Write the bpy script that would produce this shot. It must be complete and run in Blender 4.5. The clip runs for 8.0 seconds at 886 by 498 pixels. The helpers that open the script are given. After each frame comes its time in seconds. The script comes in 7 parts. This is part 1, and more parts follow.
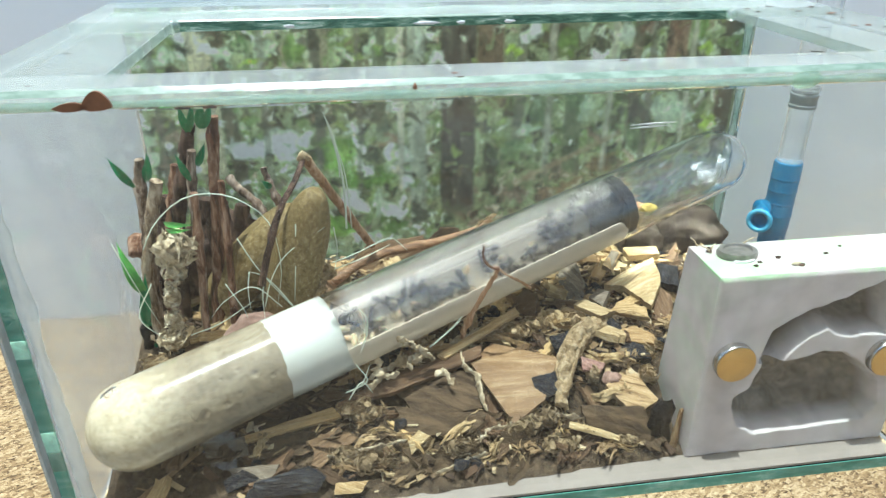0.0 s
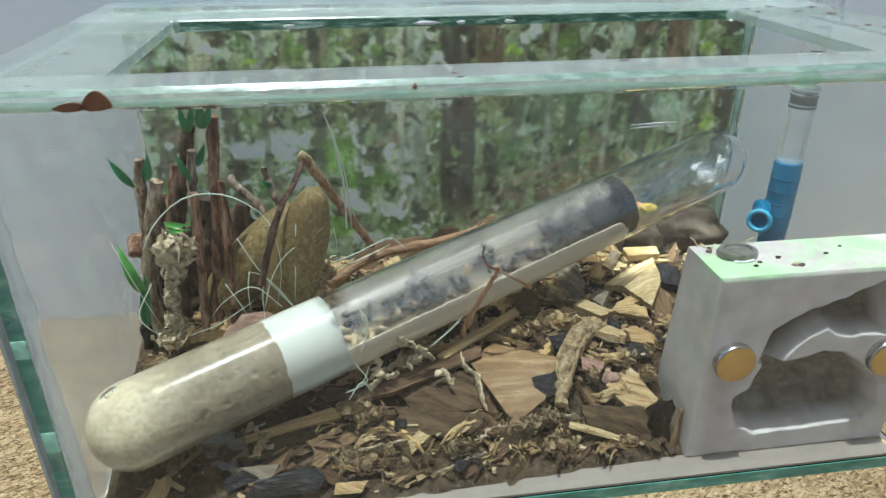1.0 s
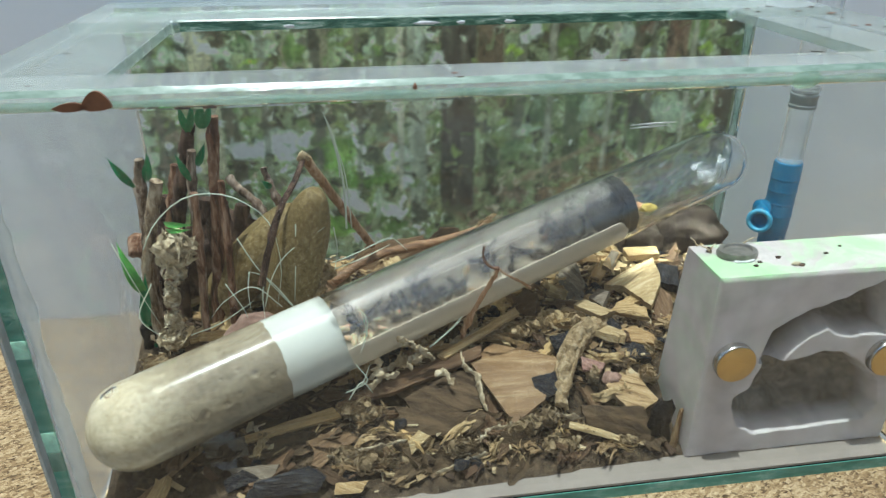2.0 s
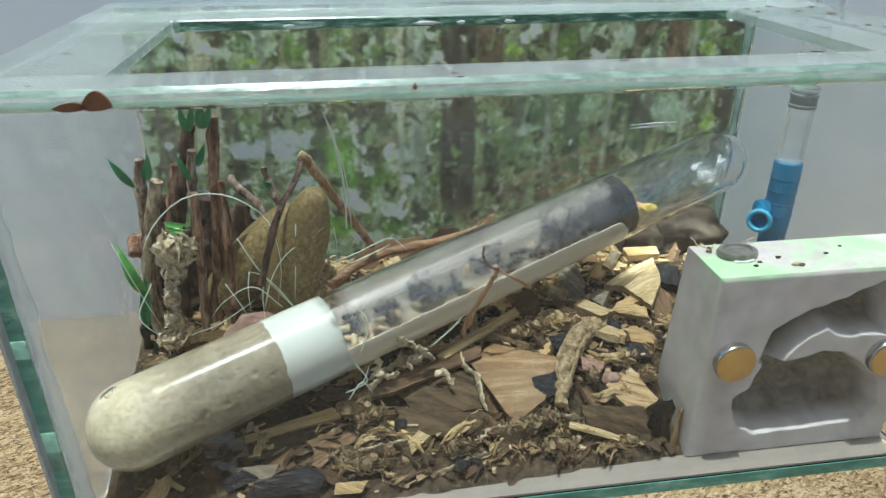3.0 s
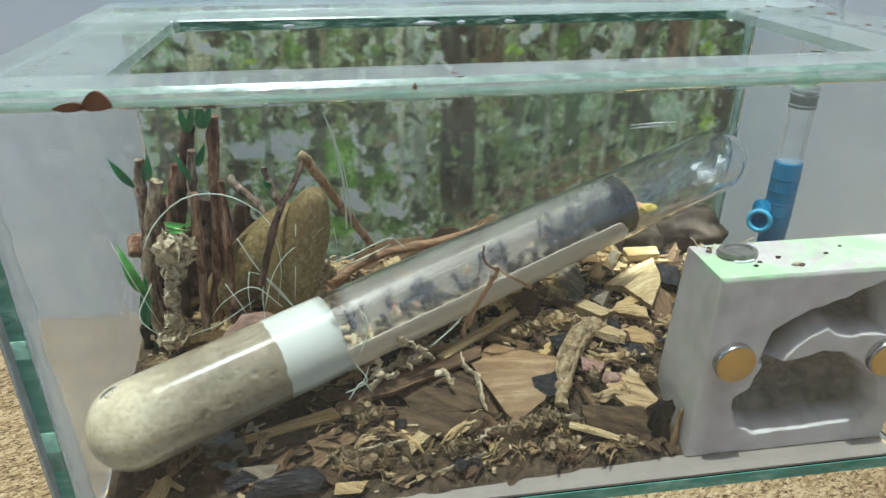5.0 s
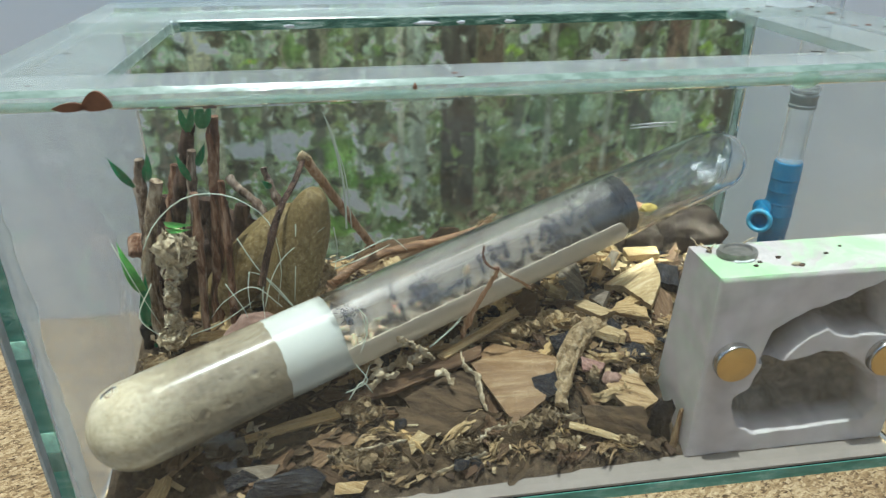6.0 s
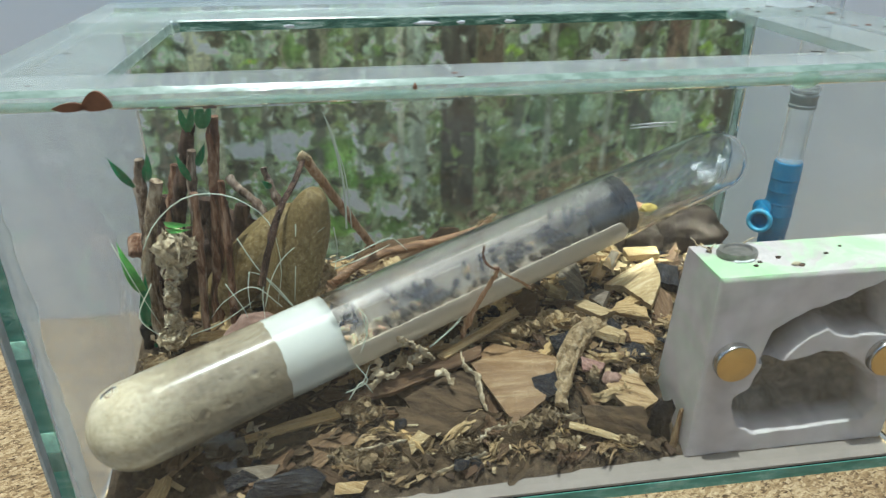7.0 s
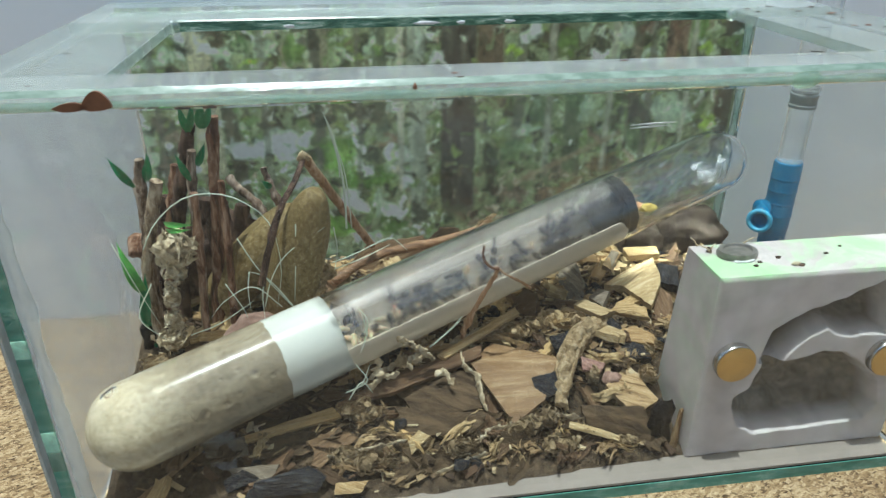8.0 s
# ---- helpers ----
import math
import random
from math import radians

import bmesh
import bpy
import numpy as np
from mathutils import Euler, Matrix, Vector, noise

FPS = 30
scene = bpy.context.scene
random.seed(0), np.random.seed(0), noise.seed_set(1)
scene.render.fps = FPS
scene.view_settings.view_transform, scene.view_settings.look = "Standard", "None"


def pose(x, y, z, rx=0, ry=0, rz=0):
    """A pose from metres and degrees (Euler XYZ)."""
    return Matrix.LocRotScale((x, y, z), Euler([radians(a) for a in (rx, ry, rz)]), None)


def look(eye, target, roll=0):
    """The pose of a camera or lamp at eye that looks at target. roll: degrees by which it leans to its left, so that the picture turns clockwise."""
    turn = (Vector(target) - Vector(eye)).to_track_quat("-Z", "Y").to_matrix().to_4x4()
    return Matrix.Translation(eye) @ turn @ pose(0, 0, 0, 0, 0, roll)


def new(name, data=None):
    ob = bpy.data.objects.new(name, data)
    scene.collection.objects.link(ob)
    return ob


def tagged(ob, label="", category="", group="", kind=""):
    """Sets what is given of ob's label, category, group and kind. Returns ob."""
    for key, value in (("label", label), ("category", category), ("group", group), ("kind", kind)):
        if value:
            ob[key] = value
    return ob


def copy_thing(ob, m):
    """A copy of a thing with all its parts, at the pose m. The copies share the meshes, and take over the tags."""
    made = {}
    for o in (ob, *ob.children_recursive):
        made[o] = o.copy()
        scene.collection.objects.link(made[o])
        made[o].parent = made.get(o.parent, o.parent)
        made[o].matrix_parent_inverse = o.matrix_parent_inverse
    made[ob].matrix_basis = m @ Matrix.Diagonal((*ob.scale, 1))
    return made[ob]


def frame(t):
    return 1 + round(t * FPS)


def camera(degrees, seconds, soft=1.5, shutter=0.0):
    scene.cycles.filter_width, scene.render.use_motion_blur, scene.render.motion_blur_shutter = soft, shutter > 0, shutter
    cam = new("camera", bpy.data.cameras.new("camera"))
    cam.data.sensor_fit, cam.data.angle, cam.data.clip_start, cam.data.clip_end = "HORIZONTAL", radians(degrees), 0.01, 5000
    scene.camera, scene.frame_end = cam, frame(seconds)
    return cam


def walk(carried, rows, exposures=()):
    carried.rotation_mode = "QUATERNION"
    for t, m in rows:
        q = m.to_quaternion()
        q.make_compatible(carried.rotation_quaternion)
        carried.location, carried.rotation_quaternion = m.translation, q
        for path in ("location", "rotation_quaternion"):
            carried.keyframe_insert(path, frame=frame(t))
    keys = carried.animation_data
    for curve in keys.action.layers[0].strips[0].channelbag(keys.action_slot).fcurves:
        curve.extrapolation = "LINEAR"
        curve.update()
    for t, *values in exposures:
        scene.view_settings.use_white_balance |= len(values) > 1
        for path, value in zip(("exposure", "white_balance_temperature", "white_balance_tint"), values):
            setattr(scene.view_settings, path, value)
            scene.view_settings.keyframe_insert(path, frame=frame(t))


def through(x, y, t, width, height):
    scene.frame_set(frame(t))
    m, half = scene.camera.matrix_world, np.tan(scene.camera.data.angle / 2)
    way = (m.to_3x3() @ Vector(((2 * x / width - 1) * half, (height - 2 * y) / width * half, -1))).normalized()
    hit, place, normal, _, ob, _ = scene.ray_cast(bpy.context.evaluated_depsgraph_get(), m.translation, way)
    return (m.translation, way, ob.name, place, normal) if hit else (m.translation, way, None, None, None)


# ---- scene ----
# A small glass ant tank on a cork table against a white wall, in daylight. One still camera.
cam = camera(64.95, 8.0, soft=1.4)
EYE = (0.01121, -0.11289, 0.12648)
AIM = (0.13853, 0.77037, -0.32487)
walk(cam, [(0.0, look(EYE, AIM)), (8.0, look(EYE, AIM))],
     exposures=[(0.0, 0.99, 5760, -2), (0.3, 0.66, 5760, -2), (0.6, 0.46, 5760, -2), (0.9, 0.41, 5760, -2), (8.0, 0.40, 5760, -2)])

# ---- light: open daylight from high up, a little to the left ----
SUN_FROM = Vector((-0.085, -0.035, 0.985)).normalized()
world = bpy.data.worlds.new("daylight")
scene.world = world
world.use_nodes = True
_nt = world.node_tree
_sky = _nt.nodes.new("ShaderNodeTexSky")
_sky.sky_type = "NISHITA"
_sky.sun_disc = False
_sky.sun_elevation = math.asin(SUN_FROM.z)
_sky.sun_rotation = math.atan2(SUN_FROM.x, SUN_FROM.y)
_sky.dust_density = 2.5
_bg = _nt.nodes["Background"]
_nt.links.new(_sky.outputs[0], _bg.inputs[0])
_bg.inputs[1].default_value = 0.125
sun_data = bpy.data.lights.new("sun", "SUN")
sun_data.energy = 2.75
sun_data.angle = radians(1.0)
sun_data.color = (1.0, 0.98, 0.93)
sun = new("sun", sun_data)
sun.matrix_basis = look(SUN_FROM * 3, (0, 0, 0))

# ---- small tools ----
WORLD = {}


def rot_to(direction, twist=0.0):
    """A turn that lays local x along the direction."""
    return Vector(direction).to_track_quat("X", "Z").to_matrix().to_4x4() @ Matrix.Rotation(twist, 4, "X")


def mesh_of(name, bm, mats, smooth=None):
    me = bpy.data.meshes.new(name)
    bm.to_mesh(me)
    bm.free()
    for m in (mats if isinstance(mats, (list, tuple)) else [mats]):
        me.materials.append(m)
    if smooth is not None:
        me.shade_smooth()
        if smooth < 179:
            me.set_sharp_from_angle(angle=radians(smooth))
    return me


def holder(name, at=(0, 0, 0), label="", category="", group="", kind="", m=None):
    ob = new(name)
    m = m or Matrix.Translation(at)
    ob.matrix_basis = m
    ob.empty_display_size = 0.01
    WORLD[ob] = m
    return tagged(ob, label, category, group, kind)


def part(name, bm, material, parent, label="", smooth=40, local=False, kind=""):
    """One mesh under a thing or a part; bm in world space unless local."""
    up = WORLD[parent]
    if not local:
        bm.transform(up.inverted())
    ob = new(name, mesh_of(name, bm, material, smooth))
    ob.parent = parent
    WORLD[ob] = up
    return tagged(ob, label, kind=kind)


def single(name, bm, material, at, label, category, group="", kind="", smooth=40, m=None):
    """A thing that is one mesh, built in world space with its origin at the given place."""
    m = m or Matrix.Translation(at)
    bm.transform(m.inverted())
    ob = new(name, mesh_of(name, bm, material, smooth))
    ob.matrix_basis = m
    WORLD[ob] = m
    return tagged(ob, label, category, group, kind)


def box(lo, hi, bevel=0.0, bm=None, segs=2):
    own = bmesh.new()
    r = bmesh.ops.create_cube(own, size=1)
    lo, hi = Vector(lo), Vector(hi)
    bmesh.ops.scale(own, vec=hi - lo, verts=own.verts)
    bmesh.ops.translate(own, vec=(hi + lo) / 2, verts=own.verts)
    if bevel:
        bmesh.ops.bevel(own, geom=own.edges[:], offset=bevel, segments=segs, affect="EDGES", profile=0.5)
    if bm is None:
        return own
    merge(bm, own)
    return bm


def merge(bm, own, m=None):
    """Adds own to bm and frees it."""
    if m is not None:
        own.transform(m)
    made = [bm.verts.new(v.co) for v in own.verts]
    own.verts.index_update()
    for f in own.faces:
        nf = bm.faces.new([made[v.index] for v in f.verts])
        nf.material_index = f.material_index
        nf.smooth = f.smooth
    own.free()


def lathe(profile, segs=48, bm=None, m=None, mat=0):
    """Turns (x, r) pairs about the local x axis; r 0 closes an end."""
    bm = bm or bmesh.new()
    rings = []
    for x, r in profile:
        if r <= 0:
            v = bm.verts.new((x, 0, 0))
            rings.append([v])
        else:
            rings.append([bm.verts.new((x, r * math.cos(2 * math.pi * i / segs), r * math.sin(2 * math.pi * i / segs))) for i in range(segs)])
    fresh = [v for ring in rings for v in ring]
    for a, b in zip(rings, rings[1:]):
        for i in range(segs):
            j = (i + 1) % segs
            if len(a) == 1:
                f = bm.faces.new((a[0], b[j], b[i]))
            elif len(b) == 1:
                f = bm.faces.new((a[i], a[j], b[0]))
            else:
                f = bm.faces.new((a[i], a[j], b[j], b[i]))
            f.material_index = mat
    if m is not None:
        for v in fresh:
            v.co = m @ v.co
    return bm


def smooth_path(points, n):
    """n points on a Catmull-Rom line through the given ones."""
    p = [Vector(q) for q in points]
    p = [2 * p[0] - p[1]] + p + [2 * p[-1] - p[-2]]
    out = []
    last = len(p) - 3
    for k in range(n):
        u = k / (n - 1) * last
        i = min(int(u), last - 1)
        t = u - i
        a, b, c, d = p[i:i + 4]
        out.append(0.5 * ((2 * b) + (c - a) * t + (2 * a - 5 * b + 4 * c - d) * t * t + (3 * b - a - 3 * c + d) * t ** 3))
    return out


def rod(points, radius, segs=8, rough=0.0, seed=0, flat=1.0, bm=None, freq=500.0):
    """A closed rod along the points; radius(u) for u from 0 to 1, roughened by noise."""
    bm = bm or bmesh.new()
    rings = []
    n = len(points)
    side = None
    for k, c in enumerate(points):
        t = (points[min(k + 1, n - 1)] - points[max(k - 1, 0)]).normalized()
        if side is None:
            side = t.cross(Vector((0.3, 1, 0.2))).normalized()
        side = (side - t * side.dot(t)).normalized()
        other = t.cross(side)
        r = radius(k / (n - 1))
        ring = []
        for i in range(segs):
            a = 2 * math.pi * i / segs
            d = side * math.cos(a) + other * math.sin(a) * flat
            q = c + d * r
            bump = 1 + rough * noise.noise(q * freq + Vector((seed * 7.1, 0, seed))) + 0.5 * rough * noise.noise(q * freq * 2.7 + Vector((seed, 3, 0)))
            ring.append(bm.verts.new(c + d * r * bump))
        rings.append(ring)
    for a, b in zip(rings, rings[1:]):
        for i in range(segs):
            bm.faces.new((a[i], a[(i + 1) % segs], b[(i + 1) % segs], b[i]))
    bm.faces.new(list(reversed(rings[0])))
    bm.faces.new(rings[-1])
    return bm


def smoothstep(a, b, x):
    t = min(1.0, max(0.0, (x - a) / (b - a)))
    return t * t * (3 - 2 * t)


# ---- materials ----
def mat(name):
    m = bpy.data.materials.new(name)
    m.use_nodes = True
    return m, m.node_tree, m.node_tree.nodes["Principled BSDF"]


def node(nt, kind, **given):
    n = nt.nodes.new(kind)
    for k, v in given.items():
        if k in ("Scale", "Detail", "Roughness", "Distortion", "Strength", "Distance", "Randomness", "Fac", "W"):
            n.inputs[k].default_value = v
    return n


def ramp(nt, fac, stops):
    r = nt.nodes.new("ShaderNodeValToRGB")
    el = r.color_ramp.elements
    while len(el) < len(stops):
        el.new(0.5)
    for e, (p, c) in zip(el, stops):
        e.position = p
        e.color = (*c, 1) if len(c) == 3 else c
    nt.links.new(fac, r.inputs[0])
    return r.outputs[0]


def coords(nt, scale=(1, 1, 1), which="Object", shift=False):
    tc = nt.nodes.new("ShaderNodeTexCoord")
    mp = nt.nodes.new("ShaderNodeMapping")
    mp.inputs["Scale"].default_value = scale
    nt.links.new(tc.outputs[which], mp.inputs[0])
    if shift:
        info = nt.nodes.new("ShaderNodeObjectInfo")
        mul = nt.nodes.new("ShaderNodeMath")
        mul.operation = "MULTIPLY"
        mul.inputs[1].default_value = 37.0
        nt.links.new(info.outputs["Random"], mul.inputs[0])
        nt.links.new(mul.outputs[0], mp.inputs["Location"])
    return mp.outputs[0]


def mixed(nt, fac, a, b, blend="MIX"):
    m = nt.nodes.new("ShaderNodeMix")
    m.data_type = "RGBA"
    m.blend_type = blend
    for sock, val in ((m.inputs["Factor"], fac), (m.inputs["A"], a), (m.inputs["B"], b)):
        if isinstance(val, (int, float)):
            sock.default_value = val
        elif isinstance(val, tuple):
            sock.default_value = (*val, 1)
        else:
            nt.links.new(val, sock)
    return m.outputs["Result"]


def noise_tex(nt, vec, scale, detail=4, rough=0.55, distortion=0.0):
    n = node(nt, "ShaderNodeTexNoise", Scale=scale, Detail=detail, Roughness=rough, Distortion=distortion)
    nt.links.new(vec, n.inputs["Vector"])
    return n.outputs["Fac"]


def bump(nt, bsdf, height, strength=0.4, distance=0.0005):
    b = node(nt, "ShaderNodeBump", Strength=strength, Distance=distance)
    nt.links.new(height, b.inputs["Height"])
    nt.links.new(b.outputs[0], bsdf.inputs["Normal"])


def grainy(name, stops, grain=(60, 900, 900), fine=2500.0, roughness=0.75, relief=0.5, depth=0.0004, vary=0.0, shift=True, spec=0.3):
    """Fibrous or mottled matter: long grain along local x, fine speckle, and a shade of its own for each object."""
    m, nt, b = mat(name)
    v = coords(nt, grain, shift=shift)
    g = noise_tex(nt, v, 1.0, 5, 0.6, 0.4)
    col = ramp(nt, g, stops)
    v2 = coords(nt, shift=shift)
    s = noise_tex(nt, v2, fine, 3)
    col = mixed(nt, 0.35, col, ramp(nt, s, [(0.3, (0.35, 0.33, 0.3)), (0.7, (1, 1, 1))]), "MULTIPLY")
    if vary:
        info = nt.nodes.new("ShaderNodeObjectInfo")
        tint = ramp(nt, info.outputs["Random"], [(0.0, (0.35, 0.30, 0.26)), (0.3, (0.7, 0.6, 0.5)), (0.6, (1, 0.95, 0.85)), (1.0, (1.25, 1.2, 1.0))])
        col = mixed(nt, vary, col, tint, "MULTIPLY")
    nt.links.new(col, b.inputs["Base Color"])
    b.inputs["Roughness"].default_value = roughness
    b.inputs["Specular IOR Level"].default_value = spec
    bump(nt, b, g, relief, depth)
    return m


def glass(name, tint=(1, 1, 1), dust=0.0, rough=0.0, clear=0.0, dust_scale=120.0, ior=1.48, coat=0.0, coat_weight=0.04, through=0.0):
    """Clear glass with a thin uneven film of dust; clear lets part of the light straight through."""
    m, nt, b = mat(name)
    b.inputs["Base Color"].default_value = (*tint, 1)
    b.inputs["Transmission Weight"].default_value = 1
    b.inputs["Roughness"].default_value = rough
    b.inputs["IOR"].default_value = ior
    out = nt.nodes["Material Output"]
    last = b.outputs[0]
    if clear:
        tr = nt.nodes.new("ShaderNodeBsdfTransparent")
        tr.inputs[0].default_value = (*tint, 1)
        mx = node(nt, "ShaderNodeMixShader", Fac=clear)
        nt.links.new(last, mx.inputs[1])
        nt.links.new(tr.outputs[0], mx.inputs[2])
        last = mx.outputs[0]
    if coat:
        gl = node(nt, "ShaderNodeBsdfGlossy", Roughness=coat)
        mx = node(nt, "ShaderNodeMixShader", Fac=coat_weight)
        nt.links.new(last, mx.inputs[1])
        nt.links.new(gl.outputs[0], mx.inputs[2])
        last = mx.outputs[0]
    if dust:
        df = nt.nodes.new("ShaderNodeBsdfDiffuse")
        df.inputs[0].default_value = (0.85, 0.87, 0.86, 1)
        v = coords(nt)
        n1 = noise_tex(nt, v, dust_scale, 6, 0.65, 0.6)
        fac = ramp(nt, n1, [(0.25, (dust * 0.5,) * 3), (0.75, (dust * 1.6,) * 3)])
        mx = nt.nodes.new("ShaderNodeMixShader")
        nt.links.new(fac, mx.inputs[0])
        nt.links.new(last, mx.inputs[1])
        film = df.outputs[0]
        if through:
            tl = nt.nodes.new("ShaderNodeBsdfTranslucent")
            tl.inputs[0].default_value = (0.85, 0.87, 0.88, 1)
            both = node(nt, "ShaderNodeMixShader", Fac=through)
            nt.links.new(film, both.inputs[1])
            nt.links.new(tl.outputs[0], both.inputs[2])
            film = both.outputs[0]
        nt.links.new(film, mx.inputs[2])
        last = mx.outputs[0]
    nt.links.new(last, out.inputs[0])
    return m


pane_glass = glass("pane_glass", (0.965, 0.978, 0.97), 0.008, ior=1.30, dust_scale=40)
side_glass = glass("side_glass", (0.96, 0.99, 0.975), 0.003)
brace_glass = glass("brace_glass", (0.90, 0.935, 0.90), 0.08, clear=0.86, dust_scale=60, coat=0.20)
milky_glass = glass("milky_glass", (0.88, 0.915, 0.875), 0.15, clear=0.80, dust_scale=45, coat=0.20)
hazy_glass = glass("hazy_glass", (0.975, 0.99, 0.985), 0.20, rough=0.08, dust_scale=10, through=0.7)
tube_glass = glass("tube_glass", (0.985, 0.99, 0.985), 0.006, dust_scale=260, coat=0.20, coat_weight=0.014)
# tube glass with a stronger gloss layer that boosts the sun glint
wiped_glass = glass("wiped_glass", (0.985, 0.99, 0.985), 0.004, dust_scale=260, coat=0.16, coat_weight=0.055)
inner_glass = glass("inner_glass", (0.985, 0.99, 0.985), 0.003, dust_scale=260)
fogged_glass = glass("fogged_glass", (0.985, 0.99, 0.985), 0.003, rough=0.155, dust_scale=200)
fogged_glass.node_tree.nodes["Principled BSDF"].inputs["Specular IOR Level"].default_value = 0.05


def edge_material():
    m, nt, b = mat("green_glass_edge")
    v = coords(nt, (0.4, 1, 1))
    n = noise_tex(nt, v, 260, 5, 0.65)
    nt.links.new(ramp(nt, n, [(0.3, (0.08, 0.24, 0.18)), (0.52, (0.13, 0.34, 0.265)), (0.68, (0.28, 0.50, 0.41)), (0.78, (0.55, 0.70, 0.62))]), b.inputs["Base Color"])
    b.inputs["Roughness"].default_value = 0.15
    b.inputs["Transmission Weight"].default_value = 0.15
    bump(nt, b, noise_tex(nt, v, 500, 4), 0.6, 0.0006)
    return m


green_edge = edge_material()


def dark_edge_material():
    """The cut edge of thick glass: dark green with paler flaws along it."""
    m, nt, b = mat("dark_glass_edge")
    v = coords(nt, (0.35, 1, 2.0))
    n = noise_tex(nt, v, 420, 5, 0.65, 0.5)
    nt.links.new(ramp(nt, n, [(0.33, (0.04, 0.095, 0.065)), (0.5, (0.11, 0.22, 0.15)), (0.60, (0.30, 0.45, 0.33)), (0.68, (0.66, 0.76, 0.66))]), b.inputs["Base Color"])
    b.inputs["Roughness"].default_value = 0.18
    bump(nt, b, n, 0.7, 0.0006)
    return m


def polished_edge_material():
    """Rounded, flame-polished glass edge with small waves and chips."""
    m, nt, b = mat("polished_glass_edge")
    v = coords(nt, (0.4, 1, 1))
    n = noise_tex(nt, v, 650, 5, 0.6)
    nt.links.new(ramp(nt, n, [(0.3, (0.16, 0.23, 0.17)), (0.7, (0.36, 0.44, 0.36))]), b.inputs["Base Color"])
    b.inputs["Roughness"].default_value = 0.22
    b.inputs["Specular IOR Level"].default_value = 0.4
    bump(nt, b, n, 0.22, 0.0005)
    return m


dark_edge = dark_edge_material()
polished_edge = polished_edge_material()


def silicone_material():
    m, nt, b = mat("silicone")
    v = coords(nt)
    n = noise_tex(nt, v, 200, 4)
    nt.links.new(ramp(nt, n, [(0.3, (0.42, 0.58, 0.48)), (0.7, (0.72, 0.82, 0.72))]), b.inputs["Base Color"])
    b.inputs["Roughness"].default_value = 0.05
    b.inputs["Transmission Weight"].default_value = 0.8
    fine = noise_tex(nt, v, 700, 4)
    bump(nt, b, fine, 0.6, 0.0006)
    return m


silicone = silicone_material()
frosted_edge = glass("frosted_edge", (0.90, 0.92, 0.90), 0.30, rough=0.3, clear=0.60, dust_scale=160)
pale_edge = glass("pale_edge", (0.80, 0.90, 0.80), 0.22, rough=0.12, clear=0.35, dust_scale=300, coat=0.15, coat_weight=0.08)


def cork_material():
    m, nt, b = mat("cork")
    v = coords(nt, (1, 1.5, 1))
    vo = node(nt, "ShaderNodeTexVoronoi", Scale=1250.0, Randomness=1.0)
    wob = noise_tex(nt, v, 400, 3)
    add = nt.nodes.new("ShaderNodeVectorMath")
    add.operation = "MULTIPLY_ADD"
    nt.links.new(v, add.inputs[2])
    comb = nt.nodes.new("ShaderNodeCombineXYZ")
    nt.links.new(wob, comb.inputs[0])
    nt.links.new(wob, comb.inputs[1])
    nt.links.new(comb.outputs[0], add.inputs[0])
    add.inputs[1].default_value = (0.005, 0.005, 0)
    nt.links.new(add.outputs[0], vo.inputs["Vector"])
    sep = nt.nodes.new("ShaderNodeSeparateColor")
    nt.links.new(vo.outputs["Color"], sep.inputs[0])
    col = ramp(nt, sep.outputs[0], [(0.0, (0.085, 0.046, 0.018)), (0.25, (0.30, 0.195, 0.088)), (0.65, (0.47, 0.335, 0.172)), (1.0, (0.62, 0.475, 0.28))])
    fine = noise_tex(nt, v, 1700, 4)
    big = noise_tex(nt, v, 45, 3)
    col = mixed(nt, 0.6, col, ramp(nt, big, [(0.35, (0.75, 0.70, 0.64)), (0.65, (1.05, 1.05, 1.05))]), "MULTIPLY")
    col = mixed(nt, 0.6, col, ramp(nt, fine, [(0.35, (0.45, 0.40, 0.34)), (0.6, (1, 1, 1))]), "MULTIPLY")
    nt.links.new(col, b.inputs["Base Color"])
    b.inputs["Roughness"].default_value = 0.85
    sm = nt.nodes.new("ShaderNodeMath")
    sm.operation = "ADD"
    nt.links.new(vo.outputs["Distance"], sm.inputs[0])
    nt.links.new(fine, sm.inputs[1])
    bump(nt, b, sm.outputs[0], 0.5, 0.0009)
    return m


def plain(name, base, roughness=0.6, metal=0.0, mottle=0.25, scale=300.0, relief=0.15, depth=0.0003, trans=0.0, sss=0.0):
    m, nt, b = mat(name)
    v = coords(nt)
    n = noise_tex(nt, v, scale, 6, 0.6)
    lo = tuple(c * (1 - mottle) for c in base)
    hi = tuple(min(1, c * (1 + mottle * 0.5)) for c in base)
    nt.links.new(ramp(nt, n, [(0.3, lo), (0.7, hi)]), b.inputs["Base Color"])
    b.inputs["Roughness"].default_value = roughness
    b.inputs["Metallic"].default_value = metal
    b.inputs["Transmission Weight"].default_value = trans
    if sss:
        b.inputs["Subsurface Weight"].default_value = sss
        b.inputs["Subsurface Scale"].default_value = 0.002
    if relief:
        bump(nt, b, n, relief, depth)
    return m


def thin_sheet(m, colour, share):
    """Lets part of the light through a thin sheet."""
    nt = m.node_tree
    tl = nt.nodes.new("ShaderNodeBsdfTranslucent")
    tl.inputs[0].default_value = (*colour, 1)
    mx = node(nt, "ShaderNodeMixShader", Fac=share)
    nt.links.new(nt.nodes["Principled BSDF"].outputs[0], mx.inputs[1])
    nt.links.new(tl.outputs[0], mx.inputs[2])
    nt.links.new(mx.outputs[0], nt.nodes["Material Output"].inputs[0])


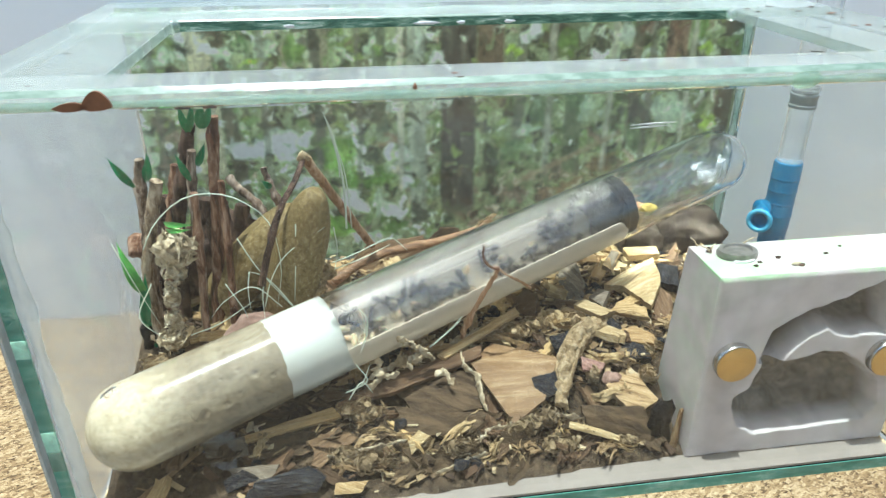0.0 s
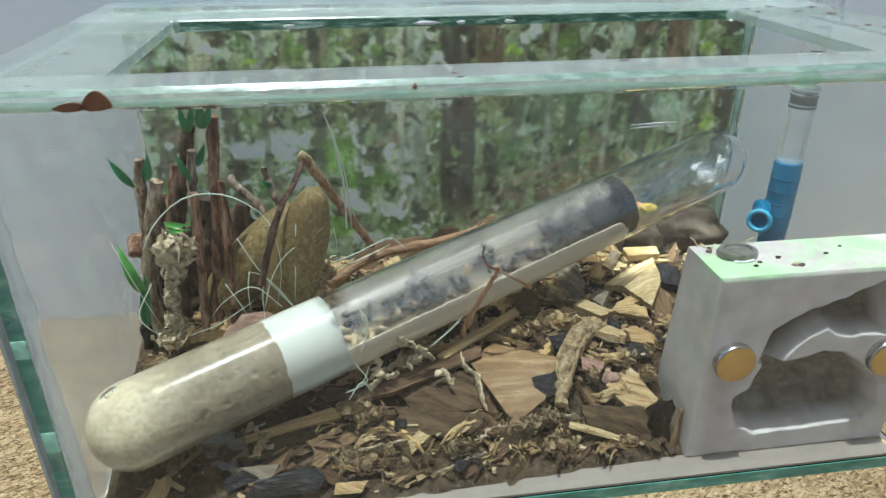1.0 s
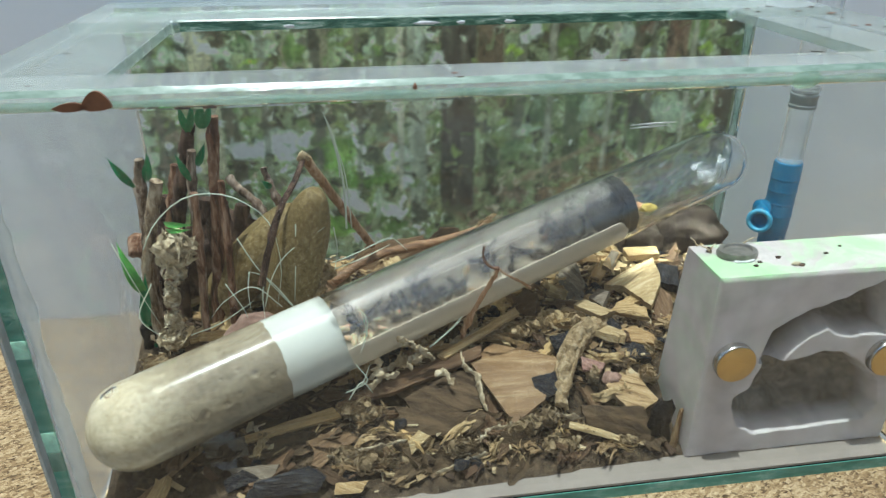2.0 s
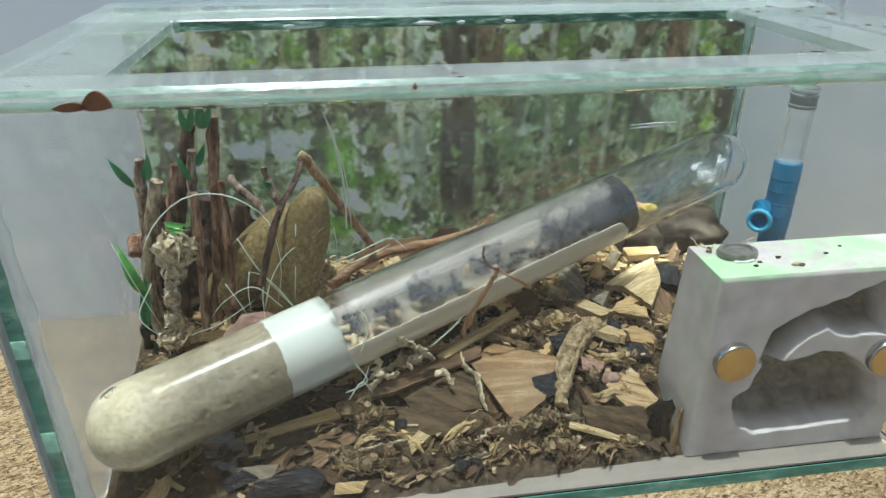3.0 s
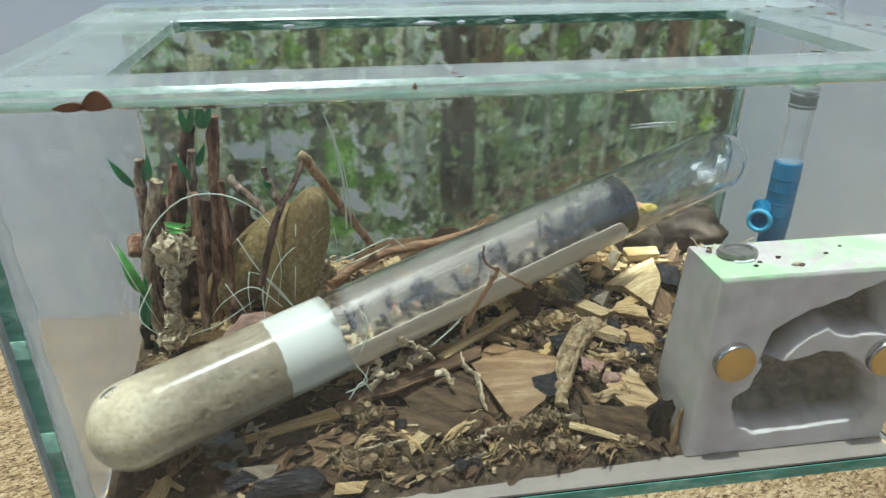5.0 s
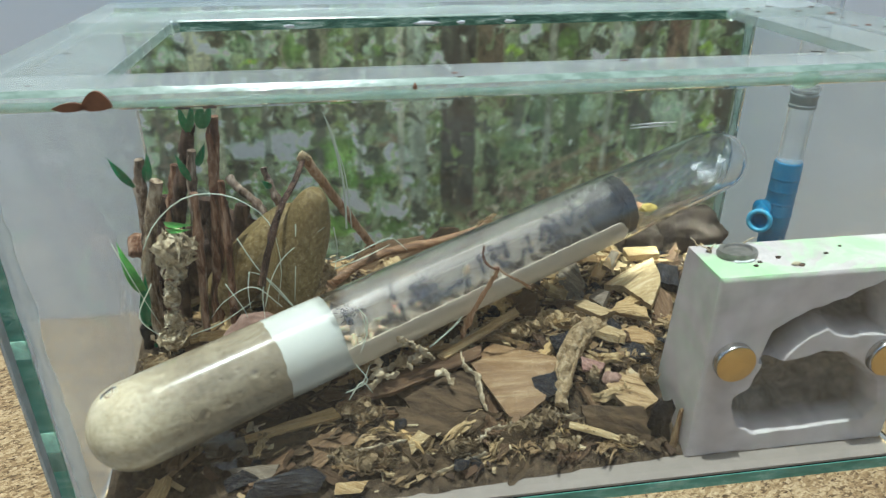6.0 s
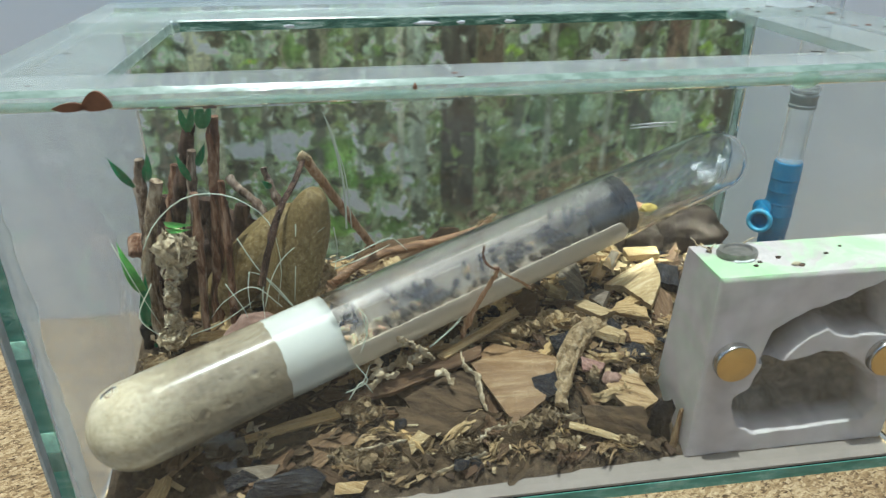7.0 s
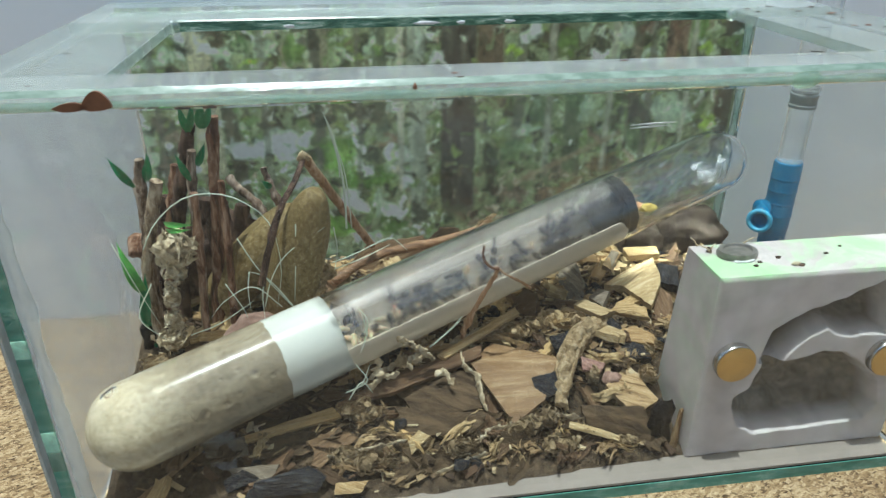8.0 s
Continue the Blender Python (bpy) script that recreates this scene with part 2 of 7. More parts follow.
cork = cork_material()
wall_paint = plain("wall_paint", (0.89, 0.925, 0.93), 0.9, mottle=0.015, scale=9, relief=0.1, depth=0.0008)
concrete = plain("concrete", (0.36, 0.35, 0.33), 0.9, mottle=0.3, scale=8, relief=0.2, depth=0.002)
magnet_metal = plain("magnet_metal", (0.62, 0.60, 0.58), 0.18, 1.0, 0.1, 900, 0.05)
magnet_gold = plain("magnet_gold", (0.62, 0.43, 0.17), 0.32, 0.85, 0.12, 600, 0.05)
zinc = plain("zinc", (0.25, 0.235, 0.21), 0.38, 0.4, 0.55, 420, 0.5)
soil = grainy("soil", [(0.3, (0.022, 0.015, 0.009)), (0.55, (0.075, 0.052, 0.031)), (0.75, (0.19, 0.138, 0.085))], (500, 500, 500), 2200, 0.95, 0.9, 0.0012, shift=False)
splinter_tan = grainy("splinter_tan", [(0.3, (0.26, 0.15, 0.05)), (0.5, (0.50, 0.33, 0.13)), (0.7, (0.66, 0.48, 0.24))], (0.9, 18, 18), 60, 0.7, 0.9, 0.0006)
chip_tan = grainy("chip_tan", [(0.25, (0.28, 0.175, 0.075)), (0.5, (0.53, 0.38, 0.19)), (0.75, (0.74, 0.59, 0.35))], (2.2, 26, 26), 90, 0.8, 0.9, 0.0006, vary=0.75)
chip_yellow = grainy("chip_yellow", [(0.3, (0.36, 0.25, 0.115)), (0.5, (0.52, 0.39, 0.20)), (0.7, (0.68, 0.56, 0.35))], (1.6, 22, 22), 90, 0.75, 0.9, 0.0006, vary=0.2)
chip_brown = grainy("chip_brown", [(0.25, (0.08, 0.050, 0.028)), (0.5, (0.175, 0.112, 0.065)), (0.75, (0.31, 0.215, 0.13))], (1.8, 22, 22), 80, 0.8, 0.9, 0.0006, vary=0.7)
chip_grey = grainy("chip_grey", [(0.25, (0.09, 0.07, 0.05)), (0.5, (0.22, 0.18, 0.13)), (0.75, (0.38, 0.33, 0.26))], (1.8, 18, 18), 80, 0.85, 0.9, 0.0006)
chip_dark = grainy("chip_dark", [(0.3, (0.03, 0.019, 0.010)), (0.5, (0.075, 0.049, 0.025)), (0.7, (0.155, 0.105, 0.058))], (2.6, 12, 12), 60, 0.85, 0.9, 0.0006)
chip_striped = grainy("chip_striped", [(0.38, (0.16, 0.09, 0.035)), (0.5, (0.44, 0.30, 0.15)), (0.7, (0.58, 0.43, 0.24))], (0.8, 13, 13), 80, 0.8, 1.0, 0.0008)
brown_rock = grainy("brown_rock", [(0.3, (0.025, 0.018, 0.013)), (0.5, (0.06, 0.045, 0.032)), (0.7, (0.12, 0.092, 0.068))], (160, 160, 160), 1500, 0.85, 0.7, shift=False)
pink_husk = grainy("pink_husk", [(0.3, (0.13, 0.06, 0.045)), (0.5, (0.28, 0.15, 0.115)), (0.7, (0.46, 0.29, 0.22))], (3, 12, 12), 60, 0.6, 0.6)
bark_sheet = grainy("bark_sheet", [(0.3, (0.17, 0.096, 0.042)), (0.5, (0.265, 0.160, 0.073)), (0.7, (0.43, 0.31, 0.17))], (1.5, 11, 11), 45, 0.6, 0.9, 0.0008)
charcoal = grainy("charcoal", [(0.35, (0.006, 0.006, 0.007)), (0.55, (0.022, 0.022, 0.026)), (0.75, (0.10, 0.10, 0.115))], (4, 18, 18), 60, 0.6, 1.0, 0.001, spec=0.3)
FIB = [(0.3, (0.150, 0.098, 0.046)), (0.5, (0.395, 0.293, 0.160)), (0.7, (0.600, 0.490, 0.310))]
fibre = grainy("fibre", FIB, (5, 14, 14), 70, 0.85, 0.8, vary=0.85)
# moss fibre darkened for the front wads, their shade put into the colour
dull_fibre = grainy("dull_fibre", [(0.3, (0.075, 0.050, 0.026)), (0.5, (0.235, 0.172, 0.096)), (0.7, (0.42, 0.335, 0.205))], (450, 450, 450), 1800, 0.85, 0.8, 0.0006, vary=0.3)
moss_fibre = grainy("moss_fibre", FIB, (450, 450, 450), 1800, 0.85, 0.8, 0.0006, vary=0.3)
pale_fibre = grainy("pale_fibre", [(0.3, (0.26, 0.19, 0.105)), (0.5, (0.54, 0.44, 0.28)), (0.7, (0.74, 0.65, 0.47))], (450, 450, 450), 1800, 0.85, 0.8, 0.0006)
coal_crust = grainy("coal_crust", [(0.35, (0.004, 0.004, 0.005)), (0.6, (0.014, 0.013, 0.014)), (0.8, (0.07, 0.06, 0.055))], (700, 700, 700), 2000, 0.8, 1.0, 0.001, spec=0.1)
stalk_brown = grainy("stalk_brown", [(0.3, (0.17, 0.080, 0.036)), (0.5, (0.45, 0.265, 0.145)), (0.70, (0.72, 0.53, 0.37))], (700, 700, 110), 2000, 0.5, 0.7)
branch_brown = grainy("branch_brown", [(0.3, (0.08, 0.038, 0.016)), (0.5, (0.25, 0.135, 0.065)), (0.72, (0.46, 0.30, 0.17))], (110, 700, 700), 2000, 0.5, 0.6)
bark_grey = grainy("bark_grey", [(0.36, (0.05, 0.032, 0.02)), (0.5, (0.22, 0.155, 0.11)), (0.64, (0.52, 0.42, 0.33))], (500, 500, 160), 2500, 0.85, 0.7)
bark_pale = grainy("bark_pale", [(0.36, (0.09, 0.058, 0.034)), (0.5, (0.32, 0.23, 0.145)), (0.64, (0.60, 0.49, 0.35))], (500, 500, 160), 2500, 0.85, 0.7)
bark_red = grainy("bark_red", [(0.36, (0.05, 0.021, 0.012)), (0.5, (0.18, 0.085, 0.046)), (0.64, (0.42, 0.27, 0.18))], (500, 500, 120), 2500, 0.75, 0.7)
bark_dark = grainy("bark_dark", [(0.36, (0.02, 0.012, 0.008)), (0.5, (0.07, 0.042, 0.03)), (0.66, (0.19, 0.12, 0.085))], (500, 500, 160), 2500, 0.85, 0.7)
pebble = grainy("pebble", [(0.28, (0.13, 0.086, 0.028)), (0.5, (0.235, 0.168, 0.066)), (0.72, (0.38, 0.30, 0.145))], (1100, 1100, 800), 3000, 0.5, 0.9, 0.0005, shift=False)
pink_rock = grainy("pink_rock", [(0.25, (0.17, 0.095, 0.07)), (0.5, (0.33, 0.21, 0.16)), (0.75, (0.46, 0.33, 0.27))], (300, 300, 300), 2200, 0.9, 0.7, shift=False)
plastic_green = plain("plastic_green", (0.012, 0.17, 0.055), 0.35, mottle=0.35, scale=400)
plastic_green_light = plain("plastic_green_light", (0.10, 0.34, 0.06), 0.35, mottle=0.5, scale=220)
dry_grass = plain("dry_grass", (0.70, 0.78, 0.62), 0.5, mottle=0.35, scale=150, relief=0)
dry_leaf = plain("dry_leaf", (0.20, 0.095, 0.055), 0.5, mottle=0.35, scale=400)
blue_plastic = plain("blue_plastic", (0.008, 0.165, 0.34), 0.3, mottle=0.12, scale=200, relief=0.05)
clear_plastic = glass("clear_plastic", (0.97, 0.98, 0.985), 0.10, rough=0.08, clear=0.3, dust_scale=150)
grey_plastic = plain("grey_plastic", (0.24, 0.25, 0.26), 0.45, mottle=0.15, scale=300, relief=0.1)
black_ink = plain("black_ink", (0.02, 0.02, 0.025), 0.5, relief=0)
liner_paper = plain("liner_paper", (0.70, 0.655, 0.575), 0.85, mottle=0.12, scale=350, relief=0.25)
thin_sheet(liner_paper, (0.74, 0.69, 0.60), 0.6)
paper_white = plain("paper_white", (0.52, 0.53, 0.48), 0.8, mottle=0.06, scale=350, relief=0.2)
ant_black = plain("ant_black", (0.026, 0.019, 0.014), 0.45, mottle=0.3, scale=900, relief=0.1)
brood_cream = plain("brood_cream", (0.46, 0.385, 0.27), 0.5, mottle=0.15, scale=900, sss=0.3)
seed_yellow = plain("seed_yellow", (0.45, 0.34, 0.06), 0.5, mottle=0.3, scale=500)
seed_orange = plain("seed_orange", (0.55, 0.26, 0.10), 0.6, mottle=0.3, scale=500)


def film_material(name, low, high):
    """Beads of condensation: mostly clear, partly milky."""
    m, nt, b = mat(name)
    tr = nt.nodes.new("ShaderNodeBsdfTransparent")
    tr.inputs[0].default_value = (0.89, 0.87, 0.84, 1)
    df = nt.nodes.new("ShaderNodeBsdfDiffuse")
    df.inputs[0].default_value = (0.60, 0.58, 0.54, 1)
    v = coords(nt, (0.5, 1, 1))
    n = noise_tex(nt, v, 260, 5, 0.65)
    mx = nt.nodes.new("ShaderNodeMixShader")
    nt.links.new(ramp(nt, n, [(0.3, (low,) * 3), (0.7, (high,) * 3)]), mx.inputs[0])
    nt.links.new(tr.outputs[0], mx.inputs[1])
    nt.links.new(df.outputs[0], mx.inputs[2])
    nt.links.new(mx.outputs[0], nt.nodes["Material Output"].inputs[0])
    return m


condensation = film_material("condensation", 0.01, 0.06)
thick_condensation = film_material("thick_condensation", 0.035, 0.11)


def residue_material():
    """Dried whitish water marks on clear glass."""
    m, nt, b = mat("residue")
    tr = nt.nodes.new("ShaderNodeBsdfTransparent")
    df = nt.nodes.new("ShaderNodeBsdfDiffuse")
    df.inputs[0].default_value = (0.80, 0.82, 0.82, 1)
    v = coords(nt, (0.6, 1, 1))
    n = noise_tex(nt, v, 190, 6, 0.6, 0.8)
    mx = nt.nodes.new("ShaderNodeMixShader")
    nt.links.new(ramp(nt, n, [(0.50, (0.0,) * 3), (0.68, (0.55,) * 3)]), mx.inputs[0])
    nt.links.new(tr.outputs[0], mx.inputs[1])
    nt.links.new(df.outputs[0], mx.inputs[2])
    nt.links.new(mx.outputs[0], nt.nodes["Material Output"].inputs[0])
    return m


residue = residue_material()


blue_pale = plain("blue_pale", (0.10, 0.42, 0.62), 0.35, mottle=0.1, scale=300, relief=0.05)

floor_sheet = plain("floor_sheet", (0.262, 0.226, 0.19), 0.7, mottle=0.12, scale=120)


def gypsum_material():
    """Set plaster, cream at the round end and sandy grey-brown towards the wad."""
    m, nt, b = mat("gypsum")
    v = coords(nt)
    big = noise_tex(nt, v, 170, 6, 0.7, 0.5)
    fine = noise_tex(nt, v, 900, 4, 0.7)
    cream = ramp(nt, big, [(0.3, (0.44, 0.372, 0.24)), (0.6, (0.60, 0.535, 0.385))])
    sandy = ramp(nt, big, [(0.28, (0.175, 0.139, 0.085)), (0.5, (0.265, 0.220, 0.145)), (0.72, (0.365, 0.318, 0.225))])
    sep = nt.nodes.new("ShaderNodeSeparateXYZ")
    nt.links.new(v, sep.inputs[0])
    wob = nt.nodes.new("ShaderNodeMath")
    wob.operation = "MULTIPLY_ADD"
    wob.inputs[1].default_value = 0.012
    nt.links.new(big, wob.inputs[0])
    nt.links.new(sep.outputs[0], wob.inputs[2])
    rng = nt.nodes.new("ShaderNodeMapRange")
    rng.inputs["From Min"].default_value = 0.006
    rng.inputs["From Max"].default_value = 0.019
    nt.links.new(wob.outputs[0], rng.inputs["Value"])
    col = mixed(nt, rng.outputs[0], cream, sandy)
    col = mixed(nt, 0.45, col, ramp(nt, fine, [(0.38, (0.4, 0.36, 0.3)), (0.55, (1, 1, 1))]), "MULTIPLY")
    nt.links.new(col, b.inputs["Base Color"])
    b.inputs["Roughness"].default_value = 0.75
    bump(nt, b, big, 0.6, 0.0008)
    return m


gypsum = gypsum_material()
crust_white = plain("crust_white", (0.74, 0.73, 0.72), 0.8, mottle=0.2, scale=700, relief=0.5, depth=0.0006)
frost_grey = plain("frost_grey", (0.40, 0.42, 0.40), 0.6, mottle=0.25, scale=350, relief=0.2)
mint_sealant = plain("mint_sealant", (0.46, 0.80, 0.62), 0.25, mottle=0.3, scale=500, relief=0.2)

# ---- setting: cork table top, white wall behind, terrace floor ----
XL, XR, YB, TOP, T = -0.0524, 0.1443, 0.1031, 0.1000, 0.0040


def setting():
    tagged(new("ground", mesh_of("ground", box((-1.1, -1.35, -0.80), (1.2, 0.15, -0.75)), concrete)),
           "grey concrete terrace floor under the table", "floor", kind="structure")
    tagged(new("wall_back", mesh_of("wall_back", box((-1.1, 0.1048, -0.75), (1.2, 0.15, 0.55)), wall_paint)),
           "white painted wall close behind the tank", "wall", kind="structure")
    # unseen wall added across from the tank to cut sky light and reflections
    tagged(new("wall_front", mesh_of("wall_front", box((-1.1, -1.35, -0.75), (1.2, -1.30, 0.80)), concrete)),
           "plain grey unseen wall added to block the front sky", "wall", kind="structure")
    table = holder("cork_table", (0.05, -0.2, -0.75), "table with a thick tan cork top under the glass tank", "table")
    part("tabletop", box((-0.75, -0.65, -0.018), (0.75, 0.1045, 0.0), 0.002), cork, table, smooth=None)
    for x in (-0.7, 0.66):
        for y in (-0.62, 0.06):
            part("leg", box((x, y, -0.75), (x + 0.04, y + 0.04, -0.018), 0.003), stalk_brown, table)


setting()


# ---- the printed forest scene on the back of the tank ----
def forest_poster():
    """A flat printed sheet, painted cell by cell with trunks, leaves and litter."""
    w, h = 720, 310
    x0, x1, z0, z1 = XL + 0.001, XR - 0.004, 0.0165, 0.0985
    rng = np.random.RandomState(5)
    xs = np.linspace(x0, x1, w)
    zs = np.linspace(z0, z1, h)
    gx, gz = np.meshgrid(xs, zs)

    def soft(cells, reps=1):
        f = rng.rand(cells[1] + 3, cells[0] + 3)
        u = (gx - x0) / (x1 - x0) * cells[0]
        v = (gz - z0) / (z1 - z0) * cells[1]
        i, j = u.astype(int), v.astype(int)
        a, b = u - i, v - j
        a, b = a * a * (3 - 2 * a), b * b * (3 - 2 * b)
        return (f[j, i] * (1 - a) + f[j, i + 1] * a) * (1 - b) + (f[j + 1, i] * (1 - a) + f[j + 1, i + 1] * a) * b

    n = 0.5 * soft((26, 12)) + 0.3 * soft((60, 28)) + 0.2 * soft((130, 60))
    strokes = 0.6 * soft((150, 16)) + 0.4 * soft((90, 40))
    img = np.empty((h, w, 3))
    img[:] = (0.078, 0.088, 0.058)
    img *= (0.25 + 0.9 * n + 0.9 * strokes)[..., None]

    def lay(mask, colour, strength=1.0):
        k = np.clip(mask, 0, 1)[..., None] * strength
        img[:] = img * (1 - k) + np.array(colour) * k

    def trunk(x, half, lean, colour, low=0.0, strength=0.9):
        mid = x + lean * (gz - 0.06) + 0.0007 * (soft((6, 14)) - 0.5)
        m = np.clip((half - np.abs(gx - mid)) / 0.0008 + 0.5, 0, 1) * np.clip((gz - low) / 0.006, 0, 1)
        tone = 0.65 + 0.7 * soft((90, 22))
        k = (m * strength)[..., None]
        img[:] = img * (1 - k) + np.array(colour) * tone[..., None] * k

    wx = gx + 0.0040 * (soft((50, 24)) - 0.5) + 0.0022 * (soft((110, 48)) - 0.5) + 0.0012 * (soft((250, 108)) - 0.5)
    wz = gz + 0.0040 * (soft((50, 24)) - 0.5) + 0.0022 * (soft((110, 48)) - 0.5) + 0.0012 * (soft((250, 108)) - 0.5)

    def leaf_spot(x, z, a, b, turn, colour, strength=0.9, edge=0.22):
        """A leaf with pointed ends, or a round one where it is nearly as broad as long."""
        far = 1.5 * max(a, b) + 0.003
        i0, i1 = np.searchsorted(xs, (x - far, x + far))
        j0, j1 = np.searchsorted(zs, (z - far, z + far))
        if i1 <= i0 or j1 <= j0:
            return
        at = (slice(j0, j1), slice(i0, i1))
        c, s = math.cos(turn), math.sin(turn)
        u = ((wx[at] - x) * c + (wz[at] - z) * s) / a
        v = (-(wx[at] - x) * s + (wz[at] - z) * c) / b
        d = u * u + 0.6 * np.abs(v) + 0.4 * v * v + 0.9 * (n[at] - 0.5) + 0.5 * (strokes[at] - 0.5)
        k = (np.clip((1.0 - d) / edge, 0, 1) * strength)[..., None]
        rib = 0.74 + 0.22 * np.clip(1 - np.abs(v) * 3.0, 0, 1) + 0.4 * (strokes[at] - 0.5) + 0.25 * (n[at] - 0.5)
        img[at] = img[at] * (1 - k) + np.array(colour) * rib[..., None] * k

    pale = ((0.24, 0.27, 0.25), (0.30, 0.33, 0.32), (0.19, 0.22, 0.17), (0.36, 0.39, 0.38))
    greens = ((0.085, 0.12, 0.055), (0.12, 0.15, 0.09), (0.065, 0.09, 0.045), (0.15, 0.18, 0.12), (0.10, 0.13, 0.05))
    darks = ((0.03, 0.034, 0.028), (0.02, 0.022, 0.018), (0.045, 0.045, 0.035))
    browns = ((0.12, 0.095, 0.078), (0.17, 0.14, 0.12), (0.07, 0.055, 0.045), (0.22, 0.195, 0.17), (0.05, 0.042, 0.034))
    for k in range(3400):
        x, z = rng.uniform(x0, x1), rng.uniform(z0, z1)
        low = z < 0.046 and x > 0.045
        light = 0.34 if x < 0.04 else 0.20 if z > 0.062 else 0.13
        q = rng.rand()
        pool = browns if (q < 0.8 if low else q < 0.10) else darks if rng.rand() < 0.34 else pale if rng.rand() < light else greens
        a = rng.uniform(0.0007, 0.0028) * (0.75 if low else 1.0) * (1.3 if k < 900 else 1.0)
        leaf_spot(x, z, a, a * rng.uniform(0.3, 0.95), rng.normal(0.8, 1.0), np.array(pool[rng.randint(len(pool))]) * rng.uniform(0.75, 1.2), 0.8, 0.4)
        if k == 2900:
            trunk(-0.0300, 0.0040, 0.02, (0.16, 0.15, 0.12), 0.045)
            trunk(-0.0232, 0.0023, -0.05, (0.045, 0.04, 0.032), 0.035)
            trunk(0.0035, 0.0016, 0.0, (0.045, 0.045, 0.04), 0.045)
            trunk(0.0060, 0.0012, 0.0, (0.09, 0.085, 0.065), 0.06)
            trunk(0.0225, 0.0022, 0.0, (0.05, 0.06, 0.045), 0.055)
            trunk(0.0338, 0.0028, 0.0, (0.115, 0.125, 0.11), 0.025)
            trunk(0.0470, 0.0056, 0.0, (0.041, 0.039, 0.038), 0.028, 0.97)
            trunk(0.0570, 0.0042, 0.0, (0.056, 0.042, 0.032), 0.066, 0.95)
            trunk(0.0665, 0.0016, 0.03, (0.06, 0.065, 0.05), 0.05)
            trunk(0.0850, 0.0030, 0.0, (0.05, 0.06, 0.04), 0.04)
            trunk(0.1050, 0.0018, 0.0, (0.06, 0.055, 0.045), 0.05)
            trunk(0.1180, 0.0036, 0.0, (0.075, 0.05, 0.042), 0.075)
            trunk(0.1365, 0.0030, 0.0, (0.035, 0.03, 0.026), 0.05)
    # the larger leaves and pale gaps that stand out, then small ones over them
    white_leaf = (0.360, 0.400, 0.400)
    grey_leaf = (0.300, 0.330, 0.340)
    dull_leaf = (0.240, 0.270, 0.260)
    mint_leaf = (0.220, 0.270, 0.220)
    bright_green = (0.100, 0.185, 0.036)
    deep_green = (0.075, 0.125, 0.035)
    soft_green = (0.090, 0.125, 0.075)
    lime = (0.200, 0.280, 0.045)
    brown = (0.110, 0.080, 0.055)
    shade = (0.030, 0.034, 0.028)
    russet = (0.085, 0.050, 0.038)
    pale_leaves = (
        (-0.0107, 0.0567, 0.0077, 0.0055, 0.2, white_leaf),
        (-0.0211, 0.0569, 0.0051, 0.0040, 0.0, grey_leaf),
        (-0.0038, 0.0449, 0.0062, 0.0033, 0.2, dull_leaf),
        (0.0147, 0.0488, 0.0055, 0.0026, -0.2, white_leaf),
        (0.0116, 0.0376, 0.0055, 0.0040, 0.2, white_leaf),
        (0.0271, 0.0319, 0.0051, 0.0037, 0.5, white_leaf),
        (0.0215, 0.0350, 0.0033, 0.0062, 0.0, mint_leaf),
        (0.0136, 0.0616, 0.0037, 0.0018, 0.0, dull_leaf),
        (0.0277, 0.0687, 0.0040, 0.0026, 0.0, dull_leaf),
        (0.0399, 0.0693, 0.0048, 0.0033, 0.0, dull_leaf),
        (0.0299, 0.0420, 0.0018, 0.0033, 0.0, grey_leaf),
        (0.0290, 0.0525, 0.0029, 0.0026, 0.0, dull_leaf),
        (0.0053, 0.0195, 0.0048, 0.0026, 0.0, mint_leaf),
        (-0.0521, 0.0550, 0.0055, 0.0110, 0.0, mint_leaf))
    upper_leaves = (
        (-0.0224, 0.0853, 0.0037, 0.0044, 0.0, mint_leaf),
        (-0.0428, 0.0838, 0.0066, 0.0018, 0.3, mint_leaf),
        (0.0124, 0.0850, 0.0033, 0.0022, 0.0, mint_leaf),
        (0.0339, 0.0878, 0.0022, 0.0055, 0.0, dull_leaf),
        (0.0408, 0.0812, 0.0044, 0.0022, 0.0, white_leaf),
        (0.0701, 0.0881, 0.0044, 0.0028, 0.5, white_leaf),
        (0.0926, 0.0823, 0.0033, 0.0022, 0.0, white_leaf),
        (0.0994, 0.0882, 0.0037, 0.0055, 0.0, dull_leaf),
        (0.1257, 0.0862, 0.0026, 0.0037, 0.7, dull_leaf),
        (0.1096, 0.0823, 0.0040, 0.0022, 0.0, dull_leaf),
        (0.0882, 0.0893, 0.0029, 0.0037, 0.0, mint_leaf),
        (0.0202, 0.0885, 0.0018, 0.0044, 0.0, mint_leaf),
        (-0.0109, 0.0860, 0.0037, 0.0026, 0.5, mint_leaf))
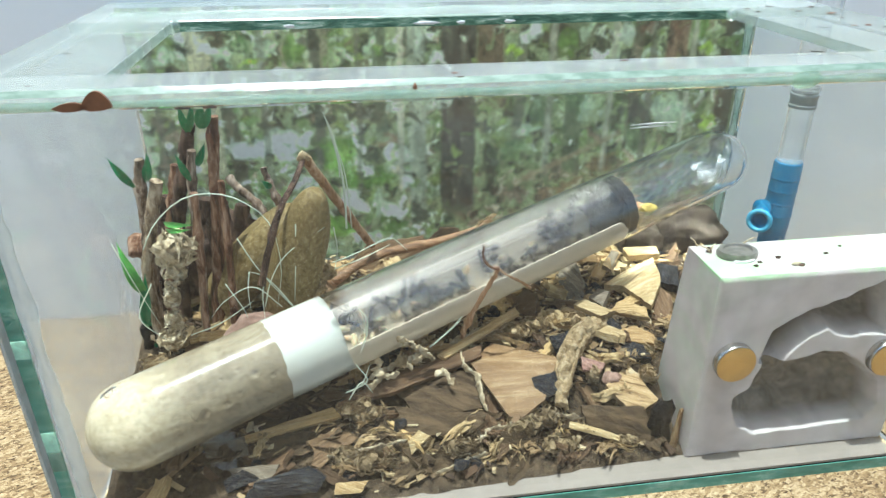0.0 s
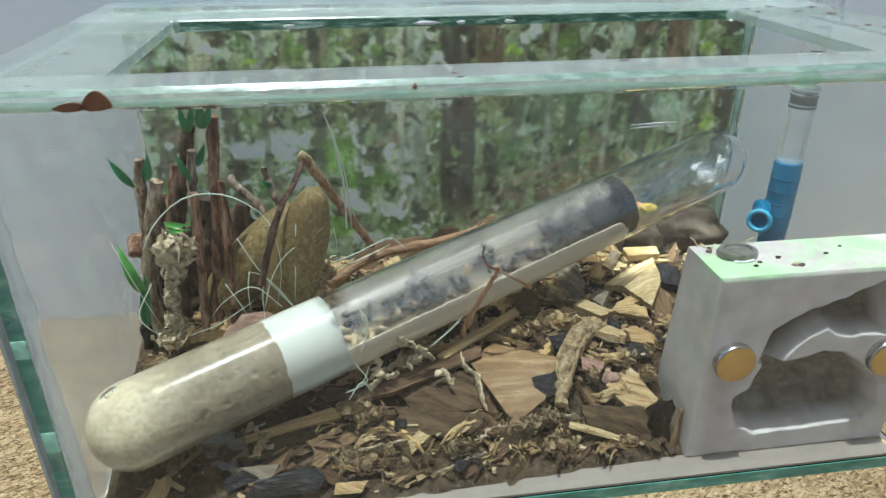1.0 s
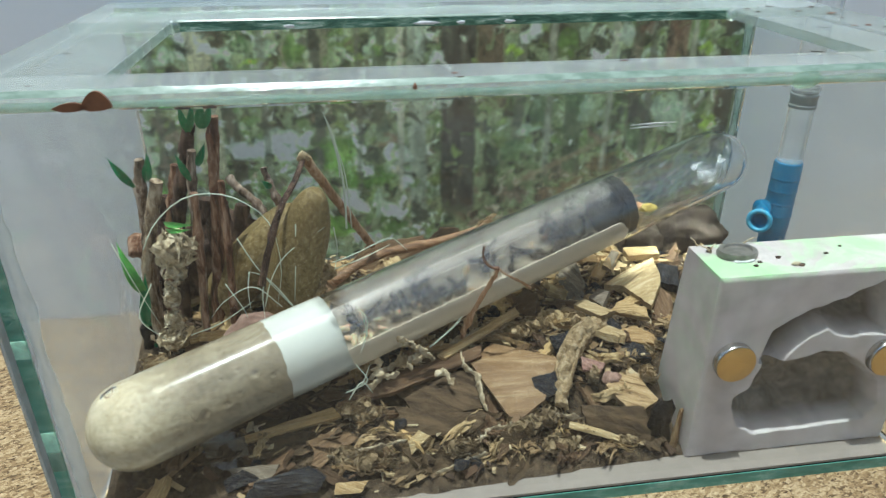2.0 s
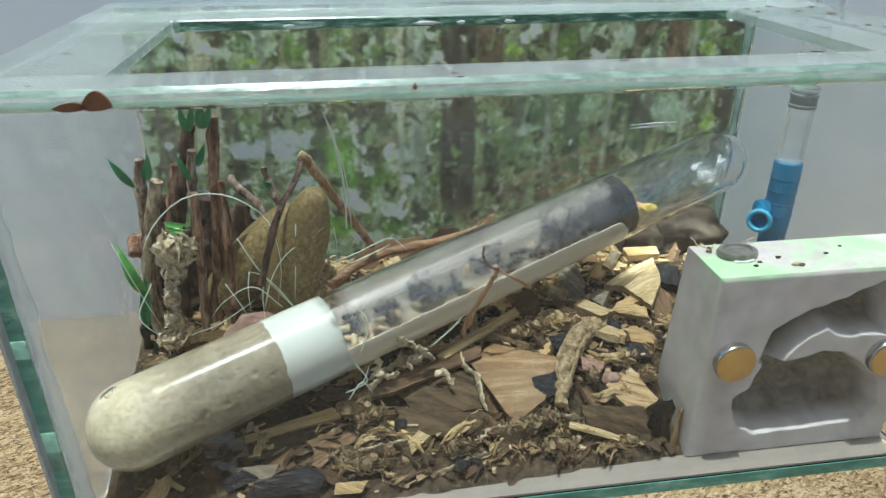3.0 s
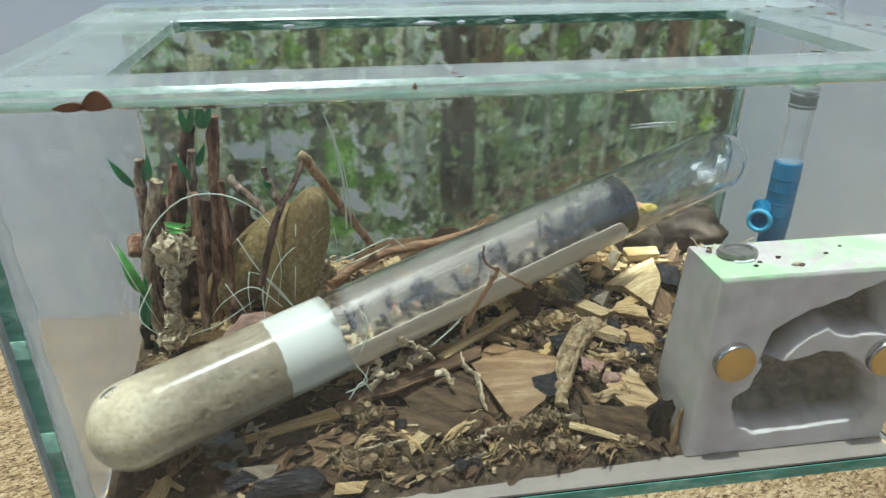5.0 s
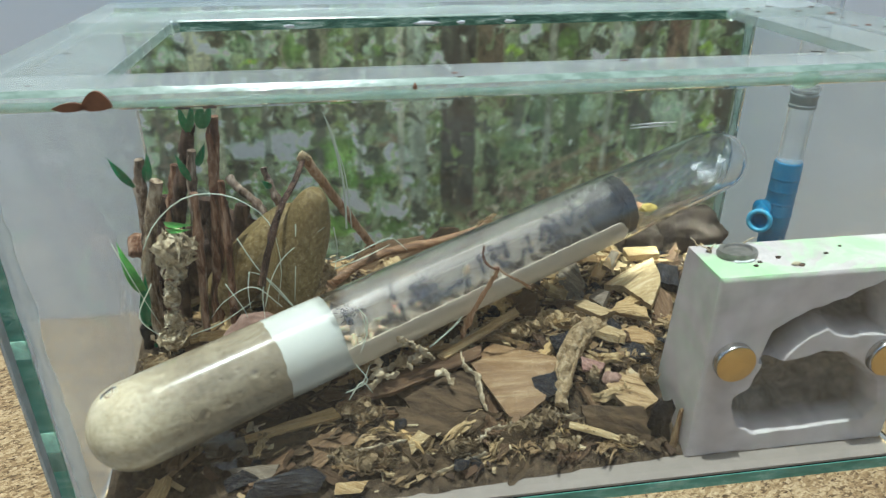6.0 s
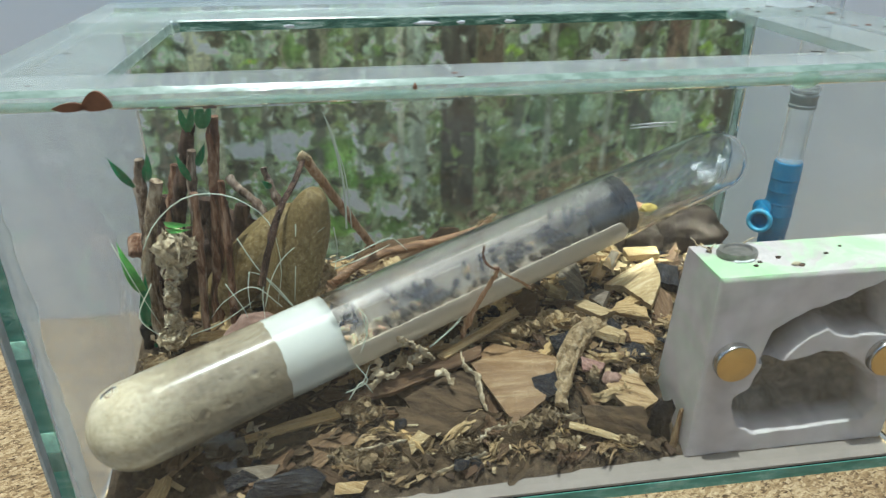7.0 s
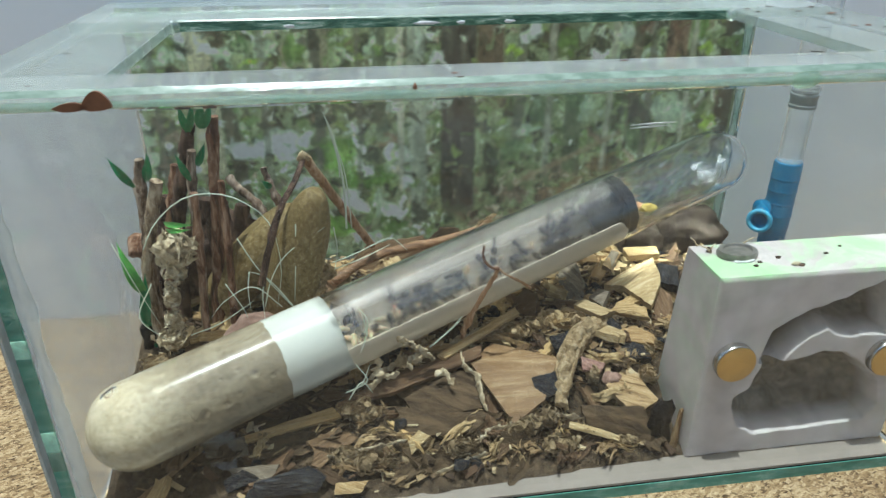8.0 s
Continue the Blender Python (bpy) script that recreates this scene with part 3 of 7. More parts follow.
    side_leaves = (
        (0.1183, 0.0634, 0.0062, 0.0077, 0.0, mint_leaf),
        (0.0886, 0.0656, 0.0048, 0.0055, 0.0, mint_leaf),
        (0.0985, 0.0555, 0.0017, 0.0029, 0.0, dull_leaf),
        (0.0752, 0.0661, 0.0051, 0.0059, 0.0, soft_green),
        (0.0836, 0.0686, 0.0037, 0.0066, 0.0, soft_green),
        (0.0645, 0.0527, 0.0055, 0.0044, 0.0, soft_green),
        (0.1064, 0.0561, 0.0055, 0.0062, 0.0, soft_green),
        (0.1312, 0.0590, 0.0033, 0.0044, 0.0, lime),
        (0.0699, 0.0587, 0.0055, 0.0026, 0.3, mint_leaf),
        (0.1105, 0.0694, 0.0026, 0.0033, 0.0, dull_leaf),
        (0.0831, 0.0380, 0.0084, 0.0018, 0.3, brown),
        (0.0965, 0.0455, 0.0055, 0.0022, 0.5, brown))
    green_leaves = (
        (0.0088, 0.0516, 0.0081, 0.0070, 0.3, bright_green),
        (0.0131, 0.0436, 0.0037, 0.0033, 0.0, bright_green),
        (0.0219, 0.0450, 0.0059, 0.0037, 0.3, deep_green),
        (0.0069, 0.0275, 0.0084, 0.0040, 0.0, bright_green),
        (0.0240, 0.0264, 0.0073, 0.0029, 0.0, deep_green),
        (-0.0458, 0.0424, 0.0037, 0.0066, 0.0, bright_green),
        (-0.0150, 0.0416, 0.0044, 0.0029, 0.0, deep_green),
        (0.0398, 0.0610, 0.0033, 0.0029, 0.0, deep_green),
        (0.0640, 0.0829, 0.0040, 0.0024, 0.0, lime),
        (0.0822, 0.0852, 0.0040, 0.0033, 0.0, deep_green),
        (0.1279, 0.0825, 0.0044, 0.0018, 0.0, lime),
        (0.0175, 0.0839, 0.0022, 0.0022, 0.0, lime),
        (0.0231, 0.0864, 0.0024, 0.0037, 0.0, deep_green),
        (-0.0025, 0.0871, 0.0029, 0.0059, 0.0, deep_green),
        (-0.0146, 0.0830, 0.0033, 0.0017, 0.0, lime),
        (0.1257, 0.0897, 0.0033, 0.0037, 0.0, deep_green))
    dark_gaps = (
        (0.0233, 0.0566, 0.0048, 0.0026, 0.0, brown),
        (0.0186, 0.0530, 0.0037, 0.0018, 0.0, shade),
        (0.0426, 0.0403, 0.0033, 0.0066, 0.0, shade),
        (0.0573, 0.0476, 0.0026, 0.0077, 0.0, shade),
        (0.0784, 0.0867, 0.0040, 0.0048, 0.0, shade),
        (0.1067, 0.0898, 0.0022, 0.0029, 0.0, russet),
        (0.1178, 0.0892, 0.0033, 0.0040, 0.0, russet),
        (0.0343, 0.0314, 0.0028, 0.0059, 0.0, shade),
        (0.0049, 0.0643, 0.0055, 0.0026, 0.3, shade),
        (0.0165, 0.0666, 0.0048, 0.0037, 0.0, shade),
        (0.1065, 0.0629, 0.0022, 0.0073, 0.0, shade),
        (0.0043, 0.0889, 0.0018, 0.0055, 0.0, shade))
    for x, z, a, b, turn, c in dark_gaps + side_leaves + pale_leaves + upper_leaves + green_leaves:
        leaf_spot(x, z, a, b, turn, 0.85 * np.array(c), 0.80, 0.55)
    for k in range(420):
        x, z = rng.uniform(x0, x1), rng.uniform(z0, z1)
        pool = darks if k % 2 else browns if z < 0.046 and x > 0.045 else greens if k % 4 else pale
        a = rng.uniform(0.0006, 0.0018)
        leaf_spot(x, z, a, a * rng.uniform(0.25, 0.6), rng.normal(0.8, 1.0), np.array(pool[rng.randint(len(pool))]), 0.7, 0.4)
    for x, half, c in ((-0.0445, 0.0010, 0.05), (-0.0130, 0.0012, 0.06), (0.0155, 0.0009, 0.05), (0.0285, 0.0010, 0.16), (0.0765, 0.0012, 0.13), (0.0965, 0.0010, 0.14), (0.1100, 0.0012, 0.045), (0.1230, 0.0009, 0.15)):
        trunk(x, half, 0.02, (c, c, c * 0.9), 0.040, 0.7)
    fallen = np.clip((0.0016 - np.abs((gz - 0.048) - 0.45 * (gx - 0.083))) / 0.0010, 0, 1) * (gx > 0.066) * (gx < 0.102)
    lay(fallen, (0.12, 0.10, 0.075), 0.6)
    for _ in range(5):
        p = np.pad(img, ((1, 1), (1, 1), (0, 0)), mode="edge")
        img = (p[:-2, 1:-1] + p[2:, 1:-1] + p[1:-1, :-2] + p[1:-1, 2:] + 4 * p[1:-1, 1:-1]) / 8
    img = img * (0.86 + 0.28 * soft((220, 92)))[..., None]
    grey = img.mean(2, keepdims=True)
    # print brightened towards the left to make up for dim light there
    left_lift = 1.0 + 0.17 * np.clip((0.036 - gx) / 0.012, 0, 1)[..., None]
    img = (0.84 * img + 0.16 * grey) * np.array((1.0, 1.03, 0.90)) * left_lift
    img = np.clip(2.3 * (img * 2.5) ** 1.28, 0.006, 0.85)
    y = YB + 0.0006
    verts = np.stack([gx.ravel(), np.full(gx.size, y), gz.ravel()], 1)
    back = verts[[0, w - 1, w * h - 1, w * h - w]] + np.array((0, 0.0003, 0))
    me = bpy.data.meshes.new("forest_poster")
    q = [(j * w + i, j * w + i + 1, (j + 1) * w + i + 1, (j + 1) * w + i) for j in range(h - 1) for i in range(w - 1)]
    k = w * h
    me.from_pydata(np.concatenate([verts, back]).tolist(), [], q + [(k, k + 3, k + 2, k + 1)])
    ca = me.color_attributes.new("print", "FLOAT_COLOR", "POINT")
    rgba = np.ones((k + 4, 4))
    rgba[:k, :3] = img.reshape(-1, 3)
    ca.data.foreach_set("color", rgba.ravel())
    m, nt, b = mat("printed_paper")
    at = nt.nodes.new("ShaderNodeVertexColor")
    at.layer_name = "print"
    v = coords(nt)
    fine = noise_tex(nt, v, 900, 3)
    nt.links.new(mixed(nt, 0.3, at.outputs[0], ramp(nt, fine, [(0.3, (0.6, 0.6, 0.6)), (0.7, (1.2, 1.2, 1.2))]), "MULTIPLY"), b.inputs["Base Color"])
    b.inputs["Roughness"].default_value = 0.55
    me.materials.append(m)
    tagged(new("forest_poster", me), "glossy printed forest picture behind the back glass", "poster")


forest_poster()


# ---- the tank ----
def pane(name, lo, hi, parent, material, bevel=0.0004, label=""):
    ob = part(name, box(lo, hi, bevel), material, parent, label, smooth=None)
    ob.visible_shadow = False
    return ob


def ground_bevel(xa, xb, y, z, width, seed):
    """The ground slope along a strip's upper front edge, a little uneven."""
    bm = bmesh.new()
    rows = []
    for k in range(161):
        x = xa + (xb - xa) * k / 160
        j = [0.10 * width * noise.noise(Vector((x * 260, seed, q * 3.0))) for q in range(2)]
        a = Vector((x, y - 0.50 * width + j[0], z - 0.70 * width + j[0]))
        b = Vector((x, y + 0.42 * width + j[1], z + 0.12 * width + j[1]))
        c = Vector((x, y + 0.42 * width, z - 0.70 * width))
        rows.append([bm.verts.new(v) for v in (a, a.lerp(b, 0.5) + Vector((0, -0.02, 0.02)) * width, b, c)])
    for p, q in zip(rows, rows[1:]):
        for i in range(4):
            j = (i + 1) % 4
            bm.faces.new((p[i], p[j], q[j], q[i]))
    bm.faces.new(rows[0][::-1])
    bm.faces.new(rows[-1])
    return bm


def wavy_bead(a, b, radius, amp, seed, rough=0.12):
    """A squeezed bead of sealant from a to b, thick and thin by turns."""
    a, b = Vector(a), Vector(b)
    pts = [a.lerp(b, k / 90) for k in range(91)]
    r = lambda u: radius * (0.75 + amp * (0.5 + 0.9 * noise.noise(Vector((u * 9, seed, 0))) + 0.5 * noise.noise(Vector((u * 31, seed, 4)))))
    return rod(pts, r, 10, rough, seed, freq=300)


def tank():
    t = holder("glass_tank", (0.046, 0.05, 0.0), "open-topped glass tank with green edges and a glass rim", "tank")
    zt = TOP - 0.0028
    yi, xi, xj = 0.0685, -0.0287, 0.1150
    pane("bottom_pane", (XL, 0.0002, 0.0003), (XR, YB, 0.0040), t, side_glass)
    pane("front_pane", (XL, 0.0, 0.0043), (XR, T, zt - 0.0003), t, pane_glass)
    pane("back_pane", (XL, YB - T, 0.0043), (XR, YB, zt - 0.0003), t, side_glass)
    pane("side_pane", (XL, T + 0.0008, 0.0043), (XL + T, YB - T - 0.0003, zt - 0.0003), t, hazy_glass, label="glass side pane hazy with dried mist")
    pane("side_pane", (XR - T, T + 0.0003, 0.0043), (XR, YB - T - 0.0003, zt - 0.0003), t, side_glass)
    # rim of flat glass strips
    for name, lo, hi, m in (("front_strip", (XL, 0.0, zt), (XR, 0.0115, TOP), milky_glass), ("back_strip", (XL, yi, zt), (XR, YB, TOP), milky_glass),
                            ("side_strip", (XL, 0.0118, zt), (xi, yi - 0.0003, TOP), brace_glass), ("side_strip", (xj, 0.0118, zt), (XR, yi - 0.0003, TOP), brace_glass)):
        strip = part(name, box(lo, hi, 0.0007, segs=3), m, t, "rim strip of greenish glass with ground edges", smooth=None)
        strip.visible_shadow = False
    # ground edges, which show the depth of the glass as green
    e = 0.00025
    part("ground_edge", box((XL + 0.0003, T + 0.0002, 0.0046), (XL + 0.0031, T + 0.0006, zt - 0.0008)), green_edge, t, "deep green ground glass edge")
    for za, zb in ((0.0275, 0.0325), (0.0500, 0.0540)):
        part("sealant", box((XL + 0.0003, T + 0.0001, za), (XL + 0.0031, T + 0.0007, zb), 0.0001), mint_sealant, t, "pale mint sealant patch")
    part("sealant", box((XL + 0.0003, T + 0.0001, 0.0225), (XL + 0.0031, T + 0.00065, 0.0273), 0.0001), silicone, t, "clear sealant patch")
    part("ground_edge", box((XL + 0.0003, 0.0004, 0.0046), (XL + 0.0007, T - 0.0004, zt - 0.0010)), frost_grey, t, "frosted whitish glass edge")
    part("sealant", wavy_bead((XL + T + 0.0012, T + 0.0014, 0.0050), (XL + T - 0.0002, T + 0.0012, zt - 0.001), 0.0013, 0.45, 6), frosted_edge, t, "wide greyish sealant fillet", 180)
    part("ground_edge", box((XL + 0.0003, -e, 0.0006), (XR - 0.0003, -0.00002, 0.0037)), green_edge, t, "deep green ground glass edge")
    part("ground_edge", box((xi + 0.0004, yi - 0.0003 - e, zt + 0.0002), (xj - 0.0004, yi - 0.0003, TOP - 0.0004)), dark_edge, t, "dark green cut glass edge")
    part("polished_edge", ground_bevel(XL + 0.001, XR - 0.001, 0.0, TOP, 0.0011, 12), polished_edge, t, "ground and polished glass edge", 60)
    part("polished_edge", ground_bevel(xi, xj, yi - 0.0002, TOP, 0.0004, 14), polished_edge, t, "ground and polished glass edge", 60)
    part("sealant", box((XL + 0.001, 0.0001, 0.00402), (XR - 0.001, T + 0.0003, 0.0047)), floor_sheet, t, "flat beige sealant joint")
    part("ground_edge", box((xi, 0.0122, zt + 0.0003), (xi + e, yi - 0.0008, TOP - 0.0004)), pale_edge, t, "pale green strip edge")
    part("ground_edge", box((xj - e, 0.0122, zt + 0.0003), (xj, yi - 0.0008, TOP - 0.0004)), brace_glass, t, "pale green strip edge")
    # the rounded corner blobs where the strips are glued together
    for x, sd in ((xi + 0.0005, 3), (xj - 0.0005, 5)):
        blob = bmesh.new()
        bmesh.ops.create_icosphere(blob, subdivisions=3, radius=1)
        for v in blob.verts:
            k = 1 + 0.35 * noise.noise(v.co * 2.2 + Vector((sd, 0, 0)))
            v.co = Vector((x, yi - 0.0012, TOP - 0.0013)) + Vector((v.co.x * 0.0016, v.co.y * 0.0015, v.co.z * 0.0017)) * k
        part("glue_blob", blob, pale_edge, t, "glossy clear glue blob in the corner", 180)
    # sealant
    part("sealant", wavy_bead((XL + 0.001, 0.0003, zt + 0.0004), (XR - 0.001, 0.0003, zt + 0.0004), 0.0007, 0.55, 3), silicone, t, "uneven clear sealant bead", 180)
    drop_bead = bmesh.new()
    bmesh.ops.create_icosphere(drop_bead, subdivisions=3, radius=1)
    for v in drop_bead.verts:
        v.co = Vector((0.0925, 0.0001, 0.0977)) + Vector((v.co.x * 0.0030, v.co.y * 0.0007, v.co.z * 0.0016)) * (1 + 0.2 * noise.noise(v.co * 2))
    part("sealant", drop_bead, silicone, t, "swollen clear sealant drop", 180)
    part("sealant", wavy_bead((XL + 0.001, YB - T - 0.0002, zt - 0.0004), (XR - 0.001, YB - T - 0.0002, zt - 0.0004), 0.0010, 0.6, 5), silicone, t, "", 180)
    part("sealant", wavy_bead((XR - T - 0.0002, YB - T - 0.0002, 0.005), (XR - T - 0.0002, YB - T - 0.0002, zt - 0.001), 0.0016, 0.6, 8), silicone, t, "", 180)
    # white lumps placed where the sun glints on the back strip's edge
    for x, w in ((-0.0010, 0.0016), (0.0330, 0.0034), (0.0545, 0.0016), (0.0420, 0.0012)):
        lump = bmesh.new()
        bmesh.ops.create_icosphere(lump, subdivisions=2, radius=1)
        for v in lump.verts:
            v.co = Vector((x, yi - 0.0004, zt + 0.0010)) + Vector((v.co.x * w, v.co.y * 0.0004, v.co.z * 0.0005)) * (1 + 0.4 * noise.noise(v.co * 2 + Vector((x * 900, 0, 0))))
        part("sealant", lump, crust_white, t, "small white lump standing in for a glint on the rim", 180)
    # thin white rods put in for the bright reflection streaks on the pane
    for p, q in (((0.1033, 0.0988, 0.0597), (0.1195, 0.0988, 0.0603)), ((0.1034, 0.0988, 0.0587), (0.1167, 0.0988, 0.0593))):
        part("water_mark", rod([Vector(p).lerp(Vector(q), k / 6) for k in range(7)], lambda u: 0.00028 * (0.3 + math.sin(math.pi * u)), 6, 0.3, 2, 0.4), crust_white, t, "thin white streak put in for a reflection", 180)
    part("floor_liner", box((-0.030, T + 0.0004, 0.00405), (XR - T - 0.0004, 0.040, 0.0042)), floor_sheet, t, "beige sheet lining the tank floor")


tank()
for ob in [o for o in scene.objects if o.name.split(".")[0] in ("sealant", "ground_edge", "polished_edge", "glue_blob")]:
    ob.visible_shadow = False


# ---- ground inside the tank ----
def litter_height(x, y):
    h = 0.0046 + 0.0130 * smoothstep(0.004, 0.052, y) + 0.0018 * smoothstep(0.0, -0.03, x) * smoothstep(0.03, 0.06, y)
    h += 0.0065 * math.exp(-((x - 0.081) / 0.012) ** 2 - ((y - 0.033) / 0.010) ** 2)
    h += 0.0011 * noise.noise(Vector((x * 150, y * 150, 2))) * smoothstep(0.004, 0.02, y)
    begin = 0.0040 + 0.0042 * smoothstep(0.01, 0.10, x) + 0.0022 * smoothstep(-0.01, -0.045, x) + 0.0008 * noise.noise(Vector((x * 200, 3, 0)))
    edge = smoothstep(-0.0512, -0.0465, x + 0.002 * noise.noise(Vector((y * 90, 1, 0)))) * smoothstep(begin, begin + 0.0030, y)
    return 0.0041 + (h - 0.0041) * edge


def litter_bed():
    bm = bmesh.new()
    nx, ny = 180, 90
    xa, xb, ya, yb = XL + T + 0.0004, XR - T - 0.0004, T + 0.0004, YB - T - 0.0004
    grid = []
    for j in range(ny + 1):
        row = []
        for i in range(nx + 1):
            x, y = xa + (xb - xa) * i / nx, ya + (yb - ya) * j / ny
            z = litter_height(x, y)
            if z > 0.0047:
                z += 0.0010 * noise.noise(Vector((x * 900, y * 900, 5))) + 0.0006 * noise.noise(Vector((x * 2200, y * 2200, 9)))
            row.append(bm.verts.new((x, y, max(z, 0.0040))))
        grid.append(row)
    for j in range(ny):
        for i in range(nx):
            if max(v.co.z for v in (grid[j][i], grid[j][i + 1], grid[j + 1][i], grid[j + 1][i + 1])) > 0.00425:
                bm.faces.new((grid[j][i], grid[j][i + 1], grid[j + 1][i + 1], grid[j + 1][i]))
    for v in [v for v in bm.verts if not v.link_faces]:
        bm.verts.remove(v)
    single("litter", bm, soil, (0.05, 0.05, 0.004), "dark crumbly soil and wood litter on the tank floor", "soil", kind="stuff", smooth=180)


litter_bed()

# ---- the test tube ----
A, B, TR = Vector((-0.0382, 0.0150, 0.0240)), Vector((0.1255, 0.0831, 0.0516)), 0.0100
AX = (B - A).normalized()
LAT = Vector((0, 0, 1)).cross(AX).normalized()
UPT = AX.cross(LAT)
TUBE = Matrix((( AX.x, LAT.x, UPT.x, A.x), (AX.y, LAT.y, UPT.y, A.y), (AX.z, LAT.z, UPT.z, A.z), (0, 0, 0, 1)))
TL = (B - A).length


def capsule(r, s0, s1, round0=True, round1=True, steps=10):
    prof = []
    if round0:
        prof += [(s0 - r * math.cos(math.pi / 2 * k / steps), r * math.sin(math.pi / 2 * k / steps)) for k in range(steps)]
    else:
        prof += [(s0, 0)]
    prof += [(s0 + (s1 - s0) * k / 24, r) for k in range(25)]
    if round1:
        prof += [(s1 + r * math.sin(math.pi / 2 * k / steps), r * math.cos(math.pi / 2 * k / steps)) for k in range(1, steps)] + [(s1 + r, 0)]
    else:
        prof += [(s1, 0)]
    return prof


def on_tube(s, theta, r):
    """A point in the tube's space: theta 0 at the back, 90 at the bottom, 180 at the front."""
    a = radians(theta)
    return Vector((s, r * math.cos(a), -r * math.sin(a)))


def trough(s0, s1, th0, th1, r_out, r_in, ragged=0.0004, seed=1):
    """A bent sheet inside the tube between two angles."""
    bm = bmesh.new()
    ns, na = 90, 26
    outer, inner = [], []
    for i in range(ns + 1):
        s = s0 + (s1 - s0) * i / ns
        fringe0 = 2.4 * noise.noise(Vector((s * 700, seed, 0))) + 1.6 * noise.noise(Vector((s * 2500, seed, 3)))
        fringe1 = 2.4 * noise.noise(Vector((s * 700, seed, 7))) + 1.6 * noise.noise(Vector((s * 2500, seed, 9)))
        corner = 22 * smoothstep(0.955, 1.0, i / ns) ** 2
        a, b = th0 + fringe0 + corner, th1 + fringe1 - corner
        outer.append([bm.verts.new(on_tube(s, a + (b - a) * k / na, r_out)) for k in range(na + 1)])
        inner.append([bm.verts.new(on_tube(s, a + (b - a) * k / na, r_in)) for k in range(na + 1)])
    for i in range(ns):
        for k in range(na):
            bm.faces.new((outer[i][k], outer[i][k + 1], outer[i + 1][k + 1], outer[i + 1][k]))
            bm.faces.new((inner[i][k], inner[i + 1][k], inner[i + 1][k + 1], inner[i][k + 1]))
        bm.faces.new((outer[i][0], outer[i + 1][0], inner[i + 1][0], inner[i][0]))
        bm.faces.new((outer[i][na], inner[i][na], inner[i + 1][na], outer[i + 1][na]))
    for k in range(na):
        bm.faces.new((outer[0][k], inner[0][k], inner[0][k + 1], outer[0][k + 1]))
        bm.faces.new((outer[ns][k], outer[ns][k + 1], inner[ns][k + 1], inner[ns][k]))
    return bm


def test_tube():
    t = holder("test_tube", label="round-ended glass test tube nest lying aslant on the litter", category="test tube", m=TUBE)
    bm = lathe(capsule(TR, 0.0, TL), 64)
    inner = lathe(capsule(TR - 0.0009, 0.0, TL), 64, mat=1)
    bmesh.ops.reverse_faces(inner, faces=inner.faces[:])
    for f in inner.faces:
        f.material_index = 1 if 0.049 < f.calc_center_median().x < 0.134 else 2
    # the stretch whose gloss is raised so the glint shows there
    for f in bm.faces:
        f.material_index = 3 if 0.047 < f.calc_center_median().x < 0.090 else 0
    merge(bm, inner)
    g = part("glass_wall", bm, [tube_glass, fogged_glass, inner_glass, wiped_glass], t, "clear glass, fogged inside", 180, local=True)
    g.visible_shadow = False
    # plaster filling of the closed lower end, with a pit in it
    prof = capsule(0.00930, 0.0, 0.0338, True, False)
    bm = lathe(prof[:10] + [(0.0338 * k / 70, 0.00930) for k in range(71)] + prof[-1:], 150)
    for v in bm.verts:
        d = (v.co - Vector((-0.0020, 0.0012, 0.0086))).length
        if d < 0.0022:
            v.co *= 1 - 0.25 * (1 - d / 0.0022)
        if v.co.x > 0.030:
            v.co.x += 0.0008 * noise.noise(v.co * 600)
    # air pits of several sizes along the glass
    rnd = random.Random(14)
    pits = [(on_tube(rnd.uniform(0.004, 0.030), rnd.uniform(150, 265), 0.0093), rnd.uniform(0.0003, 0.0006)) for _ in range(14)] + [(on_tube(0.0125 + 0.0006 * q, 184 + 4 * q, 0.0093), 0.0007) for q in range(3)] + [(on_tube(0.0185, 190, 0.0093), 0.0008), (on_tube(0.0262, 212, 0.0093), 0.0009)]
    for v in bm.verts:
        for c, r in pits:
            d = (v.co - c).length
            if d < r:
                k = 1 - 0.09 * (1 - d / r)
                v.co.y *= k
                v.co.z *= k
    part("plaster_filling", bm, gypsum, t, "cream plaster filling with pits and sandy stains", 60, local=True)
    ring = bmesh.new()
    c = Vector((-0.0020, 0.0012, 0.0086))
    nrm = c.normalized()
    sd = nrm.cross(Vector((0, 1, 0))).normalized()
    ot = nrm.cross(sd)
    pts = [c.normalized() * 0.00928 + (sd * math.cos(k / 24 * 2 * math.pi) * 0.0009 + ot * math.sin(k / 24 * 2 * math.pi) * 0.0015) for k in range(25)]
    rod(pts, lambda u: 0.00012 + 0.00006 * math.sin(9 * u), 6, bm=ring)
    part("air_pit", ring, bark_dark, t, "small dark pit in the plaster", 180, local=True)
    # white wad, whose far edge slopes down into the paper liner
    bm = lathe([(0.0328, 0)] + [(0.0328 + 0.0157 * k / 14, 0.00932) for k in range(15)] + [(0.0485, 0)], 72)
    for v in bm.verts:
        if abs(v.co.y) + abs(v.co.z) > 1e-5:
            a = math.atan2(v.co.z, v.co.y)
            if v.co.x < 0.0330:
                v.co.x += 0.0006 * noise.noise(v.co * 500) + 0.0004 * math.sin(a * 3)
            elif v.co.x > 0.0480:
                v.co.x -= 0.18 * v.co.z + 0.0011
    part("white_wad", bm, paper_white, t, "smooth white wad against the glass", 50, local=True)
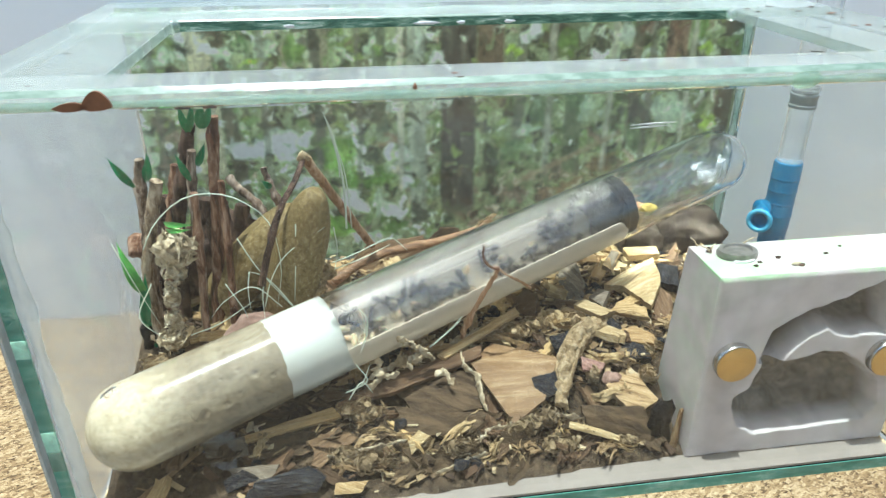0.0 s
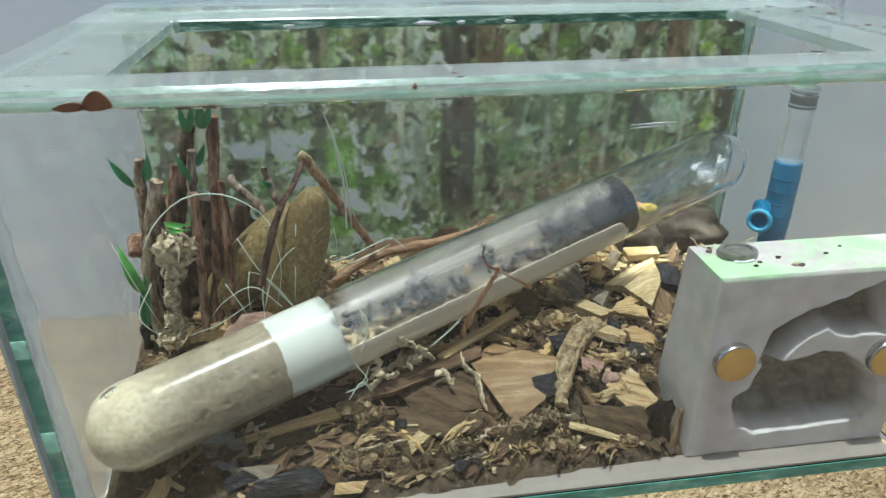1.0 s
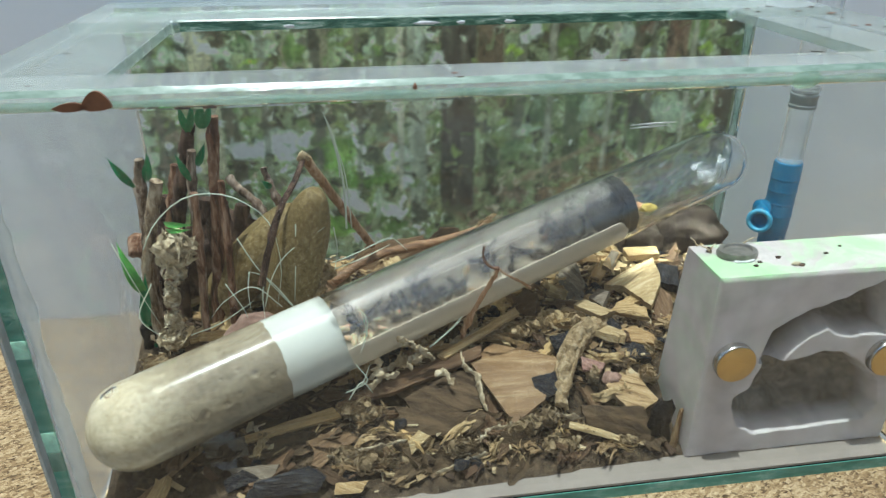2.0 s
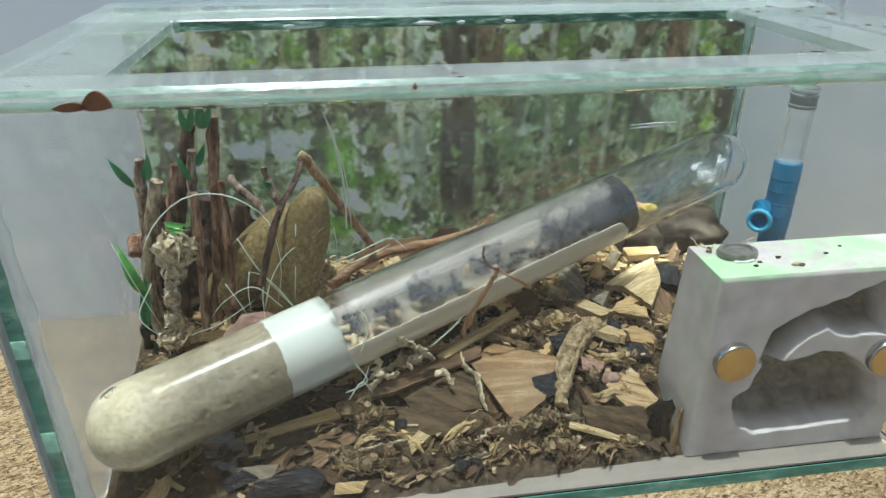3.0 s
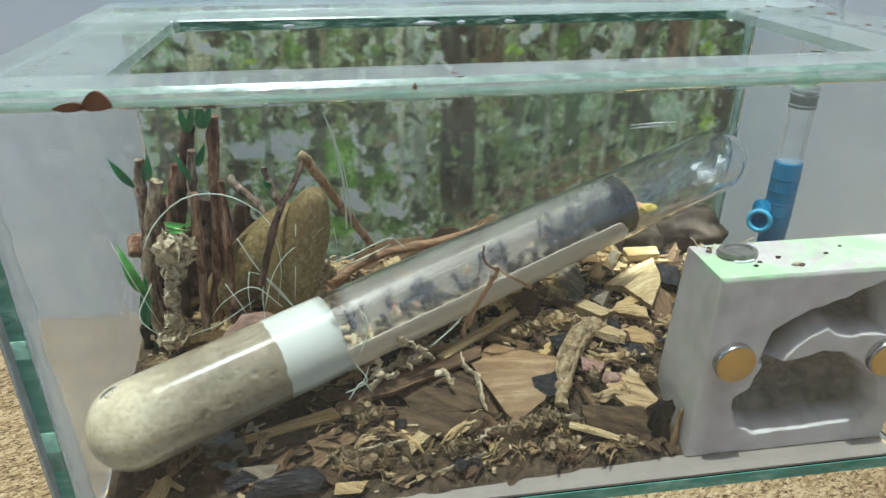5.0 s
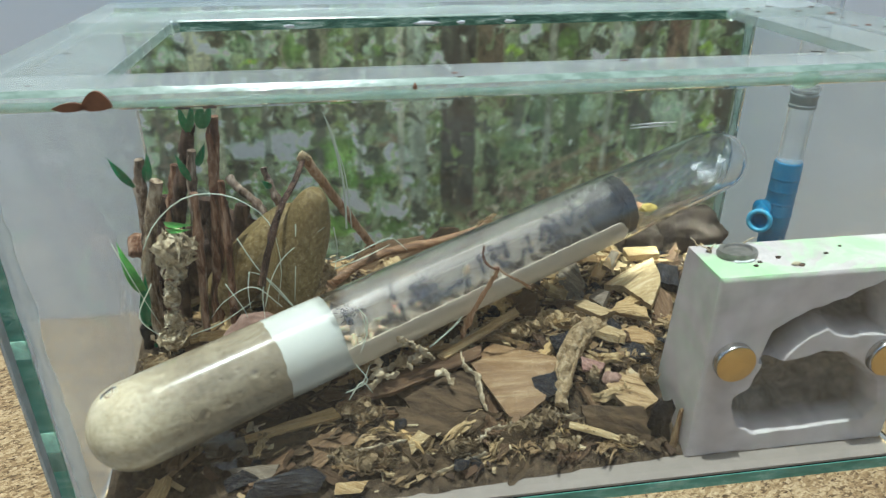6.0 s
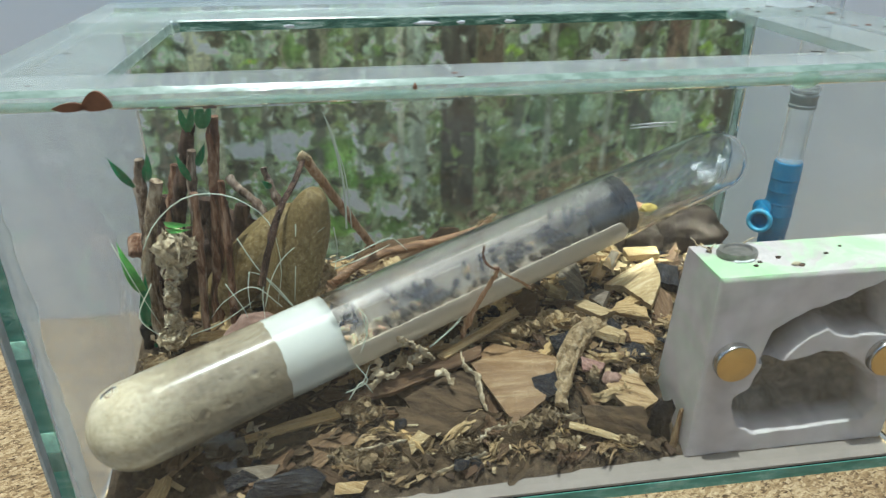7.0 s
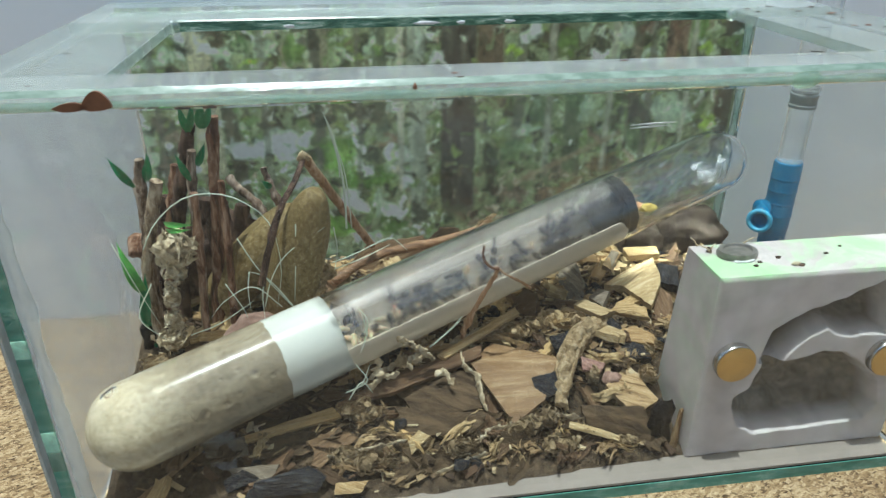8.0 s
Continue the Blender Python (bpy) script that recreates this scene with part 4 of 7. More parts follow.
    part("paper_liner", trough(0.0455, 0.1350, -4, 186, 0.00925, 0.00872), liner_paper, t, "half-round white paper liner with ragged edges", 60, local=True)
    part("condensation", trough(0.0506, 0.1330, 188, 232, 0.00905, 0.00899), condensation, t, "milky condensation on the glass", 180, local=True)
    part("condensation", trough(0.0506, 0.1345, 234, 352, 0.00905, 0.00899, seed=2), thick_condensation, t, "thick milky condensation along the top", 180, local=True)
    part("water_marks", trough(0.1600, 0.1790, 150, 232, 0.00905, 0.00899, seed=4), residue, t, "whitish dried water marks", 180, local=True)
    # dark crust and fibre plug
    bm = lathe([(0.1330, 0), (0.1330, 0.0060), (0.1338, 0.00855), (0.1352, 0.00862), (0.1356, 0.00893), (0.1388, 0.00893), (0.1396, 0.0074), (0.1396, 0)], 48)
    for v in bm.verts:
        v.co += Vector((0.0006, 0, 0)) * noise.noise(v.co * 1200)
    part("dark_plug", bm, coal_crust, t, "blackened rim of the plug", 30, local=True)
    bm = bmesh.new()
    rnd = random.Random(4)
    for k in range(420):
        a, r = rnd.uniform(0, 6.28), 0.0087 * rnd.random() ** 0.3
        p = Vector((0.1392, r * math.cos(a), r * math.sin(a) - (0.001 if r > .004 else 0)))
        q = p + Vector((rnd.uniform(0.0010, 0.0034) * (1.0 if a > 3.1 else 0.7), rnd.uniform(-.0012, .0012), rnd.uniform(-.0012, .0012)))
        rr = math.hypot(q.y, q.z)
        if rr > 0.0088:
            q.y *= 0.0088 / rr
            q.z *= 0.0088 / rr
        rod([p, p.lerp(q, 0.5) + Vector((0, rnd.uniform(-.0003, .0003), rnd.uniform(-.0003, .0003))), q], lambda u: 0.00019 * (1 - 0.6 * u), 4, bm=bm)
    part("fibre_plug", bm, moss_fibre, t, "tan fibre tuft of the plug", 180, local=True)
    return t


test_tube()


def crumb(name, at, r, material, label, category, seed, squash=(1, 1, 1), rough=0.35, freq=1.6, sub=3, group=""):
    bm = bmesh.new()
    bmesh.ops.create_icosphere(bm, subdivisions=sub, radius=1)
    for v in bm.verts:
        k = 1 + rough * noise.noise(v.co * freq + Vector((seed * 3.3, seed, 0))) + 0.4 * rough * noise.noise(v.co * freq * 3 + Vector((seed, 0, 1)))
        v.co = Vector((v.co.x * squash[0], v.co.y * squash[1], v.co.z * squash[2])) * k * r
    bmesh.ops.translate(bm, vec=at, verts=bm.verts)
    return single(name, bm, material, at, label, category, group, smooth=50)


def tube_bits():
    for s, th, r, m, n, lab in ((0.1532, 78, 0.0018, seed_yellow, "food_crumb", "yellow food crumb inside the glass tube"),
                                (0.1505, 58, 0.0016, seed_orange, "food_crumb", "orange food crumb inside the glass tube")):
        crumb(n, TUBE @ on_tube(s, th, 0.0088 - r * 0.8), r, m, lab, "crumb", 3, (1.5, 1, 0.8))


tube_bits()


# ---- plaster nest block with its magnets ----
def inside(poly, x, z):
    """Signed distance to a closed outline, positive inside."""
    best, odd = 1e9, False
    for (ax, az), (bx, bz) in zip(poly, poly[1:] + poly[:1]):
        dx, dz = bx - ax, bz - az
        u = max(0, min(1, ((x - ax) * dx + (z - az) * dz) / (dx * dx + dz * dz)))
        best = min(best, math.hypot(x - ax - u * dx, z - az - u * dz))
        if (az > z) != (bz > z) and x < ax + (z - az) / (bz - az) * dx:
            odd = not odd
    return best if odd else -best


TUNNEL = [(0.1014, 0.0305), (0.1019, 0.0348), (0.1036, 0.0396), (0.1077, 0.0425), (0.1126, 0.0448), (0.1190, 0.0469), (0.1238, 0.0493), (0.1283, 0.0508), (0.1330, 0.0359), (0.1233, 0.0365), (0.1195, 0.0375), (0.1166, 0.0388), (0.1131, 0.0375), (0.1098, 0.0340), (0.1077, 0.0308)]
CHAMBER = [(0.0971, 0.0186), (0.0978, 0.0214), (0.1005, 0.0237), (0.1020, 0.0280), (0.1026, 0.0316), (0.1077, 0.0308), (0.1116, 0.0313), (0.1178, 0.0331), (0.1232, 0.0318), (0.1295, 0.0276), (0.1345, 0.0211), (0.1358, 0.0153), (0.1333, 0.0113), (0.1276, 0.0109), (0.1156, 0.0102), (0.1052, 0.0097), (0.1005, 0.0124)]


def nest_block():
    x0, x1, z0, z1 = 0.0882, 0.1399, 0.0042, 0.0541
    yf = 0.0076
    t = holder("plaster_nest", (0.114, 0.016, 0.0042), "white plaster ant nest block with carved chambers and magnets", "nest block")
    bm = bmesh.new()
    nx, nz = 172, 166
    grid = []
    for j in range(nz + 1):
        row = []
        for i in range(nx + 1):
            x, z = x0 + (x1 - x0) * i / nx, z0 + (z1 - z0) * j / nz
            w = 0.0006 * noise.noise(Vector((x * 260, z * 260, 0)))
            d = max(inside(TUNNEL, x, z), inside(CHAMBER, x, z)) + w
            deep = 0.0075 * smoothstep(-0.0002, 0.0015, d) + 0.0040 * smoothstep(0.001, 0.006, d)
            y = yf + deep + (0.0005 * noise.noise(Vector((x * 500, z * 500, 3))) if deep > 0.001 else 0.00008 * noise.noise(Vector((x * 300, z * 300, 3))))
            rim = max(0.0, 1 - min(x - x0, z1 - z, z - z0) / 0.0011)
            y += rim * rim * (0.0004 + 0.0003 * noise.noise(Vector((x * 300, z * 300, 8))))
            row.append(bm.verts.new((x, y, z + (0.0001 * noise.noise(Vector((x * 600, 2, 0))) if j == nz else 0))))
        grid.append(row)
    for j in range(nz):
        for i in range(nx):
            bm.faces.new((grid[j][i], grid[j][i + 1], grid[j + 1][i + 1], grid[j + 1][i]))
    # the sides and the sloping back
    yb_top, yb_low = 0.0232, 0.0285
    tl, tr = bm.verts.new((x0, yb_top, z1)), bm.verts.new((x1, yb_top, z1))
    bl, br = bm.verts.new((x0, yb_low, z0)), bm.verts.new((x1, yb_low, z0))
    bm.faces.new([bm.verts.new(v.co) for v in grid[-1][:] + [tr, tl]])
    bm.faces.new([grid[0][i] for i in range(nx, -1, -1)] + [bl, br])
    twin = lambda vs: [bm.verts.new(v.co) for v in vs]
    bm.faces.new(twin([grid[j][0] for j in range(nz + 1)] + [tl, bl]))
    bm.faces.new(twin([grid[j][-1] for j in range(nz, -1, -1)] + [br, tr]))
    bm.faces.new(twin((bl, tl, tr, br)))
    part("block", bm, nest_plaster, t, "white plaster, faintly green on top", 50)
    for x, z in ((0.0945, 0.0329), (0.1330, 0.0306)):
        prof = [(0, 0), (0, 0.0044), (0.0002, 0.00475), (0.0017, 0.0048), (0.0020, 0.0046), (0.0020, 0)]
        m = Matrix.Translation((x, yf - 0.0001, z)) @ Matrix.Rotation(radians(-90), 4, "Z")
        disc = part("magnet", lathe(prof, 40, m=m), magnet_metal, t, "round nickel magnet", 40)
        m2 = Matrix.Translation((x, yf - 0.00215, z)) @ Matrix.Rotation(radians(-90), 4, "Z")
        part("magnet_face", lathe([(0, 0), (0, 0.0044), (0.0002, 0.0046), (0.0003, 0.0044), (0.0003, 0)], 40, m=m2), magnet_gold, disc, "brass-coloured face")
    return t


def nest_plaster_material():
    m, nt, b = mat("nest_plaster")
    v = coords(nt)
    n = noise_tex(nt, v, 130, 6, 0.65)
    col = ramp(nt, n, [(0.3, (0.455, 0.405, 0.382)), (0.65, (0.645, 0.588, 0.565))])
    # thin algae, thickest on the upper side; a fainter green tint on the left flank
    alg = noise_tex(nt, v, 60, 5, 0.7, 0.8)
    where = nt.nodes.new("ShaderNodeSeparateXYZ")
    nt.links.new(v, where.inputs[0])
    high = nt.nodes.new("ShaderNodeMapRange")
    high.inputs["From Min"].default_value = 0.0485
    high.inputs["From Max"].default_value = 0.0498
    high.inputs["To Min"].default_value = 0.08
    nt.links.new(where.outputs[2], high.inputs["Value"])
    amount = nt.nodes.new("ShaderNodeMath")
    amount.operation = "MULTIPLY"
    nt.links.new(ramp(nt, alg, [(0.45, (0, 0, 0)), (0.62, (0.85, 0.85, 0.85))]), amount.inputs[0])
    flank = nt.nodes.new("ShaderNodeMapRange")
    flank.inputs["From Min"].default_value = -0.0252
    flank.inputs["From Max"].default_value = -0.0257
    flank.inputs["To Max"].default_value = 0.22
    nt.links.new(where.outputs[0], flank.inputs["Value"])
    most = nt.nodes.new("ShaderNodeMath")
    most.operation = "MAXIMUM"
    nt.links.new(high.outputs[0], most.inputs[0])
    nt.links.new(flank.outputs[0], most.inputs[1])
    nt.links.new(most.outputs[0], amount.inputs[1])
    col = mixed(nt, amount.outputs[0], col, (0.42, 0.74, 0.34))
    # dark brown mottle, growing stronger towards the backs of the chambers
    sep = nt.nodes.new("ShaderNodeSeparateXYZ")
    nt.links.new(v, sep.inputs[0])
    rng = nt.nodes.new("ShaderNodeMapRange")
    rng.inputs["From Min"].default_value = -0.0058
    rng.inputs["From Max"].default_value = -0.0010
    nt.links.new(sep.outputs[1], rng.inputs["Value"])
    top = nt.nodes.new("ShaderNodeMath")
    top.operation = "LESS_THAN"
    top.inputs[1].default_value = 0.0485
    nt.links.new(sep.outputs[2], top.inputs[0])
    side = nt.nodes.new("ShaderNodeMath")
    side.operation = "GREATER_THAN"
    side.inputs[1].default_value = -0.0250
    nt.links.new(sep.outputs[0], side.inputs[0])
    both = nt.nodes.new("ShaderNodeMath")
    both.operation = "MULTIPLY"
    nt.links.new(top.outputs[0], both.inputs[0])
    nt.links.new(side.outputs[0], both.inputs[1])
    deep_fac = nt.nodes.new("ShaderNodeMath")
    deep_fac.operation = "MULTIPLY"
    nt.links.new(rng.outputs[0], deep_fac.inputs[0])
    nt.links.new(both.outputs[0], deep_fac.inputs[1])
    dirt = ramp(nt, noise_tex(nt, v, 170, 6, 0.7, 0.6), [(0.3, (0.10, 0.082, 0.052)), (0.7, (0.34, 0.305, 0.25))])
    col = mixed(nt, deep_fac.outputs[0], col, dirt)
    nt.links.new(col, b.inputs["Base Color"])
    b.inputs["Roughness"].default_value = 0.8
    fine = noise_tex(nt, v, 900, 5)
    bump(nt, b, fine, 0.25, 0.0004)
    return m


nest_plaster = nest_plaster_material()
nest_block()


def nest_top_bits():
    m = Matrix.Translation((0.0969, 0.0174, 0.0541)) @ Matrix.Rotation(radians(-90), 4, "Y")
    prof = [(0, 0), (0, 0.0044), (0.0007, 0.0047), (0.0016, 0.0044), (0.0017, 0.0034), (0.0012, 0.0031), (0.0012, 0)]
    b = lathe(prof, 36)
    bmesh.ops.scale(b, vec=(1, 0.74, 1), verts=b.verts)
    b.transform(m)
    single("metal_cap", b, zinc, (0.0969, 0.0174, 0.0541), "dull grey metal cap lying on the plaster block", "cap")
    crumb("plaster_crust", Vector((0.0970, 0.0146, 0.0542)), 0.0024, crust_white, "white plaster crust along the metal cap", "crust", 5, (1.15, 0.45, 0.22), 0.4)
    for k, (x, y, l, a) in enumerate(((0.0916, 0.0190, 0.0034, 2.2), (0.0922, 0.0205, 0.0026, 0.9), (0.1010, 0.0222, 0.0036, 0.35), (0.0900, 0.0225, 0.0040, 1.8))):
        p = Vector((x, y, 0.0543))
        d = Vector((math.cos(a), math.sin(a) * 0.5, 0.35)) * l
        single("plant_shred", rod(smooth_path([p, p + d * 0.5 + Vector((0, 0, 0.0004)), p + d], 8), lambda u: 0.00022 * (1 - 0.5 * u), 5), pale_fibre, p, "tiny dry plant shred on the plaster block", "plant fibre", "shreds on the block", smooth=180)
    crumb("seed", Vector((0.1075, 0.0113, 0.0545)), 0.0006, pale_fibre, "pale tan seed lying on the plaster block", "seed", 8, (1.9, 0.9, 0.8), 0.2, sub=2)
    for k, (x, y, r) in enumerate(((0.1003, 0.0135, 0.0005), (0.1055, 0.0150, 0.0006), (0.1085, 0.0110, 0.0007), (0.1175, 0.0155, 0.0005),
                                   (0.0915, 0.0200, 0.0006), (0.0922, 0.0215, 0.0005), (0.1230, 0.0185, 0.0004), (0.0985, 0.0120, 0.0005))):
        crumb("crumb", Vector((x, y, 0.0541 + r * 0.3)), r * 0.75, bark_dark if k % 3 else brown_rock, "tiny crumb lying on the plaster block", "crumb", k, (1.6, 1, 0.7), sub=2, group="crumbs on the block")


nest_top_bits()


def rim_flecks():
    rnd = random.Random(17)
    spots = [(0.1170 + 0.024 * rnd.random(), 0.024 + 0.046 * rnd.random()) for _ in range(16)] + [(-0.047, 0.006), (-0.0375, 0.004), (0.030, 0.0035), (0.0305, 0.0005), (0.062, 0.009), (-0.040, 0.030)]
    for k, (x, y) in enumerate(spots):
        r = rnd.uniform(0.0002, 0.0005)
        m = (bark_dark, bark_dark, dry_leaf, bark_dark)[k % 4]
        crumb("dirt_fleck", Vector((x, y, TOP + r * 0.25)), r, m, "tiny dirt fleck stuck on the glass rim", "dirt", 40 + k, (rnd.uniform(1.5, 3.5), 0.7, 0.4), sub=2, group="flecks on the rim")


rim_flecks()
crumb("dirt_fleck", Vector((0.0228, -0.0006, 0.0990)), 0.00038, bark_red, "brown dirt fleck stuck on the glass rim", "dirt", 77, (0.9, 0.6, 1.5), sub=2, group="flecks on the rim")


# ---- blue feeder outside the far side pane ----
def feeder():
    t = holder("water_feeder", (0.152, 0.078, 0.0), "graduated clear feeder tube with blue plastic lower part", "feeder")
    base, top = Vector((0.1522, 0.0805, 0.0)), Vector((0.1522, 0.0805, 0.104))
    d = (top - base).normalized()
    at = lambda z: base + d * (z / d.z)
    m = Matrix.Translation(base) @ rot_to(d)
    L = 1 / d.z
    part("blue_sleeve", lathe([(0, 0), (0, 0.0041), (0.0290 * L, 0.0041), (0.0292 * L, 0.0043), (0.0510 * L, 0.0043), (0.0515 * L, 0.0041), (0.0515 * L, 0)], 36, m=m), blue_plastic, t, "bright blue plastic sleeve")
    barrel = part("barrel", lathe([(0.0517 * L, 0), (0.0517 * L, 0.0037), (0.0740 * L, 0.0037), (0.0743 * L, 0.0041), (0.0752 * L, 0.0041), (0.0755 * L, 0.0037), (0.1040 * L, 0.0037), (0.1045 * L, 0.0052), (0.1060 * L, 0.0052), (0.1060 * L, 0)], 36, m=m), clear_plastic, t, "clear graduated barrel")
    barrel.visible_shadow = False
    for k in range(4):
        part("rib", lathe([((0.0330 + 0.0042 * k) * L, 0.0042), ((0.0333 + 0.0042 * k) * L, 0.00445), ((0.0340 + 0.0042 * k) * L, 0.00445), ((0.0343 + 0.0042 * k) * L, 0.0042)], 36, m=m), blue_plastic, t)
    part("collar", lathe([(0.0690 * L, 0.0037), (0.0692 * L, 0.0041), (0.0700 * L, 0.0041), (0.0702 * L, 0.0038), (0.0722 * L, 0.0038), (0.0724 * L, 0.0041), (0.0733 * L, 0.0041), (0.0735 * L, 0.0037)], 36, m=m), grey_plastic, t, "dull grey collar ring", 40)
    for z, a in ((0.0890, 0.9), (0.0862, 0.9), (0.0765, 0.9), (0.0738, 0.9), (0.0930, 0.9), (0.0965, 0.7)):
        c = at(z)
        pts = [c + Vector((math.cos(q) * 0.0039, math.sin(q) * 0.0039, 0.0)) for q in np.linspace(-2.3, -2.3 + a, 8)]
        part("mark", rod(pts, lambda u: 0.00018, 5), black_ink, t, "printed black mark")
    # short pipe through the side pane, ending in a flanged ring
    m = Matrix.Translation((0.1378, 0.0708, 0.0366)) @ rot_to((-0.66, -0.74, 0.05))
    part("spout", lathe([(-0.0125, 0), (-0.0125, 0.0030), (0, 0.0030), (0.0002, 0.0036), (0.0018, 0.0038), (0.0019, 0.0024), (0.0004, 0.0018), (0.0004, 0)], 36, m=m), blue_plastic, t, "blue flanged spout through the glass", 40)
    part("spout_lip", lathe([(0.0019, 0.0024), (0.0024, 0.0026), (0.0026, 0.0031), (0.0024, 0.0037), (0.0018, 0.00385)], 36, m=m), blue_pale, t, "pale blue lip", 60)


feeder()


# ---- planted corner: twigs, leaves, pebble, moss, grass ----
def noisy_rod(points, r0, r1, seed, n=22, segs=10, rough=0.26, knots=4, flat=1.0):
    rnd = random.Random(seed)
    ks = [(rnd.uniform(0.1, 0.9), rnd.uniform(0.15, 0.4)) for _ in range(knots)]
    pts = smooth_path(points, n)
    pts = [p + Vector((noise.noise(Vector((k * 0.5, seed, 0))), noise.noise(Vector((k * 0.5, seed, 5))), 0)) * r0 * 0.16 for k, p in enumerate(pts)]

    def radius(u):
        r = r0 + (r1 - r0) * u
        for at, amp in ks:
            r *= 1 + amp * math.exp(-((u - at) / 0.035) ** 2)
        return r
    return rod(pts, radius, segs, rough, seed, flat, freq=850.0)


_sticks = [0]


def stick(points, r0, r1, material):
    _sticks[0] += 1
    words = {"bark_grey": "grey-brown", "bark_pale": "pale grey", "bark_red": "reddish brown", "bark_dark": "dark brown"}[material.name]
    foot = Vector(points[-1])
    pts = [Vector(p) for p in points] + [foot + (foot - Vector(points[-2])).normalized() * 0.004]
    single("twig", noisy_rod(pts, r0, r1, _sticks[0], 46), material, foot, f"{words} bark twig stuck upright in the litter", "twig", "upright twigs", smooth=60)


def leaf_mesh(base, tip, half, bend):
    """A pointed blade with a folded midrib and real thickness."""
    base, tip = Vector(base), Vector(tip)
    d = tip - base
    side = d.cross(Vector((0.2, -1, 0.25))).normalized()
    up = side.cross(d).normalized()
    bm = bmesh.new()
    n = 12
    layers = []
    for lift in (0.00012, -0.00012):
        rows = []
        for k in range(n + 1):
            u = k / n
            w = half * math.sin(math.pi * min(1, u * 0.92 + 0.06)) ** 0.8 * (1 - u ** 5)
            c = base + d * u + up * (bend * d.length * math.sin(math.pi * u) + lift)
            rows.append([bm.verts.new(c + side * w * q + up * (abs(q) * w * 0.35)) for q in (-1, -0.5, 0, 0.5, 1)])
        layers.append(rows)
    a, b = layers
    for k in range(n):
        for j in range(4):
            bm.faces.new((a[k][j], a[k][j + 1], a[k + 1][j + 1], a[k + 1][j]))
            bm.faces.new((b[k][j], b[k + 1][j], b[k + 1][j + 1], b[k][j + 1]))
        bm.faces.new((a[k][0], a[k + 1][0], b[k + 1][0], b[k][0]))
        bm.faces.new((a[k][4], b[k][4], b[k + 1][4], a[k + 1][4]))
    return bm


plant = holder("plastic_plant", (-0.040, 0.055, 0.018), "artificial plant with narrow glossy green plastic leaves", "plant")


def leaf(base, tip, half, bend, material):
    part("leaf", leaf_mesh(base, tip, half * 0.40, bend), material, plant, "pale green streaked leaf" if material is plastic_green_light else "", 50)


def broken_stem(points, r0, r1, material, flat, label=""):
    part("stalk", noisy_rod(points, r0, r1, 31 + len(points), 24, 10, 0.12, 1, flat), material, snapped, label, 60)


def branch(points, r0, r1):
    t = holder("branch", points[0], "fallen reddish-brown branch lying behind the tube", "branch")
    part("wood", noisy_rod(points, r0, r1, 41, 30, 12, 0.14, 3, 0.85), branch_brown, t, "", 60)
    bm = bmesh.new()
    rnd = random.Random(5)
    tip, run = Vector(points[-1]), (Vector(points[-1]) - Vector(points[-2])).normalized()
    for k in range(40):
        p = tip - run * rnd.uniform(0, 0.006) + Vector((0, rnd.gauss(0, 0.0006), rnd.gauss(0, 0.0006)))
        q = p + run * rnd.uniform(0.001, 0.003) + Vector((rnd.gauss(0, 0.0007), rnd.gauss(0, 0.0007), rnd.gauss(0, 0.0007)))
        rod([p, p.lerp(q, 0.5), q], lambda u: 0.0004 * (1 - 0.5 * u), 5, 0.6, k, 0.5, bm)
    part("frayed_end", bm, moss_fibre, t, "pale frayed end", 40)


def grass_blade(points, r):
    bm = rod(smooth_path(points, 18), lambda u: 0.85 * r * (1 - 0.7 * u ** 3), 5, flat=0.6)
    single("grass_blade", bm, dry_grass, points[0], "thin pale green dried grass blade", "grass", "loose grass blades", smooth=180)


snapped = holder("snapped_stalk", (0.0009, 0.0620, 0.0300), "snapped reddish-brown stalk bent over at a sharp angle", "stalk")
broken_stem([(-0.0121, 0.0440, 0.0400), (-0.0095, 0.0445, 0.0490), (-0.0060, 0.0470, 0.0585), (-0.0020, 0.0530, 0.0640), (0.0003, 0.0578, 0.0682)], 0.0009, 0.0007, bark_dark, 0.55, "dark flattened half of the stalk")
broken_stem([(0.0003, 0.0580, 0.0682), (0.0060, 0.0652, 0.0555), (0.0118, 0.0725, 0.0428), (0.0170, 0.0790, 0.0315)], 0.0014, 0.0012, stalk_brown, 0.8)
part("broken_end", noisy_rod([(-0.0008, 0.0576, 0.0674), (0.0003, 0.0574, 0.0688), (0.0014, 0.0580, 0.0678)], 0.0010, 0.0009, 35, 9, 8, 0.5, 1), moss_fibre, snapped, "pale splintered break", 40)
branch([(0.0030, 0.0740, 0.0200), (0.0045, 0.0750, 0.0222), (0.0171, 0.0800, 0.0274), (0.0354, 0.0850, 0.0283), (0.0487, 0.0880, 0.0300), (0.0559, 0.0890, 0.0331)], 0.0017, 0.0010)
stick([(-0.0385, 0.056, 0.0702), (-0.0395, 0.056, 0.063), (-0.0404, 0.056, 0.0492), (-0.0416, 0.056, 0.0326), (-0.042, 0.056, 0.0183)], 0.00119, 0.00141, bark_grey)
stick([(-0.0346, 0.053, 0.0656), (-0.0381, 0.053, 0.0536), (-0.0411, 0.053, 0.041), (-0.0415, 0.053, 0.0274), (-0.0405, 0.053, 0.0179)], 0.00153, 0.00131, bark_pale)
stick([(-0.0278, 0.066, 0.0754), (-0.0307, 0.066, 0.0649), (-0.0339, 0.066, 0.053), (-0.0362, 0.066, 0.0354), (-0.0378, 0.066, 0.0131)], 0.00149, 0.00173, bark_dark)
